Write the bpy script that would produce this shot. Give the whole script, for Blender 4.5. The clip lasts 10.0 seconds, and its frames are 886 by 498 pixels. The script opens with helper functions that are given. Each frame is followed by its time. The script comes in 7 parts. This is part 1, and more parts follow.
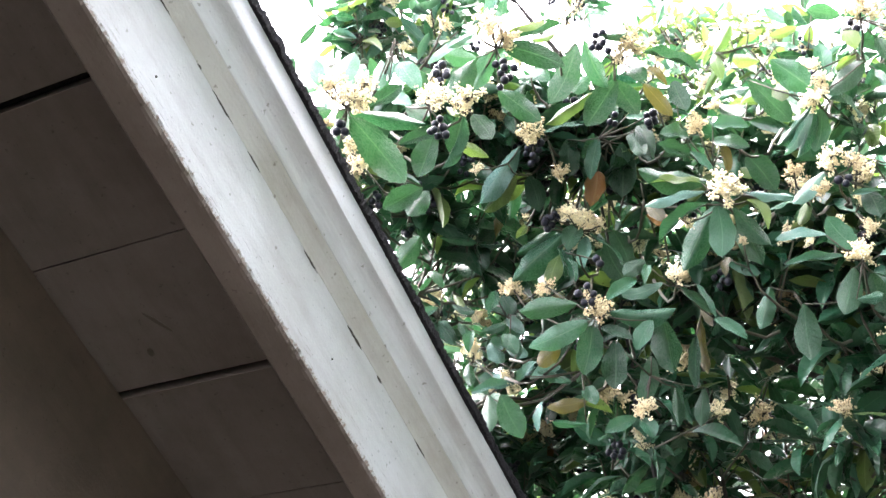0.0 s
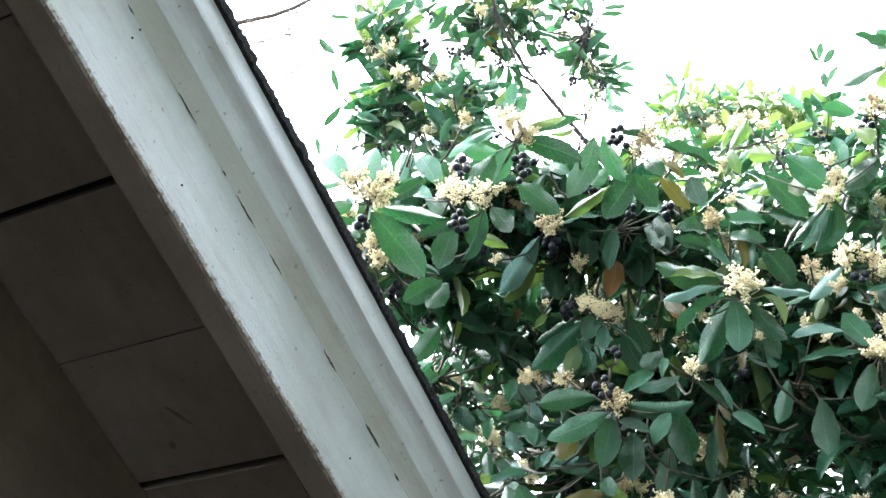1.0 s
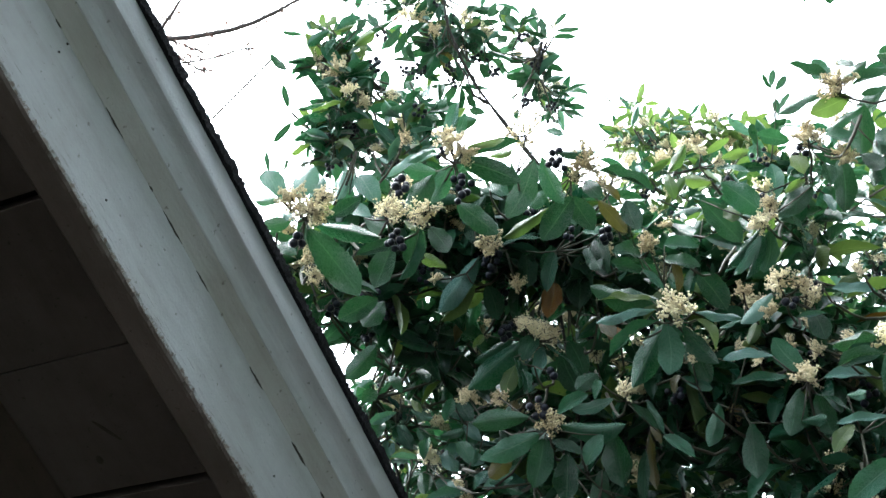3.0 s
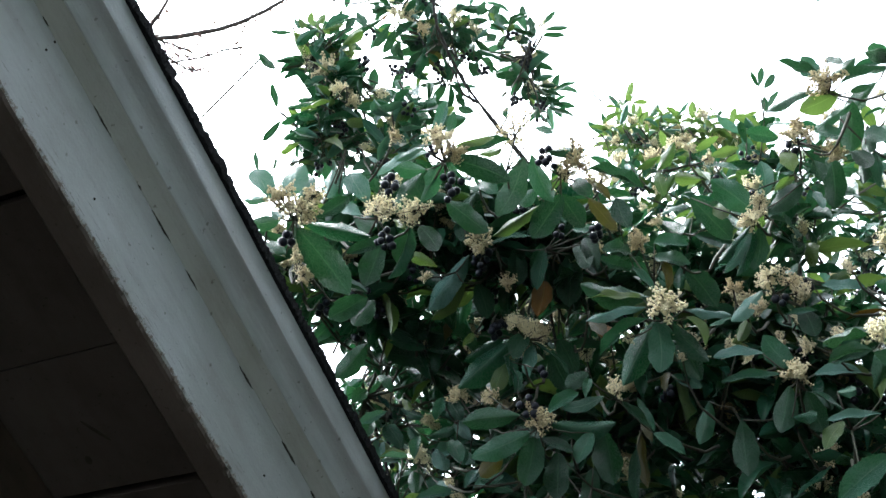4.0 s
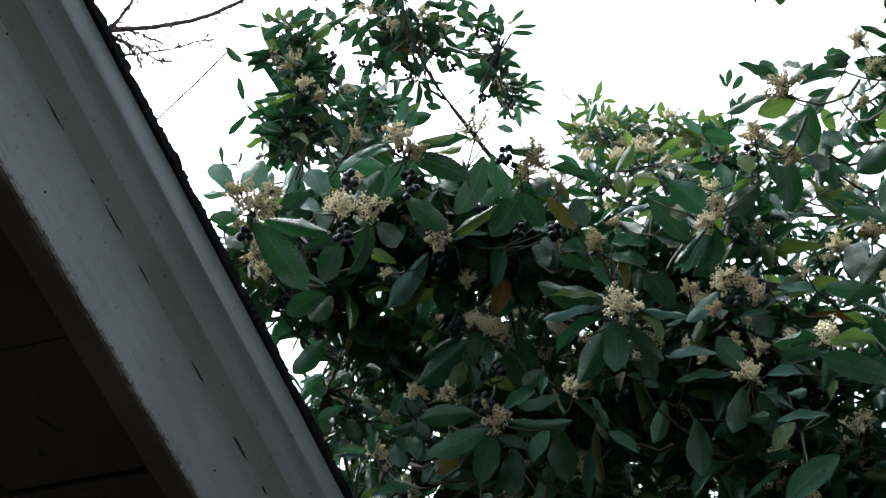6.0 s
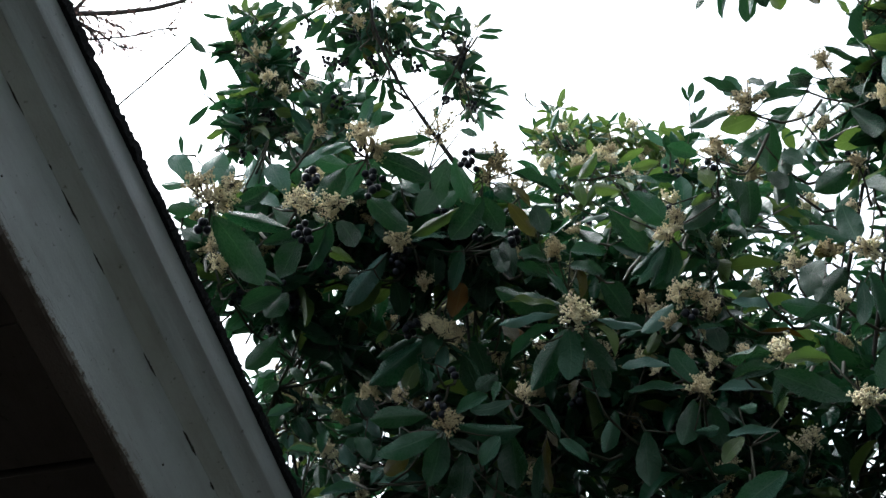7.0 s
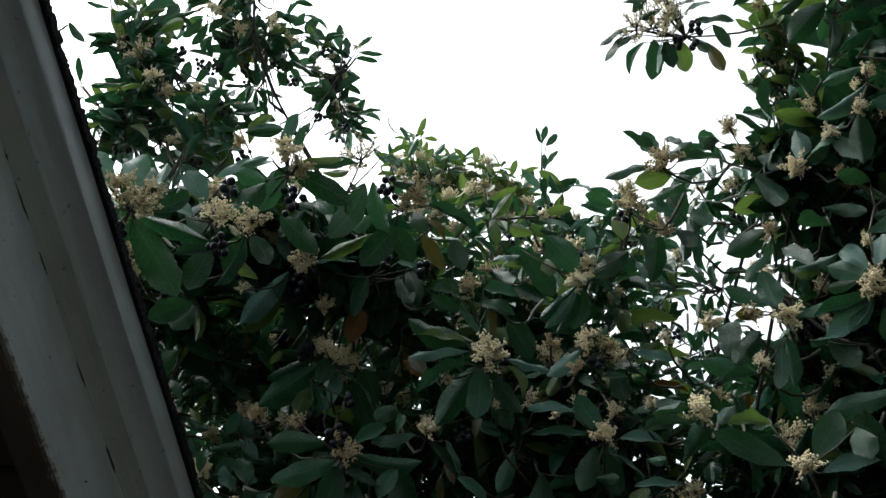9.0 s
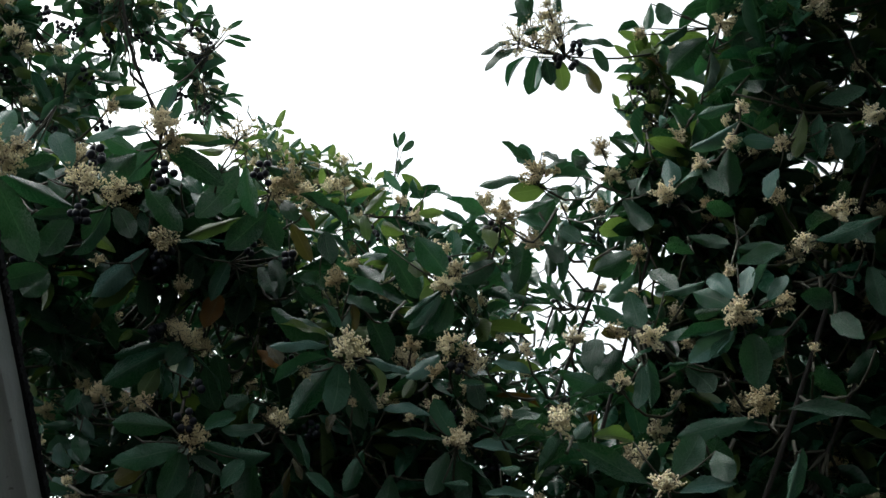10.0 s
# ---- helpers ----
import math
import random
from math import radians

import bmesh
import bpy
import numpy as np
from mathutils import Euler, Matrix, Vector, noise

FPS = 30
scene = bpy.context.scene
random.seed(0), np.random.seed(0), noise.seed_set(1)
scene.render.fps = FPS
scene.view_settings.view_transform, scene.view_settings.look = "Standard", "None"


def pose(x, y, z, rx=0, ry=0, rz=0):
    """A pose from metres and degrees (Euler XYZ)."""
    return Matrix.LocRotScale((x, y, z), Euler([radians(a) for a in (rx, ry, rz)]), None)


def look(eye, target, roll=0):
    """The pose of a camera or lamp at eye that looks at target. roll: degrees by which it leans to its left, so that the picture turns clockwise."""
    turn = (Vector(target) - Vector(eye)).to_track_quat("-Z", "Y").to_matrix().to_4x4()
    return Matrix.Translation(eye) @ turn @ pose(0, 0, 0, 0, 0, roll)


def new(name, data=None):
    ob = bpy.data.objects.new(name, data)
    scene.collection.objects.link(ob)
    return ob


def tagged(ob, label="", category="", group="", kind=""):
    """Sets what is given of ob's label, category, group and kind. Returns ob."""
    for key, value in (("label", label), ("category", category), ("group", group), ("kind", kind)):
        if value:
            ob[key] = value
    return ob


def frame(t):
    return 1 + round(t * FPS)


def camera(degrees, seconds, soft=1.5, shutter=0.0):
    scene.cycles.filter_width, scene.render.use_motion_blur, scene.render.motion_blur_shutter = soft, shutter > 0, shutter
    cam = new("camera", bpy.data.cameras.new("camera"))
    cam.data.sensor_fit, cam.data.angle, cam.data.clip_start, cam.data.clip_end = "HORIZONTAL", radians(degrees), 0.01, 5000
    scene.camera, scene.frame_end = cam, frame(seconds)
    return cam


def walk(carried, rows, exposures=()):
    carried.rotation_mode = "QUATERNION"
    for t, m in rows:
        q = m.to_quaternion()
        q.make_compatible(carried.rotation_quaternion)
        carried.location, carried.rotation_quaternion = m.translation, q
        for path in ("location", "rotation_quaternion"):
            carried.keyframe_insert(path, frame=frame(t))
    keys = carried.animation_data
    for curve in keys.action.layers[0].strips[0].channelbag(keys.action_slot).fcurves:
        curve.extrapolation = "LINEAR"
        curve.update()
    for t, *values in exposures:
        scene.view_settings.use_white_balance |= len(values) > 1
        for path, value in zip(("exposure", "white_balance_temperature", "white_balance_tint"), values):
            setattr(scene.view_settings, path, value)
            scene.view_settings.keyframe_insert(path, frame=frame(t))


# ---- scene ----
cam = camera(39.5, 10.0)
PATH = [
    (0.0, (0.038, 0.021, 1.599), (-0.004, 1.735, 2.627), 1.5),
    (0.5, (0.035, -0.004, 1.616), (-0.074, 1.676, 2.695), 2.2),
    (1.0, (0.044, -0.019, 1.622), (-0.038, 1.641, 2.736), 2.7),
    (1.5, (0.058, -0.028, 1.623), (-0.004, 1.629, 2.742), 3.1),
    (2.0, (0.069, -0.026, 1.624), (0.021, 1.623, 2.754), 3.0),
    (2.5, (0.078, -0.026, 1.622), (0.043, 1.618, 2.761), 2.9),
    (3.0, (0.081, -0.026, 1.622), (0.058, 1.618, 2.761), 2.6),
    (4.5, (0.08, -0.021, 1.623), (0.081, 1.624, 2.761), 2.0),
    (5.0, (0.087, -0.022, 1.622), (0.097, 1.625, 2.755), 2.1),
    (6.5, (0.103, -0.031, 1.624), (0.169, 1.615, 2.758), 2.3),
    (7.0, (0.096, -0.026, 1.627), (0.206, 1.616, 2.764), 3.0),
    (7.5, (0.061, -0.011, 1.633), (0.227, 1.62, 2.779), 3.4),
    (8.0, (0.024, 0.0, 1.639), (0.253, 1.621, 2.788), 3.5),
    (8.5, (-0.028, 0.002, 1.643), (0.289, 1.598, 2.806), 2.5),
    (9.0, (-0.063, 0.012, 1.644), (0.356, 1.575, 2.818), 2.0),
    (9.5, (-0.089, 0.034, 1.643), (0.472, 1.544, 2.829), 1.7),
    (10.0, (-0.106, 0.051, 1.644), (0.564, 1.513, 2.833), 1.9),
]
walk(cam, [(t, look(eye, target, roll)) for t, eye, target, roll in PATH], exposures=[(0.0, 4.55, 6600, 18), (0.5, 4.3, 6400, 9), (1.0, 3.95, 6200, 6), (2.5, 3.0, 6050, 4), (4.5, 2.12, 6000, 4), (6.5, 1.32, 6050, 5), (8.0, 0.98, 6250, 4), (10.0, 0.78, 6400, 4)])
world = bpy.data.worlds.new("world")
scene.world = world
world.use_nodes = True
wn, wl = world.node_tree.nodes, world.node_tree.links
sky = wn.new("ShaderNodeTexSky")
sky.sky_type, sky.sun_disc = "NISHITA", False
sky.sun_elevation, sky.sun_rotation = radians(58), radians(322)
sky.air_density, sky.dust_density, sky.ozone_density = 1.0, 3.5, 1.0
cloud = wn.new("ShaderNodeHueSaturation")
cloud.inputs["Saturation"].default_value = 0.23
wl.new(sky.outputs[0], cloud.inputs["Color"])
wl.new(cloud.outputs[0], wn["Background"].inputs["Color"])
wn["Background"].inputs["Strength"].default_value = 0.25

sun = new("sun", bpy.data.lights.new("sun", "SUN"))
sun.data.energy, sun.data.angle, sun.data.color = 0.3, radians(50), (1.0, 0.97, 0.93)
sun.matrix_world = look((math.sin(radians(322)) * 5.3, math.cos(radians(322)) * 5.3, 8.5), (0, 0, 0))


# ---- materials ----
def material(name, rough=0.6, metal=0.0):
    m = bpy.data.materials.new(name)
    m.use_nodes = True
    p = m.node_tree.nodes["Principled BSDF"]
    p.inputs["Roughness"].default_value, p.inputs["Metallic"].default_value = rough, metal
    return m, m.node_tree.nodes, m.node_tree.links, p


def add(nodes, kind, **inputs):
    n = nodes.new(kind)
    for key, value in inputs.items():
        n.inputs[key].default_value = value
    return n


def ramp(nodes, stops):
    r = nodes.new("ShaderNodeValToRGB")
    while len(r.color_ramp.elements) < len(stops):
        r.color_ramp.elements.new(0.5)
    for e, (at, c) in zip(r.color_ramp.elements, stops):
        e.position, e.color = at, (*c, 1)
    return r


def painted(name, base, dirt, rough, fine=60.0, relief=0.15):
    """Old paint on wood: brush grain, stains and small chips."""
    m, n, l, p = material(name, rough)
    co = n.new("ShaderNodeTexCoord")
    mp = n.new("ShaderNodeMapping")
    mp.inputs["Scale"].default_value = (1.0, 0.12, 1.0)
    l.new(co.outputs["Object"], mp.inputs["Vector"])
    big = add(n, "ShaderNodeTexNoise", Scale=5.0, Detail=6.0, Roughness=0.7)
    l.new(co.outputs["Object"], big.inputs["Vector"])
    grain = add(n, "ShaderNodeTexNoise", Scale=fine, Detail=5.0, Roughness=0.65)
    l.new(mp.outputs[0], grain.inputs["Vector"])
    c1 = ramp(n, [(0.32, dirt), (0.62, base)])
    l.new(big.outputs["Fac"], c1.inputs[0])
    c2 = ramp(n, [(0.25, (0.72, 0.70, 0.66)), (0.55, (1, 1, 1))])
    l.new(grain.outputs["Fac"], c2.inputs[0])
    mix = n.new("ShaderNodeMix")
    mix.data_type, mix.blend_type = "RGBA", "MULTIPLY"
    mix.inputs["Factor"].default_value = 0.6
    l.new(c1.outputs[0], mix.inputs["A"])
    l.new(c2.outputs[0], mix.inputs["B"])
    speck = add(n, "ShaderNodeTexNoise", Scale=140.0, Detail=3.0)
    l.new(co.outputs["Object"], speck.inputs["Vector"])
    c3 = ramp(n, [(0.27, (0.35, 0.32, 0.28)), (0.33, (1, 1, 1))])
    l.new(speck.outputs["Fac"], c3.inputs[0])
    mix2 = n.new("ShaderNodeMix")
    mix2.data_type, mix2.blend_type = "RGBA", "MULTIPLY"
    mix2.inputs["Factor"].default_value = 0.7
    l.new(mix.outputs["Result"], mix2.inputs["A"])
    l.new(c3.outputs[0], mix2.inputs["B"])
    l.new(mix2.outputs["Result"], p.inputs["Base Color"])
    b = add(n, "ShaderNodeBump", Strength=relief, Distance=0.004)
    l.new(grain.outputs["Fac"], b.inputs["Height"])
    lumps = add(n, "ShaderNodeTexNoise", Scale=260.0, Detail=3.0, Roughness=0.6)
    l.new(co.outputs["Object"], lumps.inputs["Vector"])
    patchy = n.new("ShaderNodeMath")
    patchy.operation = "MULTIPLY"
    l.new(lumps.outputs["Fac"], patchy.inputs[0])
    l.new(big.outputs["Fac"], patchy.inputs[1])
    b2 = add(n, "ShaderNodeBump", Strength=0.45, Distance=0.002)
    l.new(patchy.outputs[0], b2.inputs["Height"])
    l.new(b.outputs[0], b2.inputs["Normal"])
    l.new(b2.outputs[0], p.inputs["Normal"])
    return m


def leafy(name, dark, light, rib, through_light, rough=0.40):
    """Glossy evergreen leaf: a paler midrib, blotches, side veins and some light let through."""
    m, n, l, p = material(name, rough)
    p.inputs["Specular IOR Level"].default_value = 0.30
    uv = n.new("ShaderNodeUVMap")
    uv.uv_map = "blade"
    sep = n.new("ShaderNodeSeparateXYZ")
    l.new(uv.outputs[0], sep.inputs[0])
    info, geo = n.new("ShaderNodeObjectInfo"), n.new("ShaderNodeNewGeometry")
    rnd = n.new("ShaderNodeMath")
    rnd.operation = "ADD"
    l.new(info.outputs["Random"], rnd.inputs[0])
    l.new(geo.outputs["Random Per Island"], rnd.inputs[1])
    fr = n.new("ShaderNodeMath")
    fr.operation = "FRACT"
    l.new(rnd.outputs[0], fr.inputs[0])
    blot = add(n, "ShaderNodeTexNoise", Scale=35.0, Detail=4.0, Roughness=0.6)
    co = n.new("ShaderNodeTexCoord")
    l.new(co.outputs["Object"], blot.inputs["Vector"])
    f = n.new("ShaderNodeMath")
    f.operation = "MULTIPLY_ADD"
    l.new(blot.outputs["Fac"], f.inputs[0])
    f.inputs[1].default_value = 0.35
    l.new(fr.outputs[0], f.inputs[2])
    col = ramp(n, [(0.15, dark), (1.15 / 1.35, light)])
    l.new(f.outputs[0], col.inputs[0])
    off = n.new("ShaderNodeMath")
    off.operation = "ABSOLUTE"
    sub = n.new("ShaderNodeMath")
    sub.operation = "SUBTRACT"
    sub.inputs[1].default_value = 0.5
    l.new(sep.outputs["X"], sub.inputs[0])
    l.new(sub.outputs[0], off.inputs[0])
    line = ramp(n, [(0.008, (0.55, 0.55, 0.55)), (0.032, (0, 0, 0))])
    l.new(off.outputs[0], line.inputs[0])
    mix = n.new("ShaderNodeMix")
    mix.data_type = "RGBA"
    l.new(line.outputs[0], mix.inputs["Factor"])
    l.new(col.outputs[0], mix.inputs["A"])
    mix.inputs["B"].default_value = (*rib, 1)
    # side veins that rise from the midrib
    slant = n.new("ShaderNodeMath")
    slant.operation = "MULTIPLY_ADD"
    l.new(off.outputs[0], slant.inputs[0])
    slant.inputs[1].default_value = -0.35
    l.new(sep.outputs["Y"], slant.inputs[2])
    wave = n.new("ShaderNodeMath")
    wave.operation = "MULTIPLY"
    wave.inputs[1].default_value = 62.0
    l.new(slant.outputs[0], wave.inputs[0])
    sine = n.new("ShaderNodeMath")
    sine.operation = "SINE"
    l.new(wave.outputs[0], sine.inputs[0])
    vein = ramp(n, [(0.80, (0, 0, 0)), (0.97, (0.10, 0.10, 0.10))])
    l.new(sine.outputs[0], vein.inputs[0])
    veined = n.new("ShaderNodeMix")
    veined.data_type = "RGBA"
    l.new(vein.outputs[0], veined.inputs["Factor"])
    l.new(mix.outputs["Result"], veined.inputs["A"])
    veined.inputs["B"].default_value = (*rib, 1)
    # small dead specks
    spot = add(n, "ShaderNodeTexNoise", Scale=150.0, Detail=2.0)
    l.new(co.outputs["Object"], spot.inputs["Vector"])
    sp = ramp(n, [(0.26, (0.45, 0.40, 0.32)), (0.31, (1, 1, 1))])
    l.new(spot.outputs["Fac"], sp.inputs[0])
    # a pale, thin margin
    rim = ramp(n, [(0.462, (0, 0, 0)), (0.49, (0.30, 0.30, 0.30))])
    l.new(off.outputs[0], rim.inputs[0])
    edged = n.new("ShaderNodeMix")
    edged.data_type = "RGBA"
    l.new(rim.outputs[0], edged.inputs["Factor"])
    l.new(veined.outputs["Result"], edged.inputs["A"])
    edged.inputs["B"].default_value = (*rib, 1)
    specked = n.new("ShaderNodeMix")
    specked.data_type, specked.blend_type = "RGBA", "MULTIPLY"
    specked.inputs["Factor"].default_value = 1.0
    l.new(edged.outputs["Result"], specked.inputs["A"])
    l.new(sp.outputs[0], specked.inputs["B"])
    mix = specked
    l.new(mix.outputs["Result"], p.inputs["Base Color"])
    gloss = ramp(n, [(0.30, (rough - 0.08,) * 3), (0.70, (rough + 0.05,) * 3)])
    l.new(blot.outputs["Fac"], gloss.inputs[0])
    l.new(gloss.outputs[0], p.inputs["Roughness"])
    b = add(n, "ShaderNodeBump", Strength=0.09, Distance=0.002)
    l.new(sine.outputs[0], b.inputs["Height"])
    b2 = add(n, "ShaderNodeBump", Strength=0.55, Distance=0.004)
    l.new(blot.outputs["Fac"], b2.inputs["Height"])
    l.new(b.outputs[0], b2.inputs["Normal"])
    l.new(b2.outputs[0], p.inputs["Normal"])
    tr = n.new("ShaderNodeBsdfTranslucent")
    tint = n.new("ShaderNodeMix")
    tint.data_type, tint.blend_type = "RGBA", "MULTIPLY"
    tint.inputs["Factor"].default_value = 1.0
    l.new(mix.outputs["Result"], tint.inputs["A"])
    tint.inputs["B"].default_value = (1.75, 2.0, 1.05, 1)
    l.new(tint.outputs["Result"], tr.inputs["Color"])
    ms = n.new("ShaderNodeMixShader")
    ms.inputs[0].default_value = through_light
    l.new(p.outputs[0], ms.inputs[1])
    l.new(tr.outputs[0], ms.inputs[2])
    l.new(ms.outputs[0], n["Material Output"].inputs["Surface"])
    return m


def speckled(name, a, b, rough, scale, relief=0.4, distance=0.004, islands=False):
    m, n, l, p = material(name, rough)
    co = n.new("ShaderNodeTexCoord")
    t1 = add(n, "ShaderNodeTexNoise", Scale=scale, Detail=8.0, Roughness=0.7)
    l.new(co.outputs["Object"], t1.inputs["Vector"])
    fac = t1.outputs["Fac"]
    if islands:
        geo, info = n.new("ShaderNodeNewGeometry"), n.new("ShaderNodeObjectInfo")
        k = n.new("ShaderNodeMath")
        k.operation = "MULTIPLY_ADD"
        l.new(geo.outputs["Random Per Island"], k.inputs[0])
        k.inputs[1].default_value = 0.5
        l.new(info.outputs["Random"], k.inputs[2])
        k2 = n.new("ShaderNodeMath")
        k2.operation = "MULTIPLY"
        k2.inputs[1].default_value = 0.7
        l.new(k.outputs[0], k2.inputs[0])
        fac = k2.outputs[0]
    c = ramp(n, [(0.3, a), (0.7, b)])
    l.new(fac, c.inputs[0])
    l.new(c.outputs[0], p.inputs["Base Color"])
    bm = add(n, "ShaderNodeBump", Strength=relief, Distance=distance)
    l.new(t1.outputs["Fac"], bm.inputs["Height"])
    l.new(bm.outputs[0], p.inputs["Normal"])
    return m


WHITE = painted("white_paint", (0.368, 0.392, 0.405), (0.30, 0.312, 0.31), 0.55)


def worn(m, low):
    """Flaked paint along a board's lower edge, and fine grey scratches that run along it."""
    n, l = m.node_tree.nodes, m.node_tree.links
    p = n["Principled BSDF"]
    old = p.inputs["Base Color"].links[0].from_socket
    co = n.new("ShaderNodeTexCoord")
    sep = n.new("ShaderNodeSeparateXYZ")
    l.new(co.outputs["Object"], sep.inputs[0])
    edge = n.new("ShaderNodeMapRange")
    edge.inputs["From Min"].default_value, edge.inputs["From Max"].default_value = low, low + 0.012
    edge.inputs["To Min"].default_value, edge.inputs["To Max"].default_value = 0.28, 0.0
    l.new(sep.outputs["Z"], edge.inputs["Value"])
    flake = add(n, "ShaderNodeTexNoise", Scale=170.0, Detail=6.0, Roughness=0.75)
    l.new(co.outputs["Object"], flake.inputs["Vector"])
    both = n.new("ShaderNodeMath")
    l.new(edge.outputs[0], both.inputs[0])
    l.new(flake.outputs["Fac"], both.inputs[1])
    bare = ramp(n, [(0.68, (0, 0, 0)), (0.74, (0.85, 0.85, 0.85))])
    l.new(both.outputs[0], bare.inputs[0])
    mp = n.new("ShaderNodeMapping")
    mp.inputs["Scale"].default_value = (1, 0.09, 1)
    l.new(co.outputs["Object"], mp.inputs["Vector"])
    scratch = add(n, "ShaderNodeTexNoise", Scale=420.0, Detail=3.0, Roughness=0.7)
    l.new(mp.outputs[0], scratch.inputs["Vector"])
    strip = n.new("ShaderNodeMapRange")
    strip.inputs["From Min"].default_value, strip.inputs["From Max"].default_value = low + 0.004, low + 0.04
    strip.inputs["To Min"].default_value, strip.inputs["To Max"].default_value = 0.1, 0.0
    l.new(sep.outputs["Z"], strip.inputs["Value"])
    sum2 = n.new("ShaderNodeMath")
    l.new(scratch.outputs["Fac"], sum2.inputs[0])
    l.new(strip.outputs[0], sum2.inputs[1])
    line = ramp(n, [(0.66, (0, 0, 0)), (0.74, (0.6, 0.6, 0.6))])
    l.new(sum2.outputs[0], line.inputs[0])
    for fac, c in ((line, (0.15, 0.14, 0.13, 1)), (bare, (0.15, 0.115, 0.09, 1))):
        mx = n.new("ShaderNodeMix")
        mx.data_type = "RGBA"
        l.new(fac.outputs[0], mx.inputs["Factor"])
        l.new(old, mx.inputs["A"])
        mx.inputs["B"].default_value = c
        old = mx.outputs["Result"]
    l.new(old, p.inputs["Base Color"])


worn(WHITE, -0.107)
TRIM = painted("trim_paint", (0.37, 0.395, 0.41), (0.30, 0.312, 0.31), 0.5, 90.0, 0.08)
# Darker than TRIM: the lower moulding's shade and stain, put into its paint.
BED_SHADE_STAIN = painted("shaded_stained_paint", (0.315, 0.326, 0.312), (0.245, 0.243, 0.222), 0.55, 70.0, 0.2)
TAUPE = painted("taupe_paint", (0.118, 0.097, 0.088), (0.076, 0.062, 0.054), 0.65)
SOFFIT = painted("soffit_paint", (0.092, 0.079, 0.072), (0.060, 0.050, 0.043), 0.65, 40.0, 0.3)
SIDING = painted("siding_paint", (0.075, 0.057, 0.043), (0.043, 0.033, 0.025), 0.7)
KNOT = speckled("knot_wood", (0.03, 0.024, 0.02), (0.06, 0.048, 0.04), 0.8, 120.0)
GLUE = speckled("crack", (0.012, 0.010, 0.008), (0.03, 0.026, 0.02), 0.9, 80.0)
SHINGLE = speckled("asphalt_shingle", (0.006, 0.006, 0.008), (0.022, 0.022, 0.024), 0.95, 260.0, 0.9, 0.006)
SHINGLE.node_tree.nodes["Principled BSDF"].inputs["Specular IOR Level"].default_value = 0.1
SOIL = speckled("leaf_litter", (0.025, 0.02, 0.015), (0.075, 0.06, 0.04), 0.95, 18.0, 0.8, 0.05)
BARK = speckled("bark", (0.012, 0.010, 0.009), (0.038, 0.032, 0.028), 0.9, 45.0, 0.7, 0.01)
TWIG = speckled("green_twig", (0.022, 0.022, 0.014), (0.055, 0.05, 0.03), 0.7, 60.0)
BARE = speckled("grey_bark", (0.035, 0.029, 0.027), (0.08, 0.068, 0.064), 0.9, 20.0)
BUD = speckled("bud", (0.16, 0.09, 0.08), (0.30, 0.18, 0.15), 0.8, 90.0)
FLOWER = speckled("cream_floret", (0.60, 0.50, 0.30), (0.92, 0.82, 0.57), 0.75, 400.0, 0.3, 0.001, True)
BERRY = speckled("black_fruit", (0.003, 0.004, 0.009), (0.007, 0.009, 0.020), 0.42, 90.0, 0.1, 0.001)
BERRY.node_tree.nodes["Principled BSDF"].inputs["Specular IOR Level"].default_value = 0.28
# w and p are lit copies of d: sky sheen put into the leaf colour.
LEAF = {
    "d": leafy("leaf_dark", (0.009, 0.035, 0.018), (0.021, 0.065, 0.036), (0.055, 0.12, 0.070), 0.14, 0.30),
    "w": leafy("leaf_sky_lit", (0.038, 0.102, 0.083), (0.075, 0.162, 0.134), (0.12, 0.20, 0.16), 0.12, 0.30),
    "p": leafy("leaf_sky_sheen", (0.012, 0.056, 0.032), (0.028, 0.094, 0.055), (0.085, 0.16, 0.105), 0.14, 0.30),
    # y serves young leaves and lit ones, whose glow is put into the colour.
    "y": leafy("leaf_young_backlit", (0.040, 0.078, 0.024), (0.088, 0.130, 0.044), (0.14, 0.19, 0.08), 0.26, 0.34),
    "o": leafy("leaf_old", (0.050, 0.026, 0.006), (0.115, 0.050, 0.006), (0.14, 0.10, 0.04), 0.2, 0.35),
    "b": leafy("leaf_brown", (0.034, 0.034, 0.011), (0.072, 0.060, 0.018), (0.12, 0.10, 0.04), 0.2, 0.35),
}


# ---- building helpers ----
def part(name, data, mat, parent=None, label="", kind=""):
    """One mesh object under a thing or part. data: a bmesh, or (verts, faces)."""
    me = data
    if isinstance(data, bmesh.types.BMesh):
        me = bpy.data.meshes.new(name)
        data.to_mesh(me)
        data.free()
    elif isinstance(data, tuple):
        me = bpy.data.meshes.new(name)
        me.from_pydata(data[0], [], data[1])
    if mat and not me.materials:
        me.materials.append(mat)
    ob = new(name, me)
    ob.parent = parent
    return tagged(ob, label, kind=kind)


def thing(name, label, category, at=None, kind="", group=""):
    ob = new(name)
    ob.empty_display_size = 0.1
    if at is not None:
        ob.matrix_world = at
    return tagged(ob, label, category, group, kind)


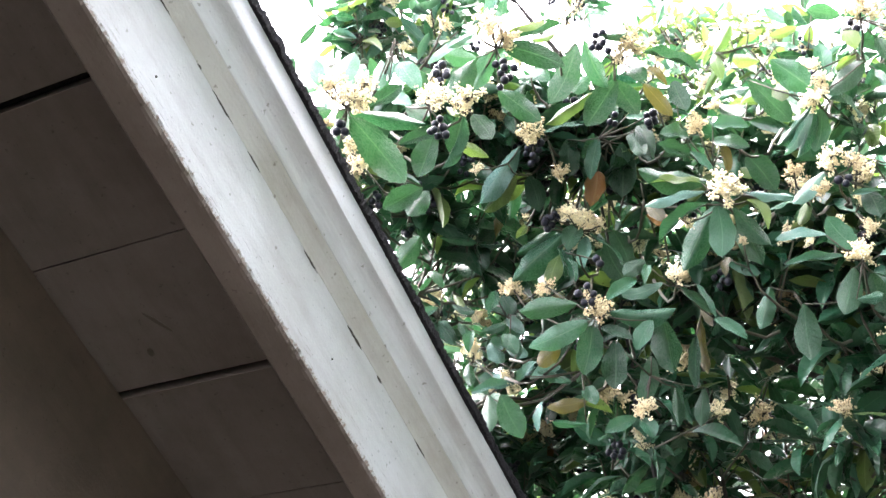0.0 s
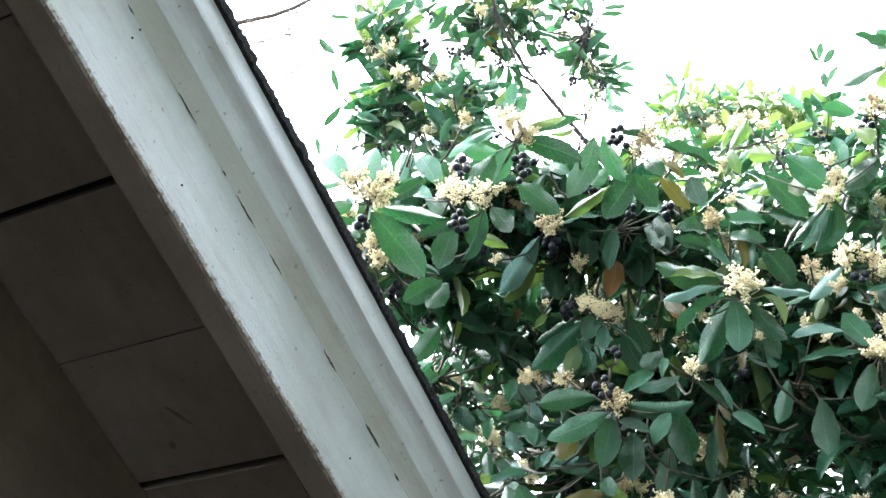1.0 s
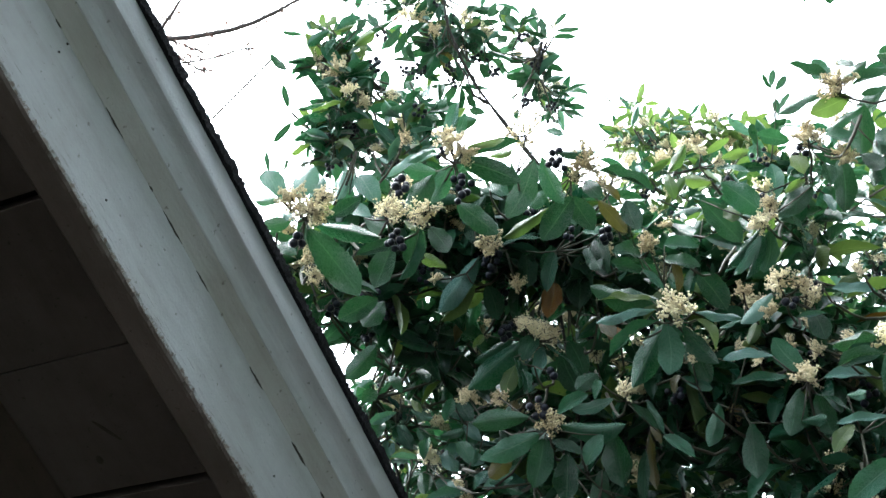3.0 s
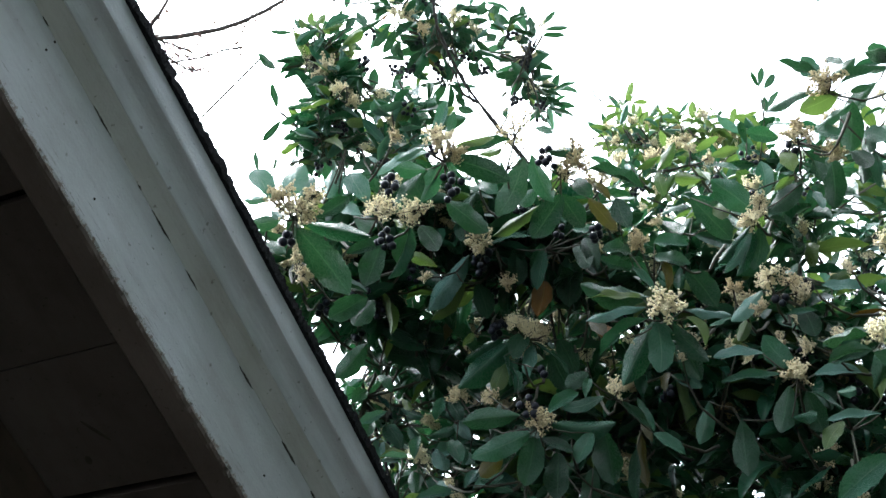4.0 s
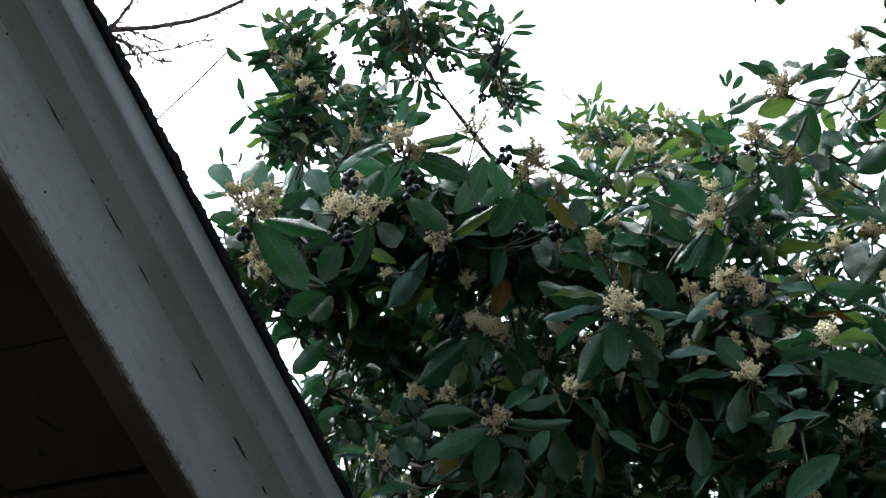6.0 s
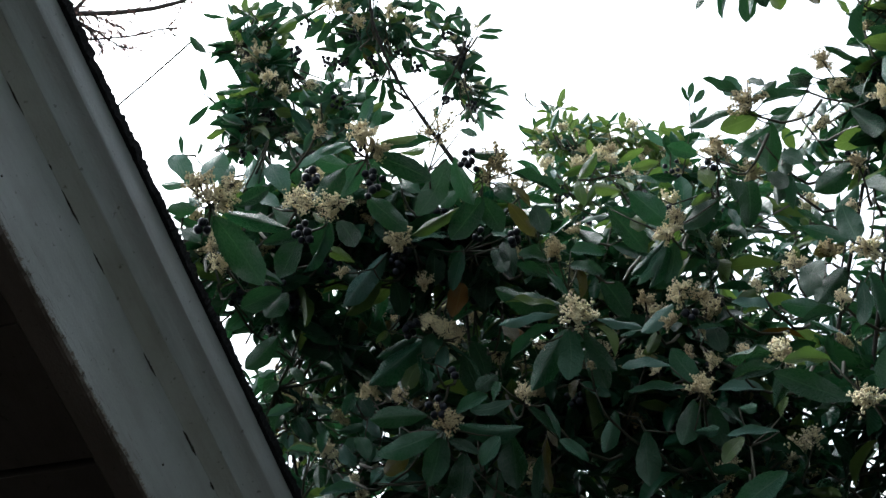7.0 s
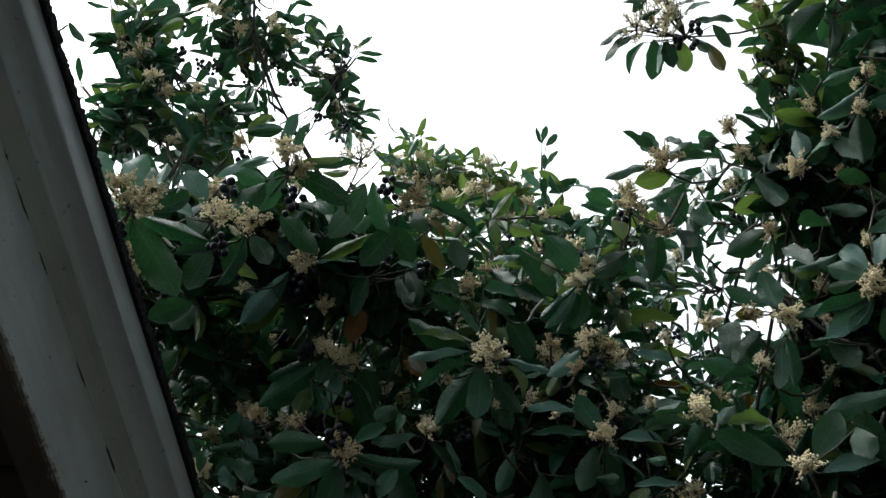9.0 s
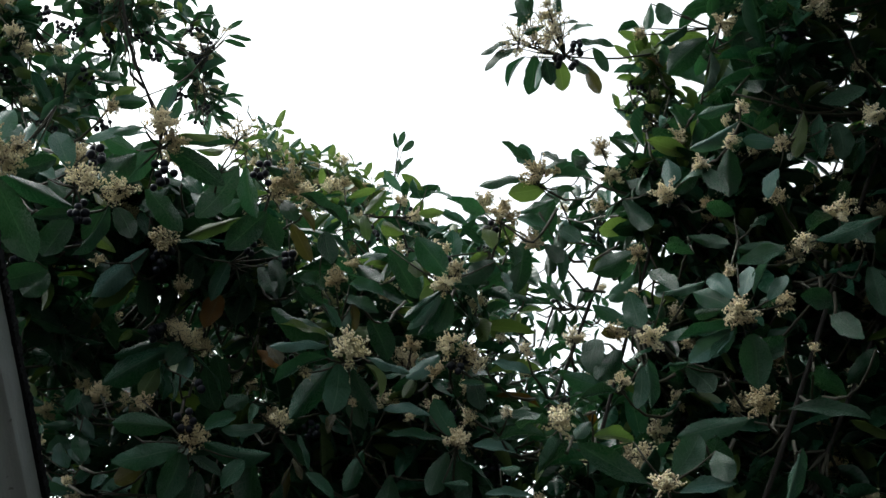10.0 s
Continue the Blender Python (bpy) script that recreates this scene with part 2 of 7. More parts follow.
def box(bm, x0, x1, y0, y1, z0, z1, bevel=0.0):
    r = bmesh.ops.create_cube(bm, size=1.0)
    bmesh.ops.scale(bm, vec=(x1 - x0, y1 - y0, z1 - z0), verts=r["verts"])
    bmesh.ops.translate(bm, vec=((x0 + x1) / 2, (y0 + y1) / 2, (z0 + z1) / 2), verts=r["verts"])
    if bevel:
        edges = list({e for v in r["verts"] for e in v.link_edges})
        bmesh.ops.bevel(bm, geom=edges, offset=bevel, segments=2, affect="EDGES", profile=0.7)
    return bm


def smooth(ob):
    ob.data.polygons.foreach_set("use_smooth", [True] * len(ob.data.polygons))
    return ob


class Tubes:
    """Tapered round stems collected into one mesh."""

    def __init__(self, sides=5):
        self.v, self.f, self.sides = [], [], sides

    def stem(self, pts, r0, r1):
        pts = [Vector(p) for p in pts]
        n, s, first = len(pts), self.sides, len(self.v)
        for i, p in enumerate(pts):
            a = (pts[min(i + 1, n - 1)] - pts[max(i - 1, 0)]).normalized()
            u = a.orthogonal().normalized()
            w = a.cross(u)
            r = r0 + (r1 - r0) * i / (n - 1)
            for k in range(s):
                b = 2 * math.pi * k / s
                self.v.append(p + (u * math.cos(b) + w * math.sin(b)) * r)
        for i in range(n - 1):
            for k in range(s):
                a, b = first + i * s + k, first + i * s + (k + 1) % s
                self.f.append((a, b, b + s, a + s))
        self.f.append(tuple(range(first, first + s))[::-1])
        self.f.append(tuple(range(first + (n - 1) * s, first + n * s)))

    def done(self, name, mat, parent, label="", kind=""):
        return smooth(part(name, (self.v, self.f), mat, parent, label, kind))


def arc(a, b, sag, steps, rng, wobble=0.0):
    """Points from a to b that bulge by sag and waver a little."""
    a, b, sag = Vector(a), Vector(b), Vector(sag)
    out = []
    for i in range(steps + 1):
        t = i / steps
        p = a.lerp(b, t) + sag * 4 * t * (1 - t)
        if 0 < i < steps:
            p += Vector((rng.uniform(-1, 1), rng.uniform(-1, 1), rng.uniform(-1, 1))) * wobble
        out.append(p)
    return out


# ---- ground and house ----
GROUND = -0.5
bm = bmesh.new()
bmesh.ops.create_grid(bm, x_segments=60, y_segments=60, size=1.0)
for v in bm.verts:
    far = max(abs(v.co.x), abs(v.co.y))
    v.co.xy = v.co.xy * (6 + 1500 * far ** 6)
    v.co.z = GROUND + 0.05 * noise.noise((v.co.x * 0.4, v.co.y * 0.4, 0)) * (1 if far < 0.8 else 0)
ground = smooth(part("ground", bm, SOIL))
tagged(ground, "brown soil strewn with old leaves", "ground", kind="structure")

# The rake's own axes: x out of the gable, y down the slope, z square to the roof.
RAKE = Matrix(((0.8911, 0.4078, 0.1988, -0.1768), (-0.4537, 0.8010, 0.3905, 1.0395), (0.0, -0.4382, 0.8989, 2.3080), (0, 0, 0, 1)))
TOP, EAVE, DEEP, INNER = -2.4, 1.45, -4.2, -0.38
SLOPE = math.asin(0.4382)

house = thing("house", "low wooden house with a white rake board and dark shingle roof", "house", RAKE)
rng = random.Random(5)

# rake board: heavy board with a worn lower edge
outline = [(0.0, 0.045), (0.0, -0.002), (0.0, -0.05), (0.0, -0.09), (0.0, -0.102), (-0.0006, -0.1066), (-0.004, -0.1080), (-0.0075, -0.1080), (-0.034, -0.1080), (-0.038, -0.105), (-0.038, 0.045)]
verts, faces, under = [], [], []
steps = 1500
for i in range(steps + 1):
    y = TOP + (EAVE - TOP) * i / steps
    chip = max(0.0, 0.0012 + noise.noise((y * 70, 1, 3)) * 0.0042 + noise.noise((y * 15, 7, 3)) * 0.0034 + noise.noise((y * 190, 5, 3)) * 0.0022)
    for k, (x, z) in enumerate(outline):
        verts.append((x - (chip * 0.5 if k == 5 else 0), y, z + (chip if k == 5 else chip * 0.25 if k == 4 else chip * 0.35 if k == 6 else 0)))
m = len(outline)
for i in range(steps):
    for k in range(m):
        a, b = i * m + k, i * m + (k + 1) % m
        faces.append((a, a + m, b + m, b))
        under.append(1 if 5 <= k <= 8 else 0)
faces += [tuple(range(m)), tuple(range(steps * m, steps * m + m))[::-1]]
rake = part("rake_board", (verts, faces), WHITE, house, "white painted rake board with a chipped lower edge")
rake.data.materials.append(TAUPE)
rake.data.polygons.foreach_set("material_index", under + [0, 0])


def profile(name, pts, mat, label, wave=0.0):
    """A moulding: the outline pts (x, z) run down the rake."""
    steps = 700
    v, f = [], []
    soft = [pts[0]]  # paint-softened corners
    for (xa, za), (xb, zb) in zip(pts[:-2], pts[1:-1]):
        soft += [(xa * 0.9 + xb * 0.1, za * 0.9 + zb * 0.1), (xa * 0.1 + xb * 0.9, za * 0.1 + zb * 0.9)]
    pts = soft + [pts[-2], pts[-1]]
    for i in range(steps + 1):
        y = TOP + (EAVE - TOP) * i / steps
        for k, (x, z) in enumerate(pts):
            j = wave * (noise.noise((y * 5, k * 0.5, 1)) + 0.7 * noise.noise((y * 70, k * 0.9, 4)) * (0.08 < k / len(pts) < 0.32))
            v.append((x + j, y, z + j * 0.5))
    m = len(pts)
    for i in range(steps):
        for k in range(m):
            a, b = i * m + k, i * m + (k + 1) % m
            f.append((a, b, b + m, a + m))
    f += [tuple(range(m)), tuple(range(steps * m, steps * m + m))[::-1]]
    me = bpy.data.meshes.new(name)
    me.from_pydata(v, [], f)
    bm = bmesh.new()
    bm.from_mesh(me)
    bmesh.ops.recalc_face_normals(bm, faces=bm.faces)
    ob = smooth(part(name, bm, mat, house, label))
    ob.data.set_sharp_from_angle(angle=radians(24))
    return ob


# Lower face split from the crown so that its paint can carry the shade.
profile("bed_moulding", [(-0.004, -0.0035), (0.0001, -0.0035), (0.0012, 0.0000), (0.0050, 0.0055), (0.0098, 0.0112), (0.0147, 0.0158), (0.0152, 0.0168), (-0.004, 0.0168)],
        BED_SHADE_STAIN, "off-white bed moulding above the board, shade and stain in its paint", 0.0004)
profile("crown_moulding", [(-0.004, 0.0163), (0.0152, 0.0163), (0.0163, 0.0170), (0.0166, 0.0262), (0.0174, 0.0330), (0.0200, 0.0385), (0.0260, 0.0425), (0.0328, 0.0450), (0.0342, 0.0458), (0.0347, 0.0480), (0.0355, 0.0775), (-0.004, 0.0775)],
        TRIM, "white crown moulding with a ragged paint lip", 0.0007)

# open joints between board and moulding, and old nail holes
for y0, y1, w in ((-0.206, -0.171, 0.0016), (-0.118, -0.111, 0.0018), (-0.089, -0.049, 0.0017), (-0.017, 0.009, 0.0017), (0.106, 0.137, 0.002), (0.209, 0.244, 0.0028), (0.282, 0.294, 0.0024),
                  (-0.3, -0.29, 0.0015), (0.38, 0.41, 0.0014), (0.5, 0.54, 0.0015)):
    y, ln = (y0 + y1) / 2, y1 - y0
    n = 10
    v, f = [], []
    for i in range(n + 1):
        t = i / n
        half = w * (0.3 + math.sin(math.pi * t)) * 0.6 * rng.uniform(0.7, 1.3)
        mid = -0.0052 - 0.0012 * math.sin(9 * y) + rng.uniform(-0.0005, 0.0005)
        v += [(0.0009, y + (t - 0.5) * ln, mid - half), (0.0012, y + (t - 0.5) * ln, mid + half)]
        if i:
            f.append((2 * i - 2, 2 * i, 2 * i + 1, 2 * i - 1))
    part("joint_crack", (v, f), GLUE, house, "dark open paint crack")
for y, z in ((-0.275, -0.0065), (-0.274, -0.024), (0.21, -0.062), (-0.14, -0.073)):
    bm = bmesh.new()
    bmesh.ops.create_icosphere(bm, subdivisions=1, radius=0.0014, matrix=Matrix.Translation((0.0003, y, z)))
    part("nail_head", bm, GLUE, house)

# roof sheathing seen from below; one joint in two stands open
joints = [-0.128 + 0.1985 * k for k in range(-11, 9)]
for k in range(len(joints) - 1):
    wide = (k - 11) % 2 == 0
    g0 = 0.0055 if wide else 0.0009
    g1 = 0.0009 if wide else 0.0055
    y0, y1 = joints[k] + g0, joints[k + 1] - g1
    lift = rng.uniform(0, 0.002)
    bm = box(bmesh.new(), DEEP, -0.039, y0, min(y1, EAVE - 0.02), 0.0445 + lift, 0.064, 0.0012)
    part("sheathing_board", bm, SOFFIT, house)
bm = box(bmesh.new(), DEEP, -0.04, TOP, EAVE - 0.02, 0.0645, 0.070)
part("roofing_felt", bm, SHINGLE, house, "black roofing felt")
for y in (-1.9, -0.95, 0.72):
    bm = box(bmesh.new(), INNER + 0.001, -0.039, y, y + 0.04, -0.04, 0.0435, 0.002)
    part("lookout", bm, SOFFIT, house, "brown painted lookout under the roof")

for x, y, r, ln, a in ((-0.264, 0.177, 0.003, 0.022, -0.6), (-0.299, 0.216, 0.005, 0.007, 0.3), (-0.16, -0.32, 0.004, 0.007, 0.6)):
    bm = bmesh.new()
    bmesh.ops.create_uvsphere(bm, u_segments=14, v_segments=8, radius=1.0, matrix=Matrix.LocRotScale(Vector((x, y, 0.0448)), Euler((0, 0, a)), Vector((r, ln, 0.0009))))
    part("knot", bm, KNOT, house, "dark knot in the board")

# shingles, course by course, with ragged ends at the rake
course = 0.128
for k in range(int((EAVE + 0.03 - TOP) / course) + 1):
    y1 = EAVE + 0.03 - k * course
    v, f = [], []
    n = 90
    for i in range(n + 1):
        t = i / n
        x = 0.0400 + 0.0014 * noise.noise((k * 3.7, t * 9, 4)) + 0.0016 * noise.noise((k * 3.7, t * 40, 8)) + rng.uniform(-0.0011, 0.0011)
        y = y1 - t * course * 1.6
        z = 0.0885 - t * 0.0060 + rng.uniform(-0.0007, 0.0008) + 0.0012 * noise.noise((k * 5.1, t * 22, 2))
        v += [(x, y, z - 0.0100 + 0.005 * t), (x, y, z + 0.004), (DEEP, y, z + 0.004), (DEEP, y, z - 0.0100 + 0.005 * t)]
    for i in range(n):
        for j in range(4):
            a, b = i * 4 + j, i * 4 + (j + 1) % 4
            f.append((a, b, b + 4, a + 4))
    f += [(0, 1, 2, 3), (n * 4 + 3, n * 4 + 2, n * 4 + 1, n * 4)]
    part("shingle_course", (v, f), SHINGLE, house)

# the other slope, walls and gable
far_roof = Matrix.Translation((0, TOP, 0)) @ Matrix.Rotation(2 * SLOPE, 4, "X")
bm = box(bmesh.new(), DEEP, 0.04, -3.8, -0.04, 0.045, 0.1)
bm.transform(far_roof)
part("far_slope", bm, SHINGLE, house, "dark shingled far slope of the roof")
inv = RAKE.inverted()


def gable(name, x0, x1, mat):
    """Upright wall slab under both slopes, in the rake's axes."""
    pts = []
    for y in (EAVE - 0.35, TOP + 0.02):
        pts.append(RAKE @ Vector((x0, y, 0.043)))
    run = (RAKE @ Vector((x0, EAVE - 0.35, 0))) - (RAKE @ Vector((x0, TOP, 0)))
    run.z = 0
    ridge = pts[1]
    a = pts[0]
    c = ridge - run + Vector((0, 0, a.z - ridge.z))
    ring = [Vector((a.x, a.y, GROUND - 0.1)), a, ridge, c, Vector((c.x, c.y, GROUND - 0.1))]
    shift = (RAKE.to_3x3() @ Vector((x1 - x0, 0, 0)))
    v = [inv @ p for p in ring] + [inv @ (p + shift) for p in ring]
    f = [tuple(range(5))[::-1], tuple(range(5, 10))] + [(i, (i + 1) % 5, (i + 1) % 5 + 5, i + 5) for i in range(5)]
    part(name, (v, f), mat, house)
    return ring


ring = gable("gable_wall", INNER, INNER - 0.12, SIDING)
gable("rear_wall", DEEP + 0.4, DEEP + 0.28, SIDING)
shift = RAKE.to_3x3() @ Vector((DEEP + 0.4 - INNER + 0.12, 0, 0))
inset = RAKE.to_3x3() @ Vector((-0.12, 0, 0))
for a, b in ((ring[0], ring[1]), (ring[4], ring[3])):
    toward = (ring[2] - a)
    toward.z = 0
    toward = toward.normalized() * 0.12
    base = [a + inset, b + inset, b + inset + toward + Vector((0, 0, 0.05)), a + inset + toward]
    v = [inv @ p for p in base] + [inv @ (p + shift) for p in base]
    f = [(3, 2, 1, 0), (4, 5, 6, 7)] + [(i, (i + 1) % 4, (i + 1) % 4 + 4, i + 4) for i in range(4)]
    part("side_wall", (v, f), SIDING, house)


# ---- leaves, flowers and fruit ----
def blade(seed, rows, across):
    """A leaf of unit length and unit width along y, face up: elliptic, folded, curved, with a wavy margin."""
    r = random.Random(seed)
    fine = rows > 8
    fold, arch, twist = r.uniform(-0.25, 0.42), r.uniform(0.0, 0.11), r.uniform(-0.35, 0.35)
    wave, ripple = (r.uniform(0.04, 0.12), r.uniform(0.02, 0.06)) if fine else (0.05, 0.03)
    peak, power, sway, phase = r.uniform(0.9, 1.25), r.uniform(0.5, 0.74), r.uniform(-0.11, 0.11), r.uniform(0, 6)
    tooth = r.uniform(0.02, 0.045) if fine else 0.0
    hook = r.uniform(-0.05, 0.10)
    v, uv, f = [], [], []
    for i in range(rows + 1):
        t = i / rows
        w = 0.5 * math.sin(math.pi * min(1.0, t ** peak)) ** power if 0 < t < 1 else 0.0
        w *= 1 - 0.30 * max(0.0, (t - 0.86) / 0.14)
        w = max(w, 0.022 * (1 - t) + 0.004)
        a = twist * (t - 0.5)
        for k in range(across + 1):
            s = 2 * k / across - 1
            edge = 1 + (tooth * (1 if i % 2 else -1) if abs(s) > 0.99 and 0.15 < t < 0.95 else 0)
            x = s * w * edge * (1 + ripple * abs(s) * math.sin(19 * t + phase * 2 + 2 * s)) + sway * math.sin(math.pi * t)
            z = abs(s) ** 1.3 * w * fold * 0.95 + arch * 4 * t * (1 - t) - hook * max(0.0, t - 0.7) ** 2 + wave * 0.45 * s * s * w * 2 * math.sin(11 * t + phase + (1.3 if s > 0 else 0))
            v.append((x * math.cos(a) - z * 0.4 * math.sin(a), t, x * math.sin(a) * 0.4 + z))
            uv.append((k / across, t))
    n = across + 1
    for i in range(rows):
        for k in range(across):
            a = i * n + k
            f.append((a, a + 1, a + n + 1, a + n))
    return np.array(v), np.array(uv), np.array(f)


def blade_mesh(name, v, uv, f, mat):
    me = bpy.data.meshes.new(name)
    me.from_pydata(v.tolist(), [], f.tolist())
    layer = me.uv_layers.new(name="blade")
    layer.data.foreach_set("uv", uv[f.ravel()].ravel())
    me.polygons.foreach_set("use_smooth", [True] * len(f))
    me.materials.append(mat)
    return me


HERO = {k: [blade_mesh("leaf", *blade(20 + i, 26, 6), m) for i in range(14)] for k, m in LEAF.items()}
PLAIN = [blade(50 + i, 7, 4) for i in range(8)]
COARSE = [blade(60 + i, 5, 2) for i in range(8)]


def floret_heads(seed, sparse, plain=False):
    """Short racemes of small round cream florets that fan out from one point; unit radius about 1."""
    r = random.Random(seed)
    ico = bmesh.new()
    if plain:
        bmesh.ops.create_uvsphere(ico, u_segments=4, v_segments=2, radius=1.3)
    else:
        bmesh.ops.create_icosphere(ico, subdivisions=1, radius=1.0)
    iv = np.array([v.co[:] for v in ico.verts])
    fi = np.array([[v.index for v in f.verts] for f in ico.faces])
    share = 0.7 if plain else 1.0
    ico.free()
    vs, fs, m = [], [], 0
    stems = Tubes(4)
    for k in range(12 if sparse else 23):
        a = Vector((r.gauss(0, 1), r.gauss(0, 1), r.gauss(0.35, 0.8))).normalized()
        length = r.uniform(0.75, 1.35) if sparse else r.uniform(0.5, 1.1)
        bend = Vector((r.uniform(-0.2, 0.2), r.uniform(-0.2, 0.2), r.uniform(-0.05, 0.3)))
        path = [a * length * t + bend * t * t for t in (0, 0.35, 0.7, 1.0)]
        stems.stem(path, 0.035 if sparse else 0.03, 0.015)
        count = r.randint(20, 28) if sparse else int(r.randint(22, 30) * share)
        for i in range(count):
            t = r.uniform(0.3, 1.0)
            c = a * length * t + bend * t * t
            o = Vector((r.gauss(0, 1), r.gauss(0, 1), r.gauss(0, 1))).normalized()
            c += o * (r.uniform(0.1, 0.2) if sparse else r.uniform(0.08, 0.21))
            size = r.uniform(0.03, 0.05) if sparse else r.uniform(0.042, 0.066)
            vs.append(iv * size * np.array([r.uniform(0.8, 1.25) for _ in range(3)]) + np.array(c))
            fs.append(fi + m)
            m += len(iv)
    me = bpy.data.meshes.new("flower_head")
    v = np.concatenate(vs).tolist()
    f = np.concatenate(fs).tolist()
    k = len(v)
    f += [tuple(i + k for i in q) for q in stems.f]
    me.from_pydata(v + [tuple(p) for p in stems.v], [], f)
    me.materials.append(FLOWER)
    me.materials.append(TWIG)
    me.polygons.foreach_set("material_index", [0] * (len(f) - len(stems.f)) + [1] * len(stems.f))
    me.polygons.foreach_set("use_smooth", [True] * len(f))
    return me


HEADS = [floret_heads(70 + i, False) for i in range(6)]
PLAIN_HEADS = [floret_heads(80 + i, False, True) for i in range(6)]
PANICLES = [floret_heads(90 + i, True) for i in range(3)]


def ball(radius):
    bm = bmesh.new()
    bmesh.ops.create_uvsphere(bm, u_segments=10, v_segments=7, radius=radius)
    for f in bm.faces:
        f.smooth = True
    me = bpy.data.meshes.new("berry")
    bm.to_mesh(me)
    bm.free()
    me.materials.append(BERRY)
    return me


BERRIES = [ball(r) for r in (0.0054, 0.0060, 0.0066)]


def bunch(r, radius, most):
    """Places of the berries of one hanging bunch, clear of one another."""
    spots = []
    for k in range(60):
        c = Vector((r.gauss(0, 0.5), r.gauss(0, 0.5), r.gauss(-0.1, 0.6))) * radius
        if all((c - o).length > 0.0112 for o in spots) and c.length < 1.1 * radius:
            spots.append(c)
    return spots[:most]


def turn_of(axis, roll):
    """Rotation that lays a leaf's y along axis, face up, then rolls it by degrees about its length."""
    y = Vector(axis).normalized()
    x = y.cross(Vector((0, 0, 1)))
    x = x.normalized() if x.length > 1e-4 else Vector((1, 0, 0))
    z = x.cross(y)
    return Matrix((x, y, z)).transposed() @ Matrix.Rotation(radians(roll), 3, "Y")


pick = random.Random(11)


def laurel(label, base, group):
    t = thing("laurel_tree", label, "tree", Matrix.Translation(base), group=group)
    t["nodes"] = 0
    return t


class Spray:
    """A leafy shoot of a tree: a twig with its leaves, flower heads and fruit."""

    def __init__(self, tree, at, direct=0.12):
        self.tree, self.at, self.tubes, self.direct = tree, Vector(at), Tubes(5), direct
        self.twig = part("spray", bpy.data.meshes.new("spray"), TWIG, tree)
        self.twig.matrix_parent_inverse = tree.matrix_world.inverted()

    def stalk(self, p, r0, r1):
        """A stalk from the shoot's end, or by way of a side twig further in."""
        p = Vector(p)
        if (p - self.at).length < self.direct:
            self.tubes.stem([self.at, self.at.lerp(p, 0.6) + Vector((0, 0, -0.003)), p], r0, r1)
        else:
            self.tubes.stem([self.at, self.at.lerp(p, 0.4) + Vector((0, 0.04, -0.012)), self.at.lerp(p, 0.8) + Vector((0, 0.03, -0.012)), p], r0, r1)

    def leaf(self, base, tip, width, roll, look_kind="d"):
        base, tip = Vector(base), Vector(tip)
        a = tip - base
        ob = part("leaf", pick.choice(HERO[look_kind]), None, self.twig, {"o": "yellowed old leaf", "b": "olive-brown old leaf", "y": "yellow-green leaf, fresh and backlit tone painted in"}.get(look_kind, ""))
        ob.matrix_world = Matrix.Translation(base) @ turn_of(a, roll).to_4x4() @ Matrix.Diagonal((width, a.length, a.length, 1))
        k = 1.7 if self.direct > 0.2 else 1.0
        self.stalk(base + a * 0.02, 0.0015 * k, 0.0009 * k)
        return self

    def head(self, at, r, loose=False):
        ob = part("flower_head", pick.choice(PANICLES if loose else HEADS if r > 0.02 else PLAIN_HEADS), None, self.twig, "cream flower head")
        spin = Euler((pick.uniform(-0.7, 0.7), pick.uniform(-0.7, 0.7), pick.uniform(0, 6.28)))
        ob.matrix_world = Matrix.LocRotScale(Vector(at), spin, Vector((r, r, r)))
        self.stalk(at, 0.0016, 0.0012)
        return self

    def fruit(self, at, r):
        top = Vector(at) + Vector((0, 0, r * 0.9))
        self.stalk(top, 0.0014, 0.001)
        for c in bunch(pick, r, 9):
            ob = part("berry", pick.choice(BERRIES), None, self.twig)
            ob.matrix_world = Matrix.Translation(Vector(at) + c)
            self.tubes.stem([top, top.lerp(Vector(at) + c, 0.5) + Vector((0, 0, 0.002)), Vector(at) + c], 0.0008, 0.0006)
        return self

    def end(self, limb, reach=0.13):
        a, b = self.at, Vector(limb)
        b = a.lerp(b, min(1.0, reach / max((b - a).length, 0.01)))
        self.tubes.stem(arc(a, b, (0, 0, -0.03), 5, pick, 0.004), 0.0016, 0.0028)
        me = self.twig.data
        me.from_pydata(self.tubes.v, [], self.tubes.f)
        me.polygons.foreach_set("use_smooth", [True] * len(self.tubes.f))


def nearest(nodes, p):
    p = Vector(p)
    return min(nodes, key=lambda q: (q - p).length)


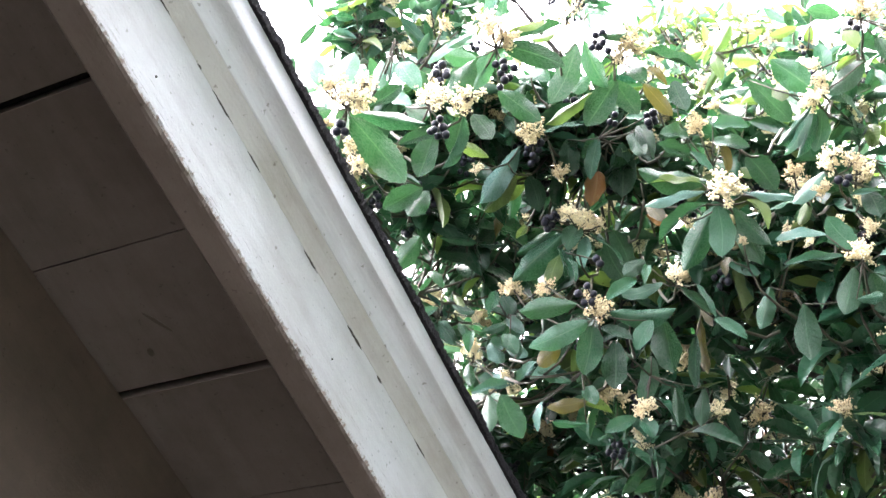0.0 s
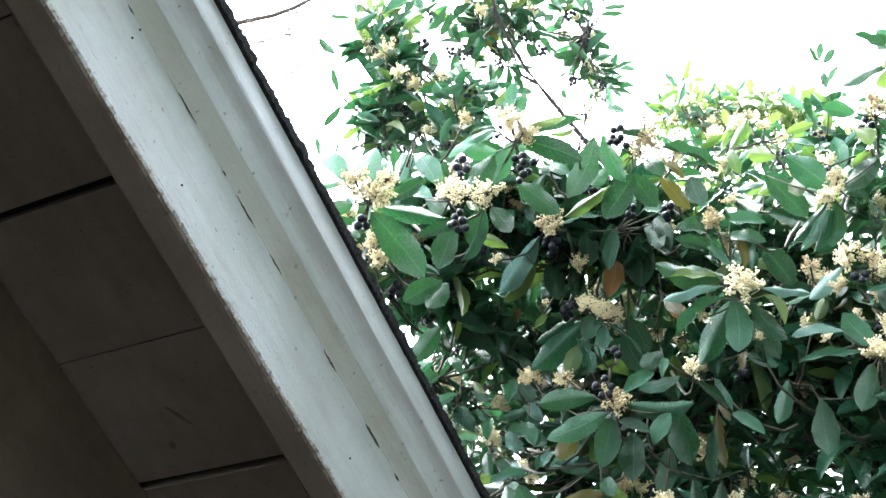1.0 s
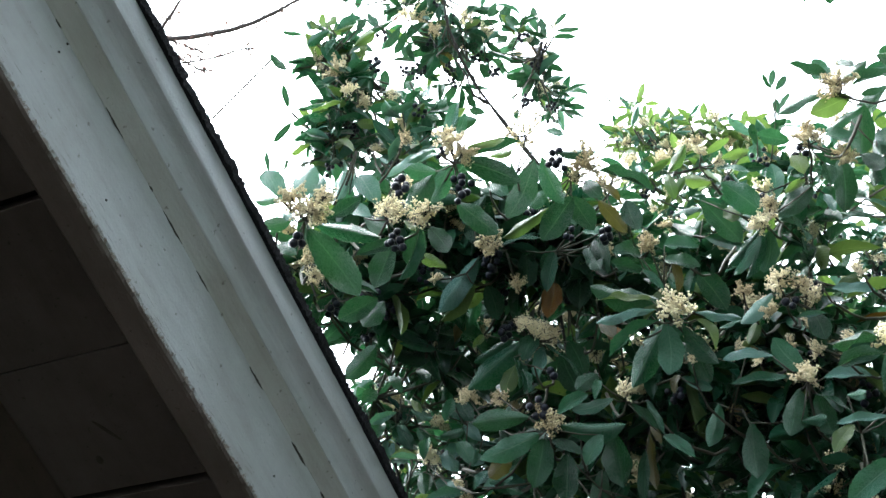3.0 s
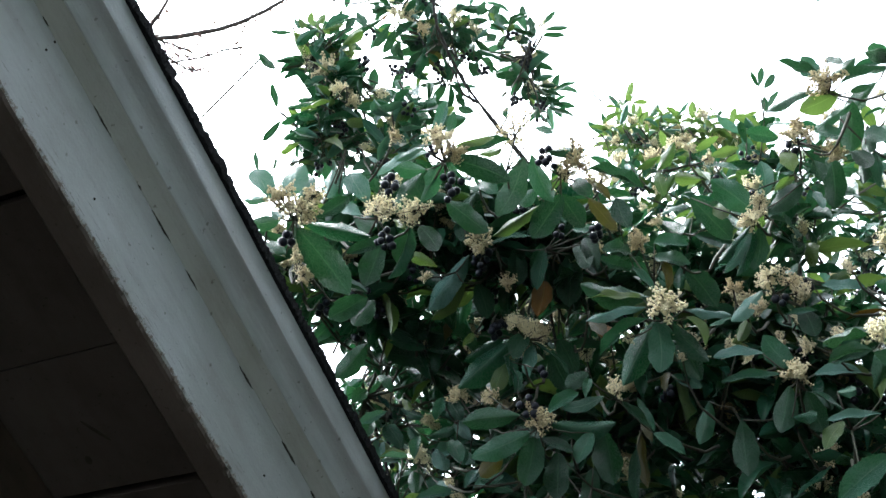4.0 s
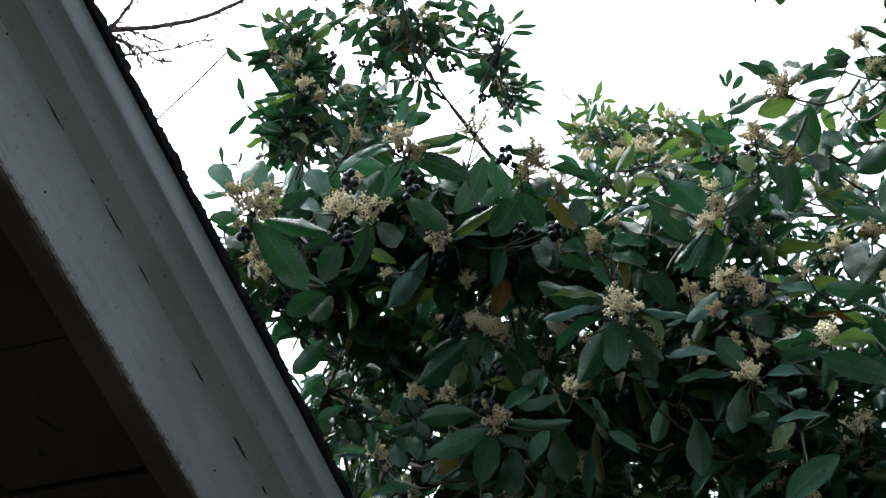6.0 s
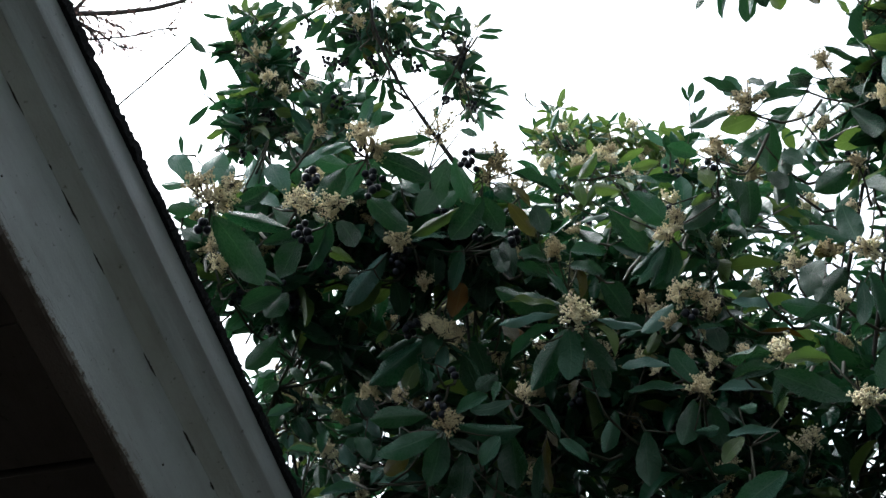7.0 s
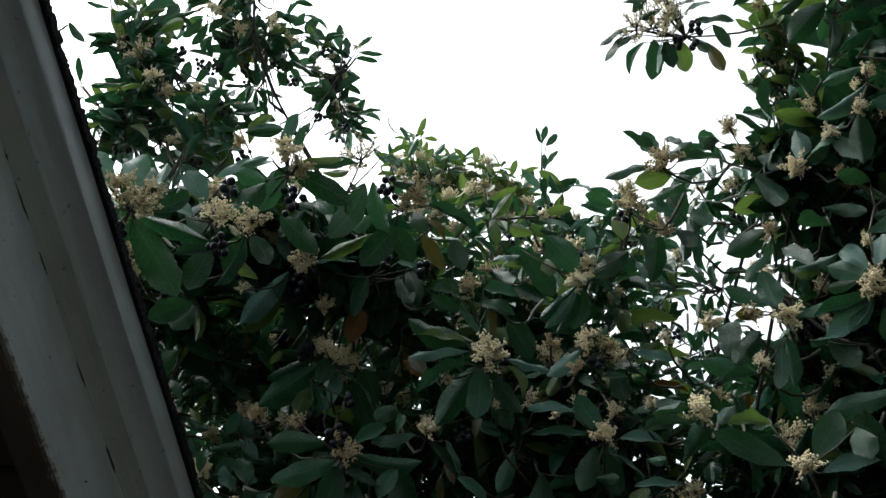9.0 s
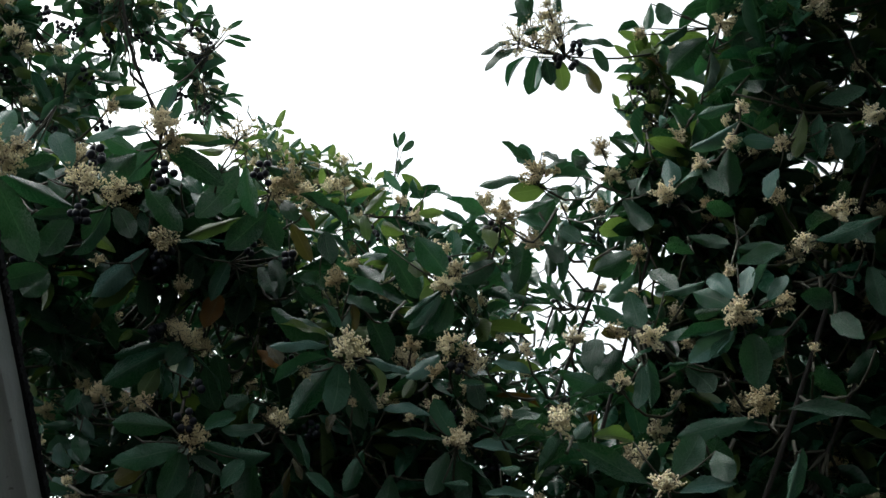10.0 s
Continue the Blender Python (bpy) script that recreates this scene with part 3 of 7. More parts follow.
class Foliage:
    """The inner leaf mass of a tree: whorls of leaves on thin twigs, joined."""

    def __init__(self, seed):
        self.r, self.blades, self.far = random.Random(seed), PLAIN, False
        self.v, self.uv, self.f, self.n = {}, {}, {}, {}
        self.twigs, self.heads, self.fruit = Tubes(4), [], []

    def put(self, kind, base, axis, roll, length, width):
        v, uv, f = self.blades[self.r.randrange(8)]
        m = np.array(turn_of(axis, roll) @ Matrix.Diagonal((width, length, length)))
        n = self.n.get(kind, 0)
        self.v.setdefault(kind, []).append(v @ m.T + np.array(base))
        self.uv.setdefault(kind, []).append(uv)
        self.f.setdefault(kind, []).append(f + n)
        self.n[kind] = n + len(v)

    def whorl(self, c, axis, size, young_lit, flower):
        r = self.r
        axis = Vector(axis).normalized()
        u = axis.orthogonal().normalized()
        w = axis.cross(u)
        count = r.randint(5, 9)
        for k in range(count):
            b = k * 2.4 + r.uniform(-0.3, 0.3)
            out = u * math.cos(b) + w * math.sin(b)
            d = (out + axis * r.uniform(-0.25, 0.75)).normalized()
            d.z -= r.uniform(0.0, 0.2 if self.far else 0.45)
            base = Vector(c) - axis * (0.012 * k) * size / 0.1 + out * 0.006
            length = size * r.uniform(0.65, 1.15)
            x = r.random()
            kind = "y" if x < young_lit else ("o" if x > 0.997 else (("w" if x > 0.80 else "p" if x > 0.45 else "d") if size < 0.08 else "p" if x > 0.72 else "d"))
            self.put(kind, base, d, r.gauss(0, 28), length, length * (r.uniform(0.27, 0.38) if size < 0.08 else r.uniform(0.28, 0.4)))
        self.twigs.stem([Vector(c) + axis * 0.01, Vector(c) - axis * 0.12 * size / 0.1], 0.0016, 0.0022)
        if r.random() < flower:
            self.heads.append((Vector(c) + axis * 0.012 + Vector((0, 0, 0.005)), size * (r.uniform(0.3, 0.5) if self.far else r.uniform(0.2, 0.34))))
        if r.random() < (0.24 if self.far else 0.22):
            self.fruit.append((Vector(c) - axis * 0.04 - Vector((0, 0, 0.03)), size * (r.uniform(0.2, 0.34) if self.far else r.uniform(0.13, 0.2))))

    def lobe(self, centre, radii, count, nodes, size=0.1, young_lit=0.12, flower=0.3):
        """count whorls strewn through an ellipsoid, denser towards its skin, each joined by a twig to the nearest limb."""
        r = self.r
        for k in range(count):
            d = Vector((r.gauss(0, 1), r.gauss(0, 1), r.gauss(0, 1))).normalized()
            q = r.random() ** 0.45
            off = Vector((d.x * radii[0], d.y * radii[1], d.z * radii[2])) * q
            c = Vector(centre) + off
            axis = off.normalized() * 0.3 + Vector((r.gauss(0, 0.4), r.gauss(-0.25, 0.4), r.gauss(0.45, 0.4)))
            self.whorl(c, axis, size, young_lit, flower)
            if k % 3 == 0:
                back = c - axis.normalized() * 0.1
                end = nearest(nodes, c)
                reach = (end - back).length
                end = back.lerp(end, min(1.0, 0.22 / max(reach, 0.01)))
                self.twigs.stem(arc(back, end, (0, 0, -0.03), 4, r, 0.012), 0.0018, 0.0032)

    def done(self, tree):
        inverse = tree.matrix_world.inverted()
        for kind in sorted(self.v):
            me = blade_mesh("foliage", np.concatenate(self.v[kind]), np.concatenate(self.uv[kind]), np.concatenate(self.f[kind]), LEAF[kind])
            part("foliage", me, None, tree, {"y": "yellow-green leaves, fresh and backlit tone painted in", "o": "yellowed leaves"}.get(kind, "glossy dark green leaves"), "stuff").matrix_parent_inverse = inverse
        self.twigs.done("twig_growth", TWIG, tree, "thin twigs", "stuff").matrix_parent_inverse = inverse
        for at, s in self.heads:
            ob = part("flower_head", self.r.choice(PLAIN_HEADS), None, tree, "cream flower head")
            ob.matrix_parent_inverse = inverse
            ob.matrix_basis = Matrix.LocRotScale(at, Euler((self.r.uniform(-0.6, 0.6), self.r.uniform(-0.6, 0.6), self.r.uniform(0, 6.28))), Vector((s, s, s)))
        if not self.fruit:
            return
        me = BERRIES[1]
        bv = np.array([v.co[:] for v in me.vertices])
        bf = [tuple(p.vertices) for p in me.polygons]
        vs, fs = [], []
        for at, s in self.fruit:
            for c in bunch(self.r, s, 7):
                fs += [tuple(i + len(bv) * len(vs) for i in q) for q in bf]
                vs.append(bv * self.r.uniform(0.8, 1.1) + np.array(at + c))
        smooth(part("fruit", (np.concatenate(vs).tolist(), fs), BERRY, tree, "glossy black berries", "stuff")).matrix_parent_inverse = inverse


def limbs(tree, base, ends, r0, seed):
    """Trunk and limbs from base; gives back points along the limbs, for twigs to spring from."""
    r = random.Random(seed)
    base = Vector(base)
    mean = sum((Vector(e) for e in ends), Vector()) / len(ends)
    fork = Vector((base.x * 0.7 + mean.x * 0.3, base.y * 0.75 + mean.y * 0.25, base.z + (mean.z - base.z) * 0.3))
    inverse = tree.matrix_world.inverted()
    tubes = Tubes(12)
    tubes.stem(arc(base - Vector((0, 0, 0.1)), fork, (0.04, 0.03, 0), 8, r, 0.012), r0 * 1.3, r0 * 0.85)
    tubes.done("trunk", BARK, tree, "dark brown trunk").matrix_parent_inverse = inverse
    nodes = []
    for e in ends:
        tubes = Tubes(8)
        pts = arc(fork, e, (r.uniform(-0.06, 0.06), 0.12, -0.1), 14, r, 0.006)
        tubes.stem(pts, r0 * 0.2, 0.0025)
        tubes.done("limb", BARK, tree).matrix_parent_inverse = inverse
        nodes += pts[5:]
    return nodes



def bare_tree(tree, top, lines):
    """Trunk, then branches along lines of points, with short budded twigs."""
    r = random.Random(8)
    inverse = tree.matrix_world.inverted()
    top = Vector(top)
    tubes = Tubes(10)
    tubes.stem(arc((top.x, top.y, GROUND - 0.1), top + Vector((0, 0, 1.2)), (0.1, 0.05, 0), 10, r, 0.02), 0.09, 0.03)
    tubes.done("trunk", BARE, tree).matrix_parent_inverse = inverse
    buds = bmesh.new()
    for r0, pts in lines:
        tubes = Tubes(6)
        pts = [Vector(p) for p in pts]
        tubes.stem([top + Vector((0, 0, 0.1))] + pts, r0 * 1.6, max(r0 * 0.8, 0.0042))
        for a, b in zip(pts, pts[1:]):
            for k in range(9):
                p = a.lerp(b, r.random())
                d = ((b - a).normalized() * 0.6 + Vector((r.gauss(0, 0.5), r.gauss(0, 0.5), r.gauss(-0.1, 0.6)))).normalized()
                ln = r.uniform(0.03, 0.11)
                twig = [p, p + d * ln * 0.5 + Vector((0, 0, r.uniform(-0.01, 0.01))), p + d * ln]
                tubes.stem(twig, 0.0026, 0.0016)
                for j in range(r.randint(2, 5)):
                    q = p + d * ln * r.uniform(0.5, 1.0)
                    m = Matrix.LocRotScale(q, Euler((r.uniform(0, 3), r.uniform(0, 3), 0)), Vector((0.0034, 0.0034, r.uniform(0.006, 0.010))))
                    bmesh.ops.create_icosphere(buds, subdivisions=1, radius=1.0, matrix=m)
        tubes.done("branch", BARE, tree).matrix_parent_inverse = inverse
    part("bud_growth", buds, BUD, tree, "small reddish buds", "stuff").matrix_parent_inverse = inverse


# ---- the near laurel ----
tree = laurel("evergreen laurel with cream flowers and black berries beside the house", (0.9, 2.7, GROUND), "laurels")
nodes = limbs(tree, (0.9, 2.7, GROUND), [(-0.185, 1.698, 2.756), (1.143, 0.893, 3.184), (0.905, 1.551, 2.510), (0.075, 2.438, 2.569), (0.429, 1.935, 2.672), (1.320, 1.286, 2.602), (0.887, 1.333, 2.956), (-0.058, 1.993, 2.684), (0.659, 1.624, 2.856), (0.412, 2.052, 2.423), (1.209, 1.074, 2.925), (0.704, 1.718, 2.377), (0.248, 1.789, 2.872)], 0.05, 21)
tubes = Tubes(7)
tubes.stem([(0.470, 1.841, 2.514), (0.520, 1.837, 2.496), (0.578, 1.835, 2.466), (0.638, 1.828, 2.441), (0.698, 1.799, 2.407), (0.704, 1.718, 2.377)], 0.0035, 0.007)
tubes.done("limb", BARK, tree).matrix_parent_inverse = tree.matrix_world.inverted()
mass = Foliage(31)
mass.lobe((-0.166, 1.574, 2.674), (0.079, 0.101, 0.092), 6, nodes, 0.086, 0.12, 0.45)
mass.lobe((-0.030, 2.030, 2.640), (0.090, 0.103, 0.080), 7, nodes, 0.079, 0.15, 0.4)
mass.lobe((-0.056, 1.729, 2.783), (0.117, 0.119, 0.103), 10, nodes, 0.086, 0.12, 0.45)
mass.lobe((0.096, 1.700, 2.827), (0.088, 0.110, 0.072), 8, nodes, 0.086, 0.12, 0.45)
mass.lobe((0.242, 1.723, 2.827), (0.117, 0.116, 0.096), 14, nodes, 0.086, 0.12, 0.45)
mass.lobe((0.371, 1.746, 2.811), (0.092, 0.115, 0.090), 12, nodes, 0.086, 0.12, 0.45)
mass.lobe((0.111, 2.193, 2.746), (0.124, 0.185, 0.123), 19, nodes, 0.079, 0.15, 0.4)
mass.lobe((0.269, 1.941, 2.669), (0.132, 0.147, 0.125), 20, nodes, 0.086, 0.12, 0.45)
mass.lobe((0.417, 1.865, 2.635), (0.129, 0.146, 0.122), 24, nodes, 0.086, 0.12, 0.45)
mass.lobe((0.555, 1.779, 2.637), (0.117, 0.146, 0.120), 26, nodes, 0.086, 0.12, 0.45)
mass.lobe((0.655, 1.657, 2.635), (0.105, 0.142, 0.107), 22, nodes, 0.086, 0.12, 0.45)
mass.lobe((0.531, 1.708, 2.828), (0.120, 0.139, 0.092), 20, nodes, 0.086, 0.12, 0.45)
mass.lobe((0.618, 1.508, 2.769), (0.076, 0.109, 0.063), 7, nodes, 0.086, 0.12, 0.45)
mass.lobe((0.075, 2.438, 2.569), (0.234, 0.266, 0.126), 30, nodes, 0.086, 0.12, 0.45)
mass.lobe((0.412, 2.052, 2.423), (0.257, 0.267, 0.133), 52, nodes, 0.086, 0.12, 0.45)
mass.lobe((0.704, 1.718, 2.377), (0.170, 0.185, 0.124), 37, nodes, 0.086, 0.12, 0.45)
mass.lobe((0.887, 1.333, 2.956), (0.064, 0.092, 0.059), 16, nodes, 0.086, 0.12, 0.45)
mass.lobe((0.902, 1.382, 2.888), (0.036, 0.071, 0.035), 4, nodes, 0.086, 0.12, 0.45)
mass.lobe((0.958, 1.268, 2.997), (0.083, 0.142, 0.108), 32, nodes, 0.086, 0.12, 0.45)
mass.lobe((1.050, 1.161, 3.076), (0.111, 0.196, 0.165), 24, nodes, 0.086, 0.12, 0.45)
mass.lobe((0.929, 1.029, 3.054), (0.058, 0.107, 0.056), 10, nodes, 0.086, 0.12, 0.45)
mass.lobe((1.037, 1.317, 2.892), (0.121, 0.137, 0.085), 35, nodes, 0.086, 0.12, 0.45)
mass.lobe((1.171, 1.270, 2.873), (0.141, 0.192, 0.151), 72, nodes, 0.086, 0.12, 0.45)
mass.lobe((1.019, 1.424, 2.770), (0.122, 0.115, 0.092), 43, nodes, 0.086, 0.12, 0.45)
mass.lobe((0.983, 1.516, 2.677), (0.084, 0.113, 0.084), 21, nodes, 0.086, 0.12, 0.45)
mass.lobe((1.125, 1.485, 2.636), (0.150, 0.143, 0.109), 55, nodes, 0.086, 0.12, 0.45)
mass.lobe((1.264, 1.405, 2.655), (0.122, 0.145, 0.117), 36, nodes, 0.086, 0.12, 0.45)
mass.lobe((0.905, 1.551, 2.510), (0.143, 0.140, 0.097), 43, nodes, 0.086, 0.12, 0.45)
mass.lobe((1.169, 1.477, 2.453), (0.196, 0.182, 0.108), 60, nodes, 0.086, 0.12, 0.45)
mass.lobe((1.209, 1.074, 2.925), (0.105, 0.212, 0.217), 48, nodes, 0.086, 0.12, 0.45)
mass.lobe((1.320, 1.286, 2.602), (0.125, 0.198, 0.174), 48, nodes, 0.086, 0.12, 0.45)
# Next five lie above the view, added chiefly to darken the leaves below.
mass.lobe((0.920, 0.966, 3.221), (0.141, 0.220, 0.097), 40, nodes, 0.086, 0.12, 0.45)
mass.lobe((1.143, 0.893, 3.184), (0.123, 0.226, 0.131), 27, nodes, 0.086, 0.12, 0.45)
mass.lobe((0.972, 0.852, 3.500), (0.262, 0.266, 0.127), 45, nodes, 0.086, 0.12, 0.45)
mass.lobe((0.791, 0.631, 3.537), (0.285, 0.269, 0.142), 45, nodes, 0.086, 0.12, 0.45)
mass.lobe((1.015, 0.601, 3.280), (0.180, 0.273, 0.166), 88, nodes, 0.086, 0.12, 0.45)
mass.lobe((1.263, 0.984, 2.669), (0.120, 0.257, 0.246), 108, nodes, 0.086, 0.12, 0.45)
mass.lobe((1.194, 0.940, 2.930), (0.082, 0.235, 0.172), 48, nodes, 0.086, 0.12, 0.45)
mass.lobe((0.230, 2.293, 2.601), (0.293, 0.179, 0.096), 45, nodes, 0.086, 0.12, 0.45)
mass.lobe((-0.130, 1.627, 2.824), (0.070, 0.077, 0.056), 5, nodes, 0.086, 0.06, 0.25)
mass.lobe((-0.057, 1.666, 2.832), (0.090, 0.099, 0.072), 9, nodes, 0.086, 0.06, 0.25)
mass.lobe((0.019, 1.689, 2.840), (0.090, 0.099, 0.072), 9, nodes, 0.086, 0.06, 0.25)
mass.lobe((0.094, 1.682, 2.885), (0.090, 0.099, 0.072), 9, nodes, 0.086, 0.06, 0.25)
mass.lobe((0.153, 1.697, 2.863), (0.090, 0.099, 0.072), 9, nodes, 0.086, 0.06, 0.25)
mass.lobe((-0.074, 1.736, 2.763), (0.090, 0.099, 0.072), 8, nodes, 0.086, 0.06, 0.25)
mass.lobe((0.189, 1.644, 2.898), (0.060, 0.066, 0.048), 5, nodes, 0.086, 0.06, 0.25)
mass.lobe((0.297, 1.675, 2.877), (0.080, 0.088, 0.064), 8, nodes, 0.086, 0.06, 0.25)
mass.lobe((0.054, 1.644, 2.903), (0.060, 0.066, 0.048), 4, nodes, 0.086, 0.06, 0.25)
mass.lobe((-0.065, 1.940, 2.815), (0.100, 0.110, 0.080), 5, nodes, 0.086, 0.06, 0.25)
mass.lobe((0.040, 2.007, 2.830), (0.100, 0.110, 0.080), 5, nodes, 0.086, 0.06, 0.25)
mass.lobe((0.066, 1.942, 2.822), (0.100, 0.110, 0.080), 6, nodes, 0.086, 0.06, 0.25)
mass.lobe((0.048, 2.095, 2.755), (0.100, 0.110, 0.080), 5, nodes, 0.086, 0.06, 0.25)
mass.lobe((-0.000, 1.838, 2.797), (0.090, 0.099, 0.072), 6, nodes, 0.086, 0.06, 0.25)
mass.lobe((0.761, 1.771, 2.527), (0.130, 0.143, 0.104), 24, nodes, 0.086, 0.08, 0.3)
mass.lobe((0.704, 1.817, 2.548), (0.130, 0.143, 0.104), 20, nodes, 0.086, 0.08, 0.3)
mass.lobe((0.752, 1.689, 2.412), (0.120, 0.132, 0.096), 20, nodes, 0.086, 0.08, 0.3)
mass.lobe((0.221, 2.089, 2.660), (0.070, 0.077, 0.056), 7, nodes, 0.086, 0.08, 0.3)
mass.lobe((0.177, 2.072, 2.908), (0.080, 0.088, 0.064), 7, nodes, 0.086, 0.08, 0.3)
mass.lobe((0.933, 1.601, 3.073), (0.070, 0.077, 0.056), 9, nodes, 0.055, 0.08, 0.3)
mass.lobe((0.888, 1.597, 3.108), (0.050, 0.055, 0.040), 5, nodes, 0.055, 0.08, 0.3)
mass.lobe((0.173, 2.106, 2.933), (0.120, 0.132, 0.096), 9, nodes, 0.086, 0.08, 0.3)
mass.lobe((0.221, 2.144, 2.865), (0.120, 0.132, 0.096), 9, nodes, 0.086, 0.08, 0.3)
mass.lobe((0.107, 2.155, 2.853), (0.120, 0.132, 0.096), 9, nodes, 0.086, 0.08, 0.3)
mass.lobe((0.278, 2.014, 2.880), (0.120, 0.132, 0.096), 9, nodes, 0.086, 0.08, 0.3)
mass.blades = COARSE
for step in range(-3, 13):
    side = 6.0 * step
    low = 0.5 if 20 < side < 40 else (0.0 if side > 9 else 0.55)
    for z in (1.3, 1.8, 2.3, 2.7, 3.0):
        for away in (2.3, 2.75):
            away += 0.12 * math.sin(side * 0.7 + z * 3)
            mass.lobe((away * math.sin(radians(side)), away * math.cos(radians(side)), z - low), (0.2, 0.2, 0.22), 22, nodes, 0.095, 0.08, 0.12)
# Unseen overhead masses, added as a light block for the laurel's front.
mass.lobe((0.30, 0.00, 4.05), (0.35, 0.35, 0.3), 55, nodes, 0.11, 0.08, 0.02)
mass.lobe((0.60, -0.30, 4.00), (0.35, 0.35, 0.3), 55, nodes, 0.11, 0.08, 0.02)
mass.done(tree)

s = Spray(tree, (-0.126, 1.328, 2.599))
s.head((-0.144, 1.299, 2.615), 0.023)
s.head((-0.120, 1.308, 2.597), 0.030)
s.head((-0.101, 1.305, 2.621), 0.018)
s.fruit((-0.134, 1.331, 2.568), 0.014)
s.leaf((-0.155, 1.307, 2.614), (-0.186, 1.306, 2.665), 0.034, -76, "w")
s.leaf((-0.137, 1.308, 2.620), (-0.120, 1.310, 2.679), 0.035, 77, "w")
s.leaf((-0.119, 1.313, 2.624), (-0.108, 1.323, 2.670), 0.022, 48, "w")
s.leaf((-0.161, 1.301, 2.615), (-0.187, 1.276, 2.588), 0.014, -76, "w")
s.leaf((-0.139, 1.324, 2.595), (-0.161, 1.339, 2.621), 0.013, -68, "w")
s.leaf((-0.099, 1.335, 2.608), (-0.055, 1.339, 2.648), 0.022, -74)
s.leaf((-0.118, 1.336, 2.599), (-0.022, 1.338, 2.582), 0.024, -68, "p")
s.leaf((-0.120, 1.319, 2.578), (-0.047, 1.367, 2.507), 0.046, -53)
s.leaf((-0.148, 1.350, 2.615), (-0.183, 1.326, 2.587), 0.021, 78)
s.leaf((-0.139, 1.379, 2.576), (-0.171, 1.390, 2.601), 0.020, -88)
s.end(nearest(nodes, s.at))
s = Spray(tree, (-0.123, 1.381, 2.566))
s.head((-0.122, 1.363, 2.558), 0.016)
s.head((-0.113, 1.381, 2.543), 0.018)
s.leaf((-0.026, 1.417, 2.535), (-0.079, 1.428, 2.505), 0.032, 63)
s.leaf((-0.020, 1.459, 2.556), (-0.046, 1.454, 2.511), 0.030, -86)
s.end(nearest(nodes, s.at))
s = Spray(tree, (-0.020, 1.399, 2.656))
s.head((-0.020, 1.377, 2.655), 0.029)
s.fruit((-0.006, 1.402, 2.624), 0.017)
s.leaf((-0.046, 1.427, 2.682), (-0.076, 1.442, 2.709), 0.024, -78, "w")
s.leaf((-0.032, 1.384, 2.669), (-0.064, 1.383, 2.724), 0.036, -86, "w")
s.leaf((-0.056, 1.420, 2.674), (-0.020, 1.409, 2.648), 0.025, -81)
s.leaf((0.004, 1.424, 2.640), (-0.062, 1.424, 2.611), 0.020, 73)
s.leaf((-0.014, 1.436, 2.640), (-0.035, 1.466, 2.583), 0.038, 46)
s.end(nearest(nodes, s.at))
s = Spray(tree, (0.036, 1.394, 2.660))
s.head((0.034, 1.377, 2.657), 0.026)
s.leaf((0.003, 1.395, 2.663), (0.042, 1.364, 2.714), 0.036, -57)
s.leaf((0.027, 1.399, 2.649), (-0.002, 1.434, 2.576), 0.019, 71, "p")
s.leaf((0.004, 1.400, 2.658), (0.022, 1.384, 2.631), 0.011, 70, "y")
s.leaf((0.027, 1.427, 2.665), (0.016, 1.457, 2.612), 0.035, 24)
s.leaf((0.039, 1.435, 2.672), (0.068, 1.434, 2.628), 0.030, -81)
s.end(nearest(nodes, s.at))
s = Spray(tree, (0.097, 1.609, 2.709))
s.head((0.048, 1.596, 2.687), 0.014)
s.leaf((0.116, 1.598, 2.735), (0.054, 1.625, 2.643), 0.039, 80, "w")
s.leaf((0.111, 1.617, 2.695), (0.060, 1.642, 2.639), 0.024, 75, "y")
s.leaf((0.133, 1.685, 2.738), (0.152, 1.711, 2.687), 0.034, -38)
s.end(nearest(nodes, s.at))
s = Spray(tree, (0.073, 1.381, 2.749))
s.head((0.066, 1.348, 2.764), 0.026)
s.head((0.082, 1.359, 2.749), 0.021)
s.head((0.060, 1.344, 2.770), 0.017)
s.fruit((0.083, 1.395, 2.715), 0.022)
s.leaf((0.066, 1.387, 2.752), (0.040, 1.416, 2.700), 0.029, 44, "p")
s.leaf((0.062, 1.367, 2.778), (0.073, 1.357, 2.846), 0.020, -67, "w")
s.leaf((0.076, 1.363, 2.775), (0.085, 1.357, 2.827), 0.015, -66, "p")
s.leaf((0.051, 1.372, 2.760), (-0.024, 1.385, 2.723), 0.018, -86, "w")
s.leaf((0.044, 1.366, 2.764), (0.004, 1.357, 2.727), 0.013, -90, "w")
s.leaf((0.089, 1.367, 2.768), (0.143, 1.337, 2.761), 0.012, -68, "y")
s.leaf((0.081, 1.382, 2.759), (0.167, 1.353, 2.772), 0.020, -83)
s.leaf((0.122, 1.388, 2.771), (0.156, 1.358, 2.760), 0.013, -74, "y")
s.leaf((0.081, 1.382, 2.756), (0.170, 1.385, 2.722), 0.035, -63)
s.leaf((0.046, 1.404, 2.751), (-0.005, 1.377, 2.739), 0.027, 73, "p")
s.leaf((0.078, 1.464, 2.740), (0.142, 1.487, 2.701), 0.036, -69)
s.end(nearest(nodes, s.at))
s = Spray(tree, (0.166, 1.427, 2.773))
s.head((0.176, 1.381, 2.803), 0.033, True)
s.leaf((0.191, 1.418, 2.792), (0.154, 1.469, 2.718), 0.039, 45)
s.leaf((0.208, 1.387, 2.825), (0.232, 1.366, 2.798), 0.012, -88, "p")
s.end(nearest(nodes, s.at))
s = Spray(tree, (0.248, 1.437, 2.774))
s.head((0.264, 1.406, 2.780), 0.029)
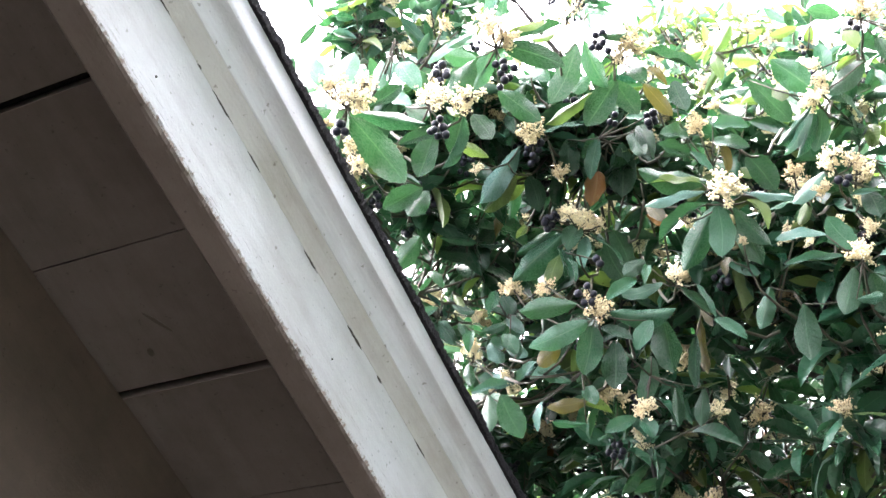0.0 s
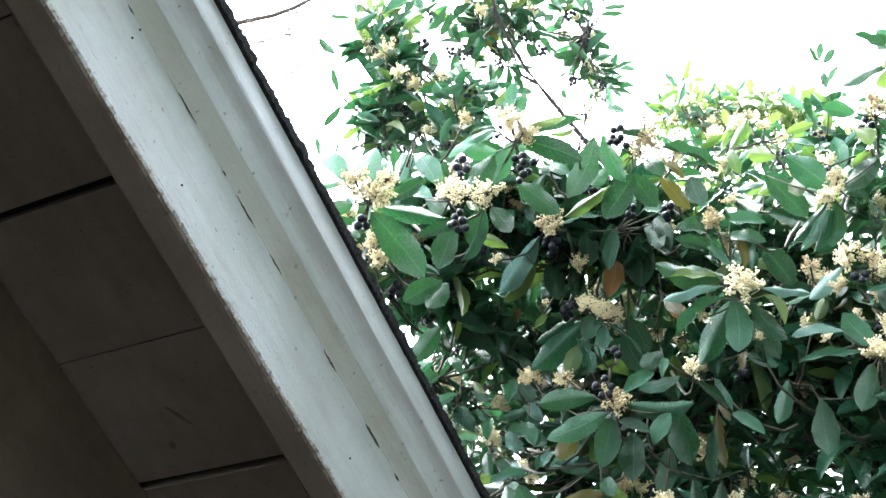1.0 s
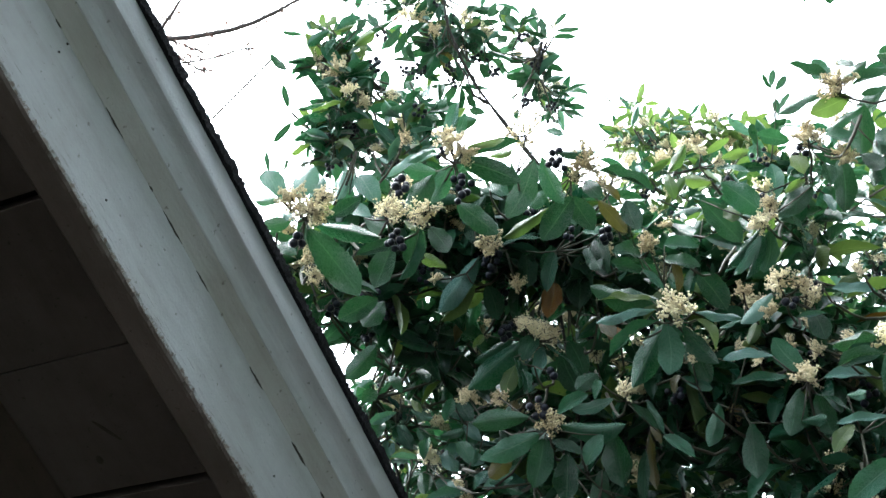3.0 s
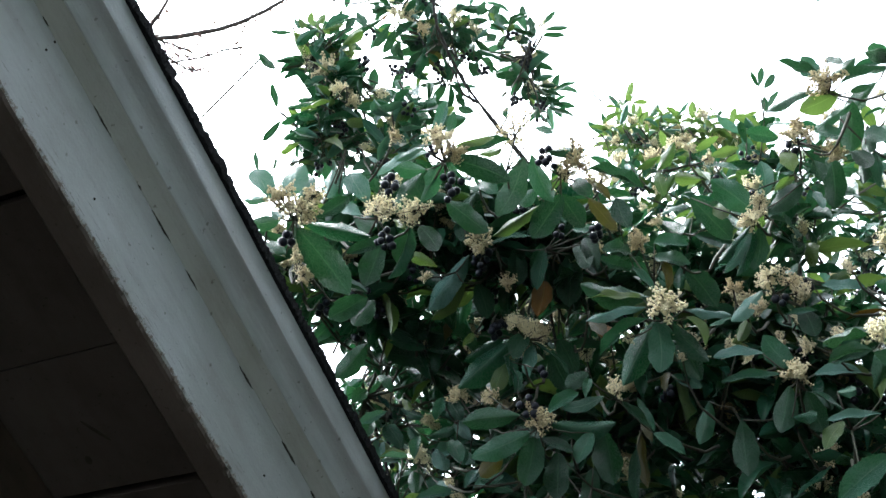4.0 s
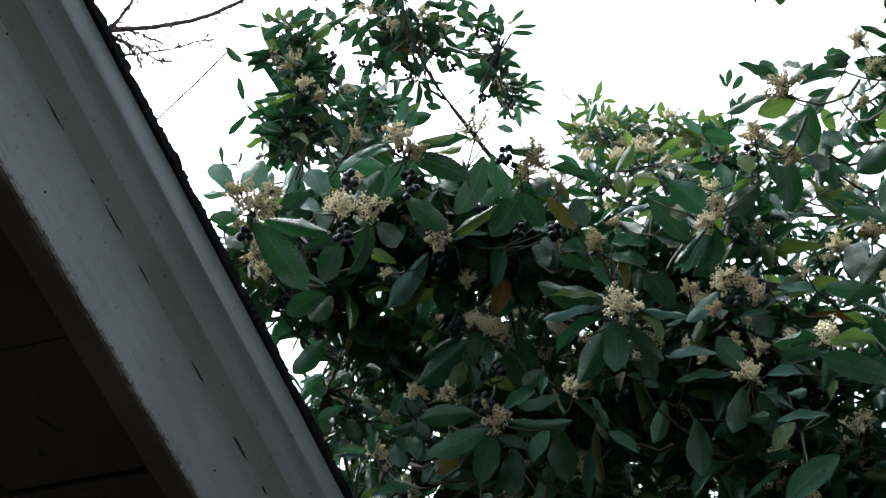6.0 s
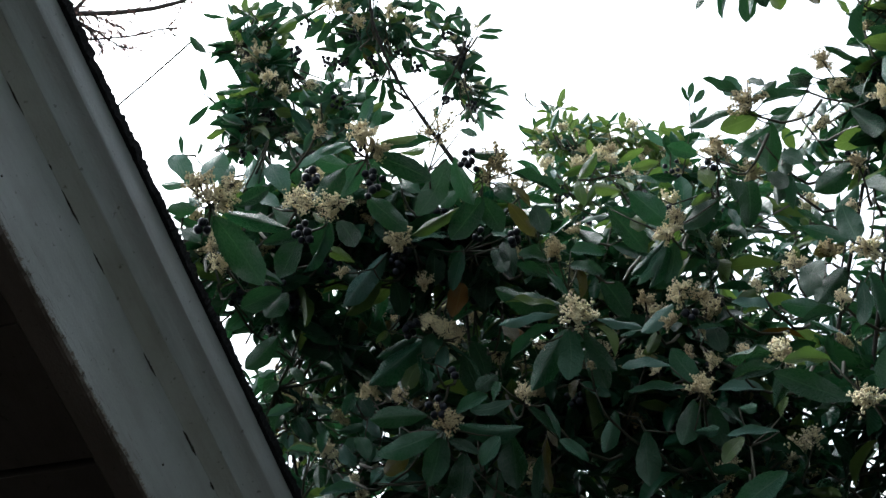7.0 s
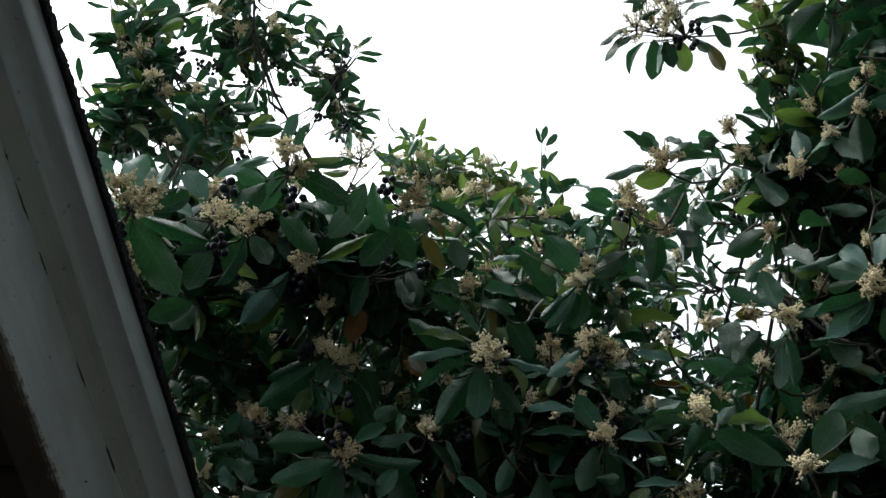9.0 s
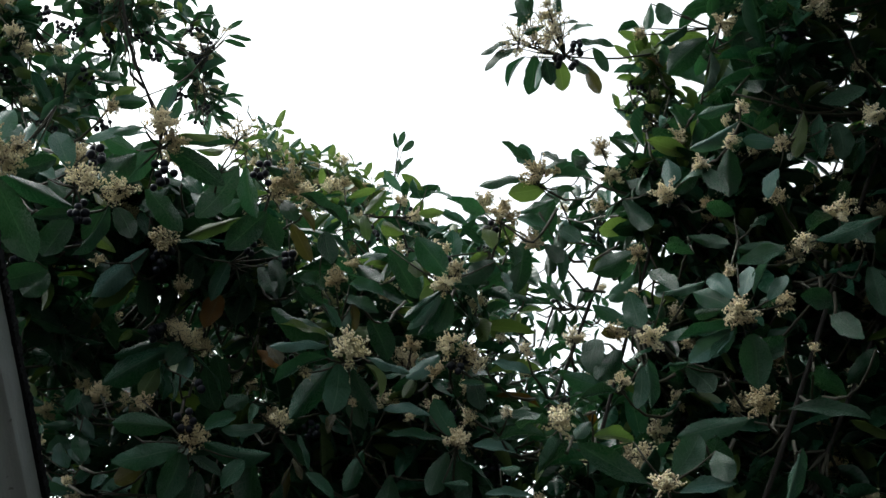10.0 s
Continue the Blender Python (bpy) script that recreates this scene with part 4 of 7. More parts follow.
s.head((0.258, 1.419, 2.766), 0.018)
s.fruit((0.224, 1.405, 2.780), 0.016)
s.leaf((0.203, 1.421, 2.801), (0.238, 1.454, 2.737), 0.030, -47, "p")
s.leaf((0.252, 1.456, 2.754), (0.209, 1.495, 2.698), 0.041, 46)
s.leaf((0.250, 1.468, 2.766), (0.288, 1.493, 2.720), 0.036, -53)
s.leaf((0.271, 1.441, 2.774), (0.291, 1.433, 2.736), 0.026, 85)
s.leaf((0.219, 1.474, 2.780), (0.188, 1.470, 2.741), 0.025, 84, "p")
s.leaf((0.221, 1.470, 2.744), (0.148, 1.497, 2.701), 0.022, 81, "y")
s.leaf((0.283, 1.400, 2.798), (0.223, 1.386, 2.780), 0.019, -86)
s.leaf((0.288, 1.422, 2.778), (0.367, 1.417, 2.741), 0.020, 82)
s.leaf((0.290, 1.450, 2.744), (0.333, 1.470, 2.700), 0.023, -53, "b")
s.leaf((0.295, 1.443, 2.765), (0.322, 1.435, 2.727), 0.013, 89, "b")
s.end(nearest(nodes, s.at))
s = Spray(tree, (0.158, 1.584, 2.738))
s.head((0.129, 1.566, 2.735), 0.029)
s.fruit((0.136, 1.582, 2.712), 0.019)
s.head((0.178, 1.613, 2.691), 0.019)
s.leaf((0.152, 1.585, 2.751), (0.216, 1.568, 2.755), 0.026, 51, "p")
s.end(nearest(nodes, s.at))
s = Spray(tree, (0.237, 1.571, 2.732))
s.fruit((0.309, 1.503, 2.718), 0.012)
s.fruit((0.255, 1.526, 2.733), 0.010)
s.leaf((0.277, 1.550, 2.758), (0.322, 1.526, 2.729), 0.019, 84, "p")
s.leaf((0.289, 1.555, 2.734), (0.310, 1.555, 2.679), 0.016, -78, "p")
s.leaf((0.240, 1.632, 2.713), (0.228, 1.642, 2.652), 0.034, 67, "o")
s.leaf((0.236, 1.574, 2.738), (0.224, 1.604, 2.677), 0.025, 42, "p")
s.leaf((0.193, 1.623, 2.768), (0.198, 1.652, 2.715), 0.034, -17)
s.leaf((0.281, 1.636, 2.772), (0.283, 1.679, 2.694), 0.048, 18)
s.end(nearest(nodes, s.at))
s = Spray(tree, (0.378, 1.449, 2.595))
s.head((0.355, 1.415, 2.639), 0.021)
s.leaf((0.320, 1.381, 2.693), (0.335, 1.383, 2.643), 0.030, -77)
s.leaf((0.345, 1.433, 2.634), (0.300, 1.411, 2.624), 0.024, -85)
s.leaf((0.347, 1.440, 2.613), (0.297, 1.415, 2.609), 0.021, 82)
s.leaf((0.345, 1.441, 2.617), (0.375, 1.432, 2.572), 0.013, 82, "p")
s.leaf((0.377, 1.423, 2.647), (0.420, 1.392, 2.624), 0.023, 85, "p")
s.leaf((0.394, 1.453, 2.639), (0.398, 1.453, 2.587), 0.017, 73, "b")
s.end(nearest(nodes, s.at))
s = Spray(tree, (0.388, 1.442, 2.529))
s.head((0.386, 1.417, 2.533), 0.032)
s.head((0.337, 1.456, 2.506), 0.011)
s.leaf((0.366, 1.433, 2.561), (0.269, 1.425, 2.573), 0.034, 81)
s.leaf((0.359, 1.437, 2.561), (0.277, 1.437, 2.558), 0.019, -62, "y")
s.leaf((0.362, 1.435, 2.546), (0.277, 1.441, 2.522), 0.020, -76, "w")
s.leaf((0.367, 1.450, 2.537), (0.300, 1.480, 2.490), 0.022, -87, "p")
s.leaf((0.375, 1.447, 2.529), (0.331, 1.486, 2.447), 0.037, 56, "p")
s.leaf((0.372, 1.420, 2.512), (0.376, 1.445, 2.447), 0.036, 3, "p")
s.leaf((0.398, 1.439, 2.523), (0.446, 1.453, 2.472), 0.027, -69)
s.leaf((0.415, 1.464, 2.523), (0.441, 1.487, 2.461), 0.035, -44)
s.leaf((0.414, 1.433, 2.543), (0.475, 1.414, 2.524), 0.016, 76, "w")
s.leaf((0.415, 1.433, 2.530), (0.437, 1.426, 2.478), 0.018, 55, "y")
s.leaf((0.290, 1.499, 2.561), (0.310, 1.485, 2.525), 0.022, 68, "b")
s.end(nearest(nodes, s.at))
s = Spray(tree, (0.213, 1.679, 2.630))
s.head((0.194, 1.664, 2.650), 0.021)
s.head((0.224, 1.668, 2.643), 0.023)
s.head((0.243, 1.662, 2.630), 0.015)
s.fruit((0.163, 1.672, 2.645), 0.014)
s.leaf((0.178, 1.683, 2.641), (0.114, 1.701, 2.600), 0.026, 81, "p")
s.leaf((0.187, 1.678, 2.624), (0.106, 1.708, 2.553), 0.045, 72, "p")
s.leaf((0.182, 1.692, 2.595), (0.163, 1.692, 2.539), 0.030, -72, "y")
s.leaf((0.176, 1.677, 2.598), (0.187, 1.675, 2.541), 0.019, 14, "p")
s.leaf((0.214, 1.680, 2.643), (0.191, 1.680, 2.595), 0.031, -88)
s.leaf((0.223, 1.688, 2.627), (0.217, 1.683, 2.563), 0.028, -15, "w")
s.leaf((0.226, 1.676, 2.625), (0.291, 1.695, 2.556), 0.023, 48, "p")
s.leaf((0.255, 1.710, 2.631), (0.290, 1.734, 2.569), 0.041, -52)
s.leaf((0.269, 1.716, 2.656), (0.297, 1.739, 2.603), 0.036, -54)
s.leaf((0.129, 1.679, 2.639), (0.111, 1.665, 2.605), 0.013, -60, "y")
s.end(nearest(nodes, s.at))
s = Spray(tree, (0.030, 2.310, 2.952))
s.head((0.029, 2.287, 2.953), 0.031)
s.head((0.129, 2.102, 2.839), 0.023)
s.head((-0.067, 2.073, 2.864), 0.026)
s.leaf((-0.031, 1.518, 2.518), (-0.072, 1.536, 2.471), 0.031, 55)
s.leaf((-0.032, 1.871, 2.708), (0.042, 1.866, 2.697), 0.030, -81)
s.leaf((-0.106, 1.857, 2.722), (-0.052, 1.836, 2.705), 0.008, -79, "p")
s.leaf((0.052, 1.774, 2.681), (0.025, 1.786, 2.716), 0.020, -77, "p")
s.leaf((0.037, 1.778, 2.674), (0.018, 1.794, 2.703), 0.015, -69, "p")
s.end(nearest(nodes, s.at))
s = Spray(tree, (-0.023, 2.044, 2.683))
s.head((-0.024, 2.043, 2.703), 0.024)
s.head((0.062, 1.991, 2.636), 0.021)
s.leaf((-0.005, 1.852, 2.620), (-0.029, 1.863, 2.658), 0.018, -70, "p")
s.leaf((-0.072, 1.859, 2.599), (-0.049, 1.873, 2.634), 0.026, 72)
s.leaf((-0.012, 1.867, 2.591), (-0.058, 1.851, 2.556), 0.020, -77, "w")
s.leaf((-0.036, 1.873, 2.576), (-0.044, 1.862, 2.535), 0.026, -39)
s.end(nearest(nodes, s.at))
s = Spray(tree, (0.220, 1.579, 2.426))
s.head((0.216, 1.557, 2.426), 0.025)
s.fruit((0.206, 1.546, 2.444), 0.014)
s.head((0.152, 1.592, 2.480), 0.015)
s.head((0.108, 1.720, 2.546), 0.021)
s.leaf((0.194, 1.567, 2.438), (0.111, 1.564, 2.422), 0.032, 74)
s.leaf((0.239, 1.576, 2.432), (0.330, 1.551, 2.425), 0.032, -88, "p")
s.leaf((0.209, 1.580, 2.418), (0.125, 1.596, 2.382), 0.034, 79, "p")
s.leaf((0.216, 1.590, 2.416), (0.203, 1.616, 2.350), 0.038, 28)
s.leaf((0.226, 1.580, 2.407), (0.269, 1.562, 2.381), 0.017, 87)
s.leaf((0.299, 1.577, 2.420), (0.274, 1.573, 2.369), 0.027, -64, "p")
s.leaf((0.232, 1.570, 2.443), (0.280, 1.573, 2.482), 0.023, 83, "p")
s.leaf((0.171, 1.628, 2.401), (0.140, 1.618, 2.364), 0.026, -80, "b")
s.end(nearest(nodes, s.at))
s = Spray(tree, (0.328, 1.527, 2.448))
s.head((0.325, 1.504, 2.449), 0.020)
s.leaf((0.309, 1.521, 2.449), (0.250, 1.525, 2.429), 0.019, 85, "p")
s.leaf((0.334, 1.526, 2.445), (0.380, 1.534, 2.408), 0.014, -71)
s.leaf((0.356, 1.526, 2.450), (0.377, 1.520, 2.394), 0.013, 54, "p")
s.leaf((0.288, 1.513, 2.472), (0.280, 1.500, 2.434), 0.013, -21, "p")
s.leaf((0.379, 1.541, 2.404), (0.418, 1.524, 2.365), 0.018, 81, "p")
s.end(nearest(nodes, s.at))
s = Spray(tree, (0.048, 1.844, 2.484))
s.head((0.048, 1.833, 2.494), 0.021)
s.head((0.109, 1.795, 2.406), 0.018)
s.leaf((0.045, 1.821, 2.523), (0.040, 1.810, 2.477), 0.020, -4, "p")
s.leaf((0.026, 1.842, 2.494), (-0.016, 1.814, 2.482), 0.013, -85, "w")
s.end(nearest(nodes, s.at))
s = Spray(tree, (0.520, 1.396, 2.672))
s.head((0.522, 1.365, 2.685), 0.018)
s.head((0.509, 1.379, 2.664), 0.022)
s.leaf((0.513, 1.382, 2.681), (0.456, 1.372, 2.726), 0.040, 51, "p")
s.leaf((0.439, 1.432, 2.739), (0.499, 1.454, 2.680), 0.037, -54)
s.leaf((0.513, 1.403, 2.669), (0.469, 1.437, 2.624), 0.022, 74, "p")
s.leaf((0.515, 1.404, 2.666), (0.478, 1.441, 2.611), 0.020, 79, "p")
s.leaf((0.517, 1.404, 2.664), (0.495, 1.439, 2.605), 0.022, 64, "p")
s.leaf((0.526, 1.402, 2.665), (0.519, 1.434, 2.613), 0.027, 45)
s.end(nearest(nodes, s.at))
s = Spray(tree, (0.542, 1.426, 2.568))
s.head((0.529, 1.404, 2.581), 0.024)
s.head((0.519, 1.422, 2.541), 0.016)
s.head((0.556, 1.400, 2.570), 0.020)
s.head((0.575, 1.393, 2.553), 0.016)
s.fruit((0.545, 1.412, 2.549), 0.010)
s.leaf((0.524, 1.423, 2.572), (0.481, 1.444, 2.532), 0.026, -89, "w")
s.leaf((0.575, 1.424, 2.549), (0.588, 1.420, 2.498), 0.030, 85)
s.leaf((0.598, 1.425, 2.543), (0.549, 1.413, 2.527), 0.010, -85, "w")
s.end(nearest(nodes, s.at))
s = Spray(tree, (0.561, 1.440, 2.442))
s.head((0.556, 1.420, 2.440), 0.025)
s.leaf((0.549, 1.446, 2.450), (0.461, 1.457, 2.443), 0.016, -74, "p")
s.leaf((0.579, 1.426, 2.442), (0.634, 1.400, 2.433), 0.021, 77, "w")
s.leaf((0.517, 1.434, 2.477), (0.449, 1.441, 2.472), 0.018, -79, "w")
s.leaf((0.555, 1.431, 2.455), (0.517, 1.425, 2.500), 0.033, 60, "p")
s.leaf((0.568, 1.443, 2.426), (0.620, 1.439, 2.386), 0.020, 45, "p")
s.leaf((0.550, 1.445, 2.434), (0.537, 1.473, 2.377), 0.033, 52)
s.leaf((0.582, 1.470, 2.441), (0.601, 1.486, 2.386), 0.034, -40)
s.leaf((0.552, 1.463, 2.395), (0.574, 1.427, 2.381), 0.017, -87, "p")
s.end(nearest(nodes, s.at))
s = Spray(tree, (0.596, 1.220, 2.375))
s.head((0.590, 1.204, 2.373), 0.026)
s.leaf((0.578, 1.215, 2.379), (0.505, 1.164, 2.335), 0.028, 14)
s.leaf((0.593, 1.244, 2.374), (0.562, 1.314, 2.396), 0.025, 8)
s.leaf((0.587, 1.197, 2.346), (0.599, 1.283, 2.342), 0.026, 22)
s.end(nearest(nodes, s.at))
s = Spray(tree, (0.591, 1.356, 2.325))
s.leaf((0.622, 1.331, 2.336), (0.556, 1.343, 2.330), 0.014, -76, "w")
s.leaf((0.582, 1.354, 2.336), (0.552, 1.352, 2.295), 0.021, -67, "y")
s.leaf((0.625, 1.331, 2.356), (0.641, 1.341, 2.392), 0.011, 33, "y")
s.leaf((0.572, 1.333, 2.366), (0.584, 1.300, 2.352), 0.014, -87, "p")
s.leaf((0.594, 1.253, 2.244), (0.536, 1.286, 2.200), 0.032, 78, "p")
s.end(nearest(nodes, s.at))
s = Spray(tree, (0.628, 1.314, 2.846))
s.head((0.618, 1.291, 2.847), 0.030)
s.leaf((0.614, 1.304, 2.873), (0.556, 1.297, 2.892), 0.020, 82)
s.leaf((0.613, 1.300, 2.868), (0.595, 1.307, 2.911), 0.028, 78, "p")
s.leaf((0.629, 1.297, 2.862), (0.666, 1.287, 2.894), 0.020, -90)
s.leaf((0.619, 1.285, 2.886), (0.636, 1.261, 2.857), 0.015, 67)
s.leaf((0.609, 1.311, 2.851), (0.543, 1.346, 2.834), 0.022, -81)
s.leaf((0.639, 1.308, 2.842), (0.588, 1.335, 2.829), 0.033, 55, "y")
s.leaf((0.662, 1.319, 2.836), (0.611, 1.353, 2.812), 0.017, 86, "p")
s.leaf((0.642, 1.301, 2.855), (0.698, 1.266, 2.850), 0.019, 81)
s.leaf((0.654, 1.300, 2.838), (0.687, 1.301, 2.853), 0.012, -70)
s.end(nearest(nodes, s.at))
s = Spray(tree, (0.583, 1.348, 2.781))
s.head((0.578, 1.329, 2.781), 0.028)
s.head((0.628, 1.336, 2.751), 0.021)
s.leaf((0.557, 1.352, 2.791), (0.505, 1.335, 2.786), 0.024, 59, "p")
s.leaf((0.602, 1.328, 2.785), (0.637, 1.300, 2.752), 0.019, 88, "p")
s.leaf((0.642, 1.348, 2.757), (0.672, 1.356, 2.778), 0.011, -87, "p")
s.leaf((0.655, 1.341, 2.760), (0.675, 1.326, 2.724), 0.024, -88)
s.leaf((0.562, 1.365, 2.775), (0.572, 1.356, 2.733), 0.026, 61, "y")
s.leaf((0.602, 1.353, 2.753), (0.607, 1.350, 2.710), 0.022, 67)
s.end(nearest(nodes, s.at))
s = Spray(tree, (0.745, 1.405, 3.259))
s.head((0.664, 1.432, 3.278), 0.036, True)
s.head((0.691, 1.424, 3.280), 0.040, True)
s.head((0.707, 1.389, 3.277), 0.040, True)
s.head((0.721, 1.374, 3.263), 0.030, True)
s.head((0.685, 1.360, 3.287), 0.023)
s.head((0.671, 1.340, 3.293), 0.014)
s.fruit((0.739, 1.361, 3.234), 0.011)
s.fruit((0.734, 1.417, 3.254), 0.012)
s.fruit((0.736, 1.410, 3.252), 0.012)
s.fruit((0.749, 1.384, 3.221), 0.010)
s.fruit((0.736, 1.348, 3.235), 0.008)
s.leaf((0.651, 1.434, 3.286), (0.609, 1.478, 3.263), 0.025, -74)
s.leaf((0.668, 1.436, 3.273), (0.625, 1.490, 3.242), 0.023, -90)
s.leaf((0.684, 1.440, 3.262), (0.670, 1.485, 3.217), 0.021, -89, "p")
s.leaf((0.697, 1.432, 3.264), (0.709, 1.478, 3.209), 0.033, 11)
s.leaf((0.709, 1.428, 3.257), (0.705, 1.444, 3.193), 0.030, -68, "w")
s.leaf((0.732, 1.412, 3.256), (0.758, 1.438, 3.206), 0.033, -9, "y")
s.leaf((0.713, 1.422, 3.254), (0.730, 1.431, 3.201), 0.027, -34)
s.leaf((0.781, 1.392, 3.241), (0.809, 1.396, 3.186), 0.025, -35, "b")
s.leaf((0.757, 1.402, 3.260), (0.783, 1.389, 3.220), 0.020, -73)
s.leaf((0.783, 1.370, 3.268), (0.811, 1.370, 3.218), 0.021, -51)
s.leaf((0.750, 1.385, 3.278), (0.812, 1.344, 3.261), 0.022, 80)
s.leaf((0.729, 1.381, 3.284), (0.761, 1.329, 3.273), 0.021, 67, "p")
s.leaf((0.712, 1.375, 3.295), (0.734, 1.335, 3.275), 0.018, 62)
s.leaf((0.695, 1.385, 3.298), (0.656, 1.400, 3.270), 0.014, 70)
s.leaf((0.654, 1.362, 3.328), (0.648, 1.406, 3.290), 0.022, 39)
s.leaf((0.634, 1.368, 3.337), (0.649, 1.374, 3.289), 0.028, -46)
s.leaf((0.690, 1.338, 3.336), (0.696, 1.349, 3.289), 0.017, 15)
s.leaf((0.671, 1.380, 3.314), (0.619, 1.390, 3.289), 0.018, -62)
s.end((0.980, 1.307, 3.332), 1.0)
s = Spray(tree, (0.797, 1.364, 2.981))
s.head((0.774, 1.351, 3.006), 0.022)
s.head((0.791, 1.348, 2.952), 0.021)
s.leaf((0.764, 1.373, 2.991), (0.720, 1.358, 2.984), 0.028, 55, "p")
s.leaf((0.765, 1.380, 2.983), (0.708, 1.395, 2.977), 0.017, 89, "p")
s.end(nearest(nodes, s.at))
s = Spray(tree, (0.801, 1.225, 2.828))
s.head((0.792, 1.213, 2.817), 0.022)
s.leaf((0.843, 1.153, 2.870), (0.810, 1.202, 2.840), 0.022, -57, "p")
s.leaf((0.803, 1.217, 2.837), (0.802, 1.217, 2.895), 0.030, 42, "w")
s.end(nearest(nodes, s.at))
s = Spray(tree, (0.731, 1.213, 2.676))
s.head((0.726, 1.206, 2.679), 0.017)
s.leaf((0.723, 1.212, 2.686), (0.681, 1.256, 2.664), 0.036, 58)
s.leaf((0.732, 1.228, 2.660), (0.701, 1.248, 2.615), 0.024, 85, "p")
s.end(nearest(nodes, s.at))
s = Spray(tree, (0.686, 1.134, 2.495))
s.head((0.679, 1.125, 2.479), 0.023)
s.head((0.638, 1.145, 2.486), 0.018)
s.leaf((0.674, 1.140, 2.502), (0.663, 1.145, 2.558), 0.032, 77, "p")
s.leaf((0.670, 1.146, 2.508), (0.618, 1.166, 2.535), 0.020, 75, "p")
s.leaf((0.662, 1.152, 2.500), (0.619, 1.150, 2.483), 0.018, 78, "b")
s.leaf((0.696, 1.138, 2.491), (0.735, 1.094, 2.496), 0.017, -89, "p")
s.leaf((0.684, 1.101, 2.537), (0.709, 1.048, 2.529), 0.015, -88, "p")
s.end(nearest(nodes, s.at))
s = Spray(tree, (0.733, 1.019, 2.472))
s.head((0.724, 1.007, 2.462), 0.026)
s.head((0.780, 0.991, 2.484), 0.016)
s.leaf((0.725, 1.023, 2.479), (0.695, 1.056, 2.512), 0.030, 74, "p")
s.leaf((0.726, 1.017, 2.487), (0.710, 1.043, 2.530), 0.024, -86, "w")
s.leaf((0.726, 1.003, 2.483), (0.742, 1.001, 2.533), 0.022, 37, "w")
s.leaf((0.741, 1.000, 2.490), (0.766, 0.980, 2.549), 0.012, 73, "w")
s.leaf((0.755, 0.992, 2.481), (0.782, 0.984, 2.522), 0.019, 62, "w")
s.leaf((0.748, 1.000, 2.477), (0.778, 0.998, 2.499), 0.013, -88)
s.leaf((0.730, 1.033, 2.459), (0.674, 1.070, 2.445), 0.019, -89, "p")
s.leaf((0.727, 1.029, 2.452), (0.688, 1.071, 2.417), 0.027, 79, "w")
s.leaf((0.732, 1.029, 2.460), (0.703, 1.047, 2.416), 0.019, -85, "p")
s.leaf((0.716, 1.027, 2.478), (0.673, 1.031, 2.458), 0.014, 81)
s.leaf((0.717, 0.996, 2.526), (0.752, 0.946, 2.531), 0.023, -78)
s.leaf((0.753, 1.027, 2.454), (0.771, 1.050, 2.393), 0.038, 12)
s.end(nearest(nodes, s.at))
s = Spray(tree, (0.662, 1.176, 2.427))
s.head((0.650, 1.158, 2.426), 0.015)
s.leaf((0.654, 1.175, 2.422), (0.589, 1.195, 2.438), 0.025, 73, "p")
s.leaf((0.657, 1.179, 2.422), (0.606, 1.184, 2.403), 0.016, -72)
s.leaf((0.670, 1.142, 2.447), (0.664, 1.149, 2.387), 0.020, 84, "p")
s.leaf((0.685, 1.148, 2.463), (0.698, 1.167, 2.405), 0.020, 21, "p")
s.end(nearest(nodes, s.at))
s = Spray(tree, (0.813, 1.090, 2.397))
s.head((0.801, 1.075, 2.396), 0.025)
s.leaf((0.805, 1.106, 2.391), (0.725, 1.158, 2.368), 0.031, 84, "p")
s.leaf((0.830, 1.070, 2.392), (0.894, 1.001, 2.362), 0.023, 81)
s.end(nearest(nodes, s.at))
s = Spray(tree, (0.590, 1.001, 2.205))
s.head((0.580, 0.988, 2.197), 0.019)
s.leaf((0.577, 1.015, 2.211), (0.509, 1.040, 2.251), 0.027, 71)
s.leaf((0.602, 0.998, 2.199), (0.643, 0.956, 2.201), 0.019, 88, "w")
s.leaf((0.557, 1.006, 2.250), (0.507, 1.005, 2.243), 0.017, -88, "y")
s.leaf((0.596, 0.995, 2.216), (0.622, 0.980, 2.263), 0.030, -86)
s.leaf((0.625, 0.961, 2.236), (0.626, 0.946, 2.194), 0.026, 44)
s.end(nearest(nodes, s.at))
s = Spray(tree, (0.855, 1.094, 2.351))
s.leaf((0.862, 1.091, 2.357), (0.853, 1.124, 2.294), 0.020, 71, "p")
s.end(nearest(nodes, s.at))
s = Spray(tree, (0.840, 1.124, 3.062))
s.head((0.836, 1.091, 3.087), 0.021)
s.leaf((0.824, 1.112, 3.072), (0.791, 1.178, 3.036), 0.042, 41)
s.leaf((0.834, 1.121, 3.060), (0.844, 1.169, 3.007), 0.024, 80)
s.leaf((0.861, 1.104, 3.069), (0.856, 1.164, 3.008), 0.030, 52, "y")
s.leaf((0.868, 1.082, 3.080), (0.911, 1.126, 3.004), 0.053, -1)
s.leaf((0.902, 1.093, 3.035), (0.940, 1.127, 2.969), 0.046, -2)
s.end(nearest(nodes, s.at))
s = Spray(tree, (0.856, 1.103, 2.902))
s.head((0.843, 1.084, 2.904), 0.017)
s.head((0.841, 1.116, 2.865), 0.017)
s.leaf((0.840, 1.089, 2.919), (0.794, 1.124, 2.904), 0.020, 77, "p")
s.leaf((0.853, 1.103, 2.902), (0.801, 1.161, 2.871), 0.025, 81, "w")
s.leaf((0.917, 1.086, 2.873), (0.864, 1.114, 2.879), 0.026, 76, "w")
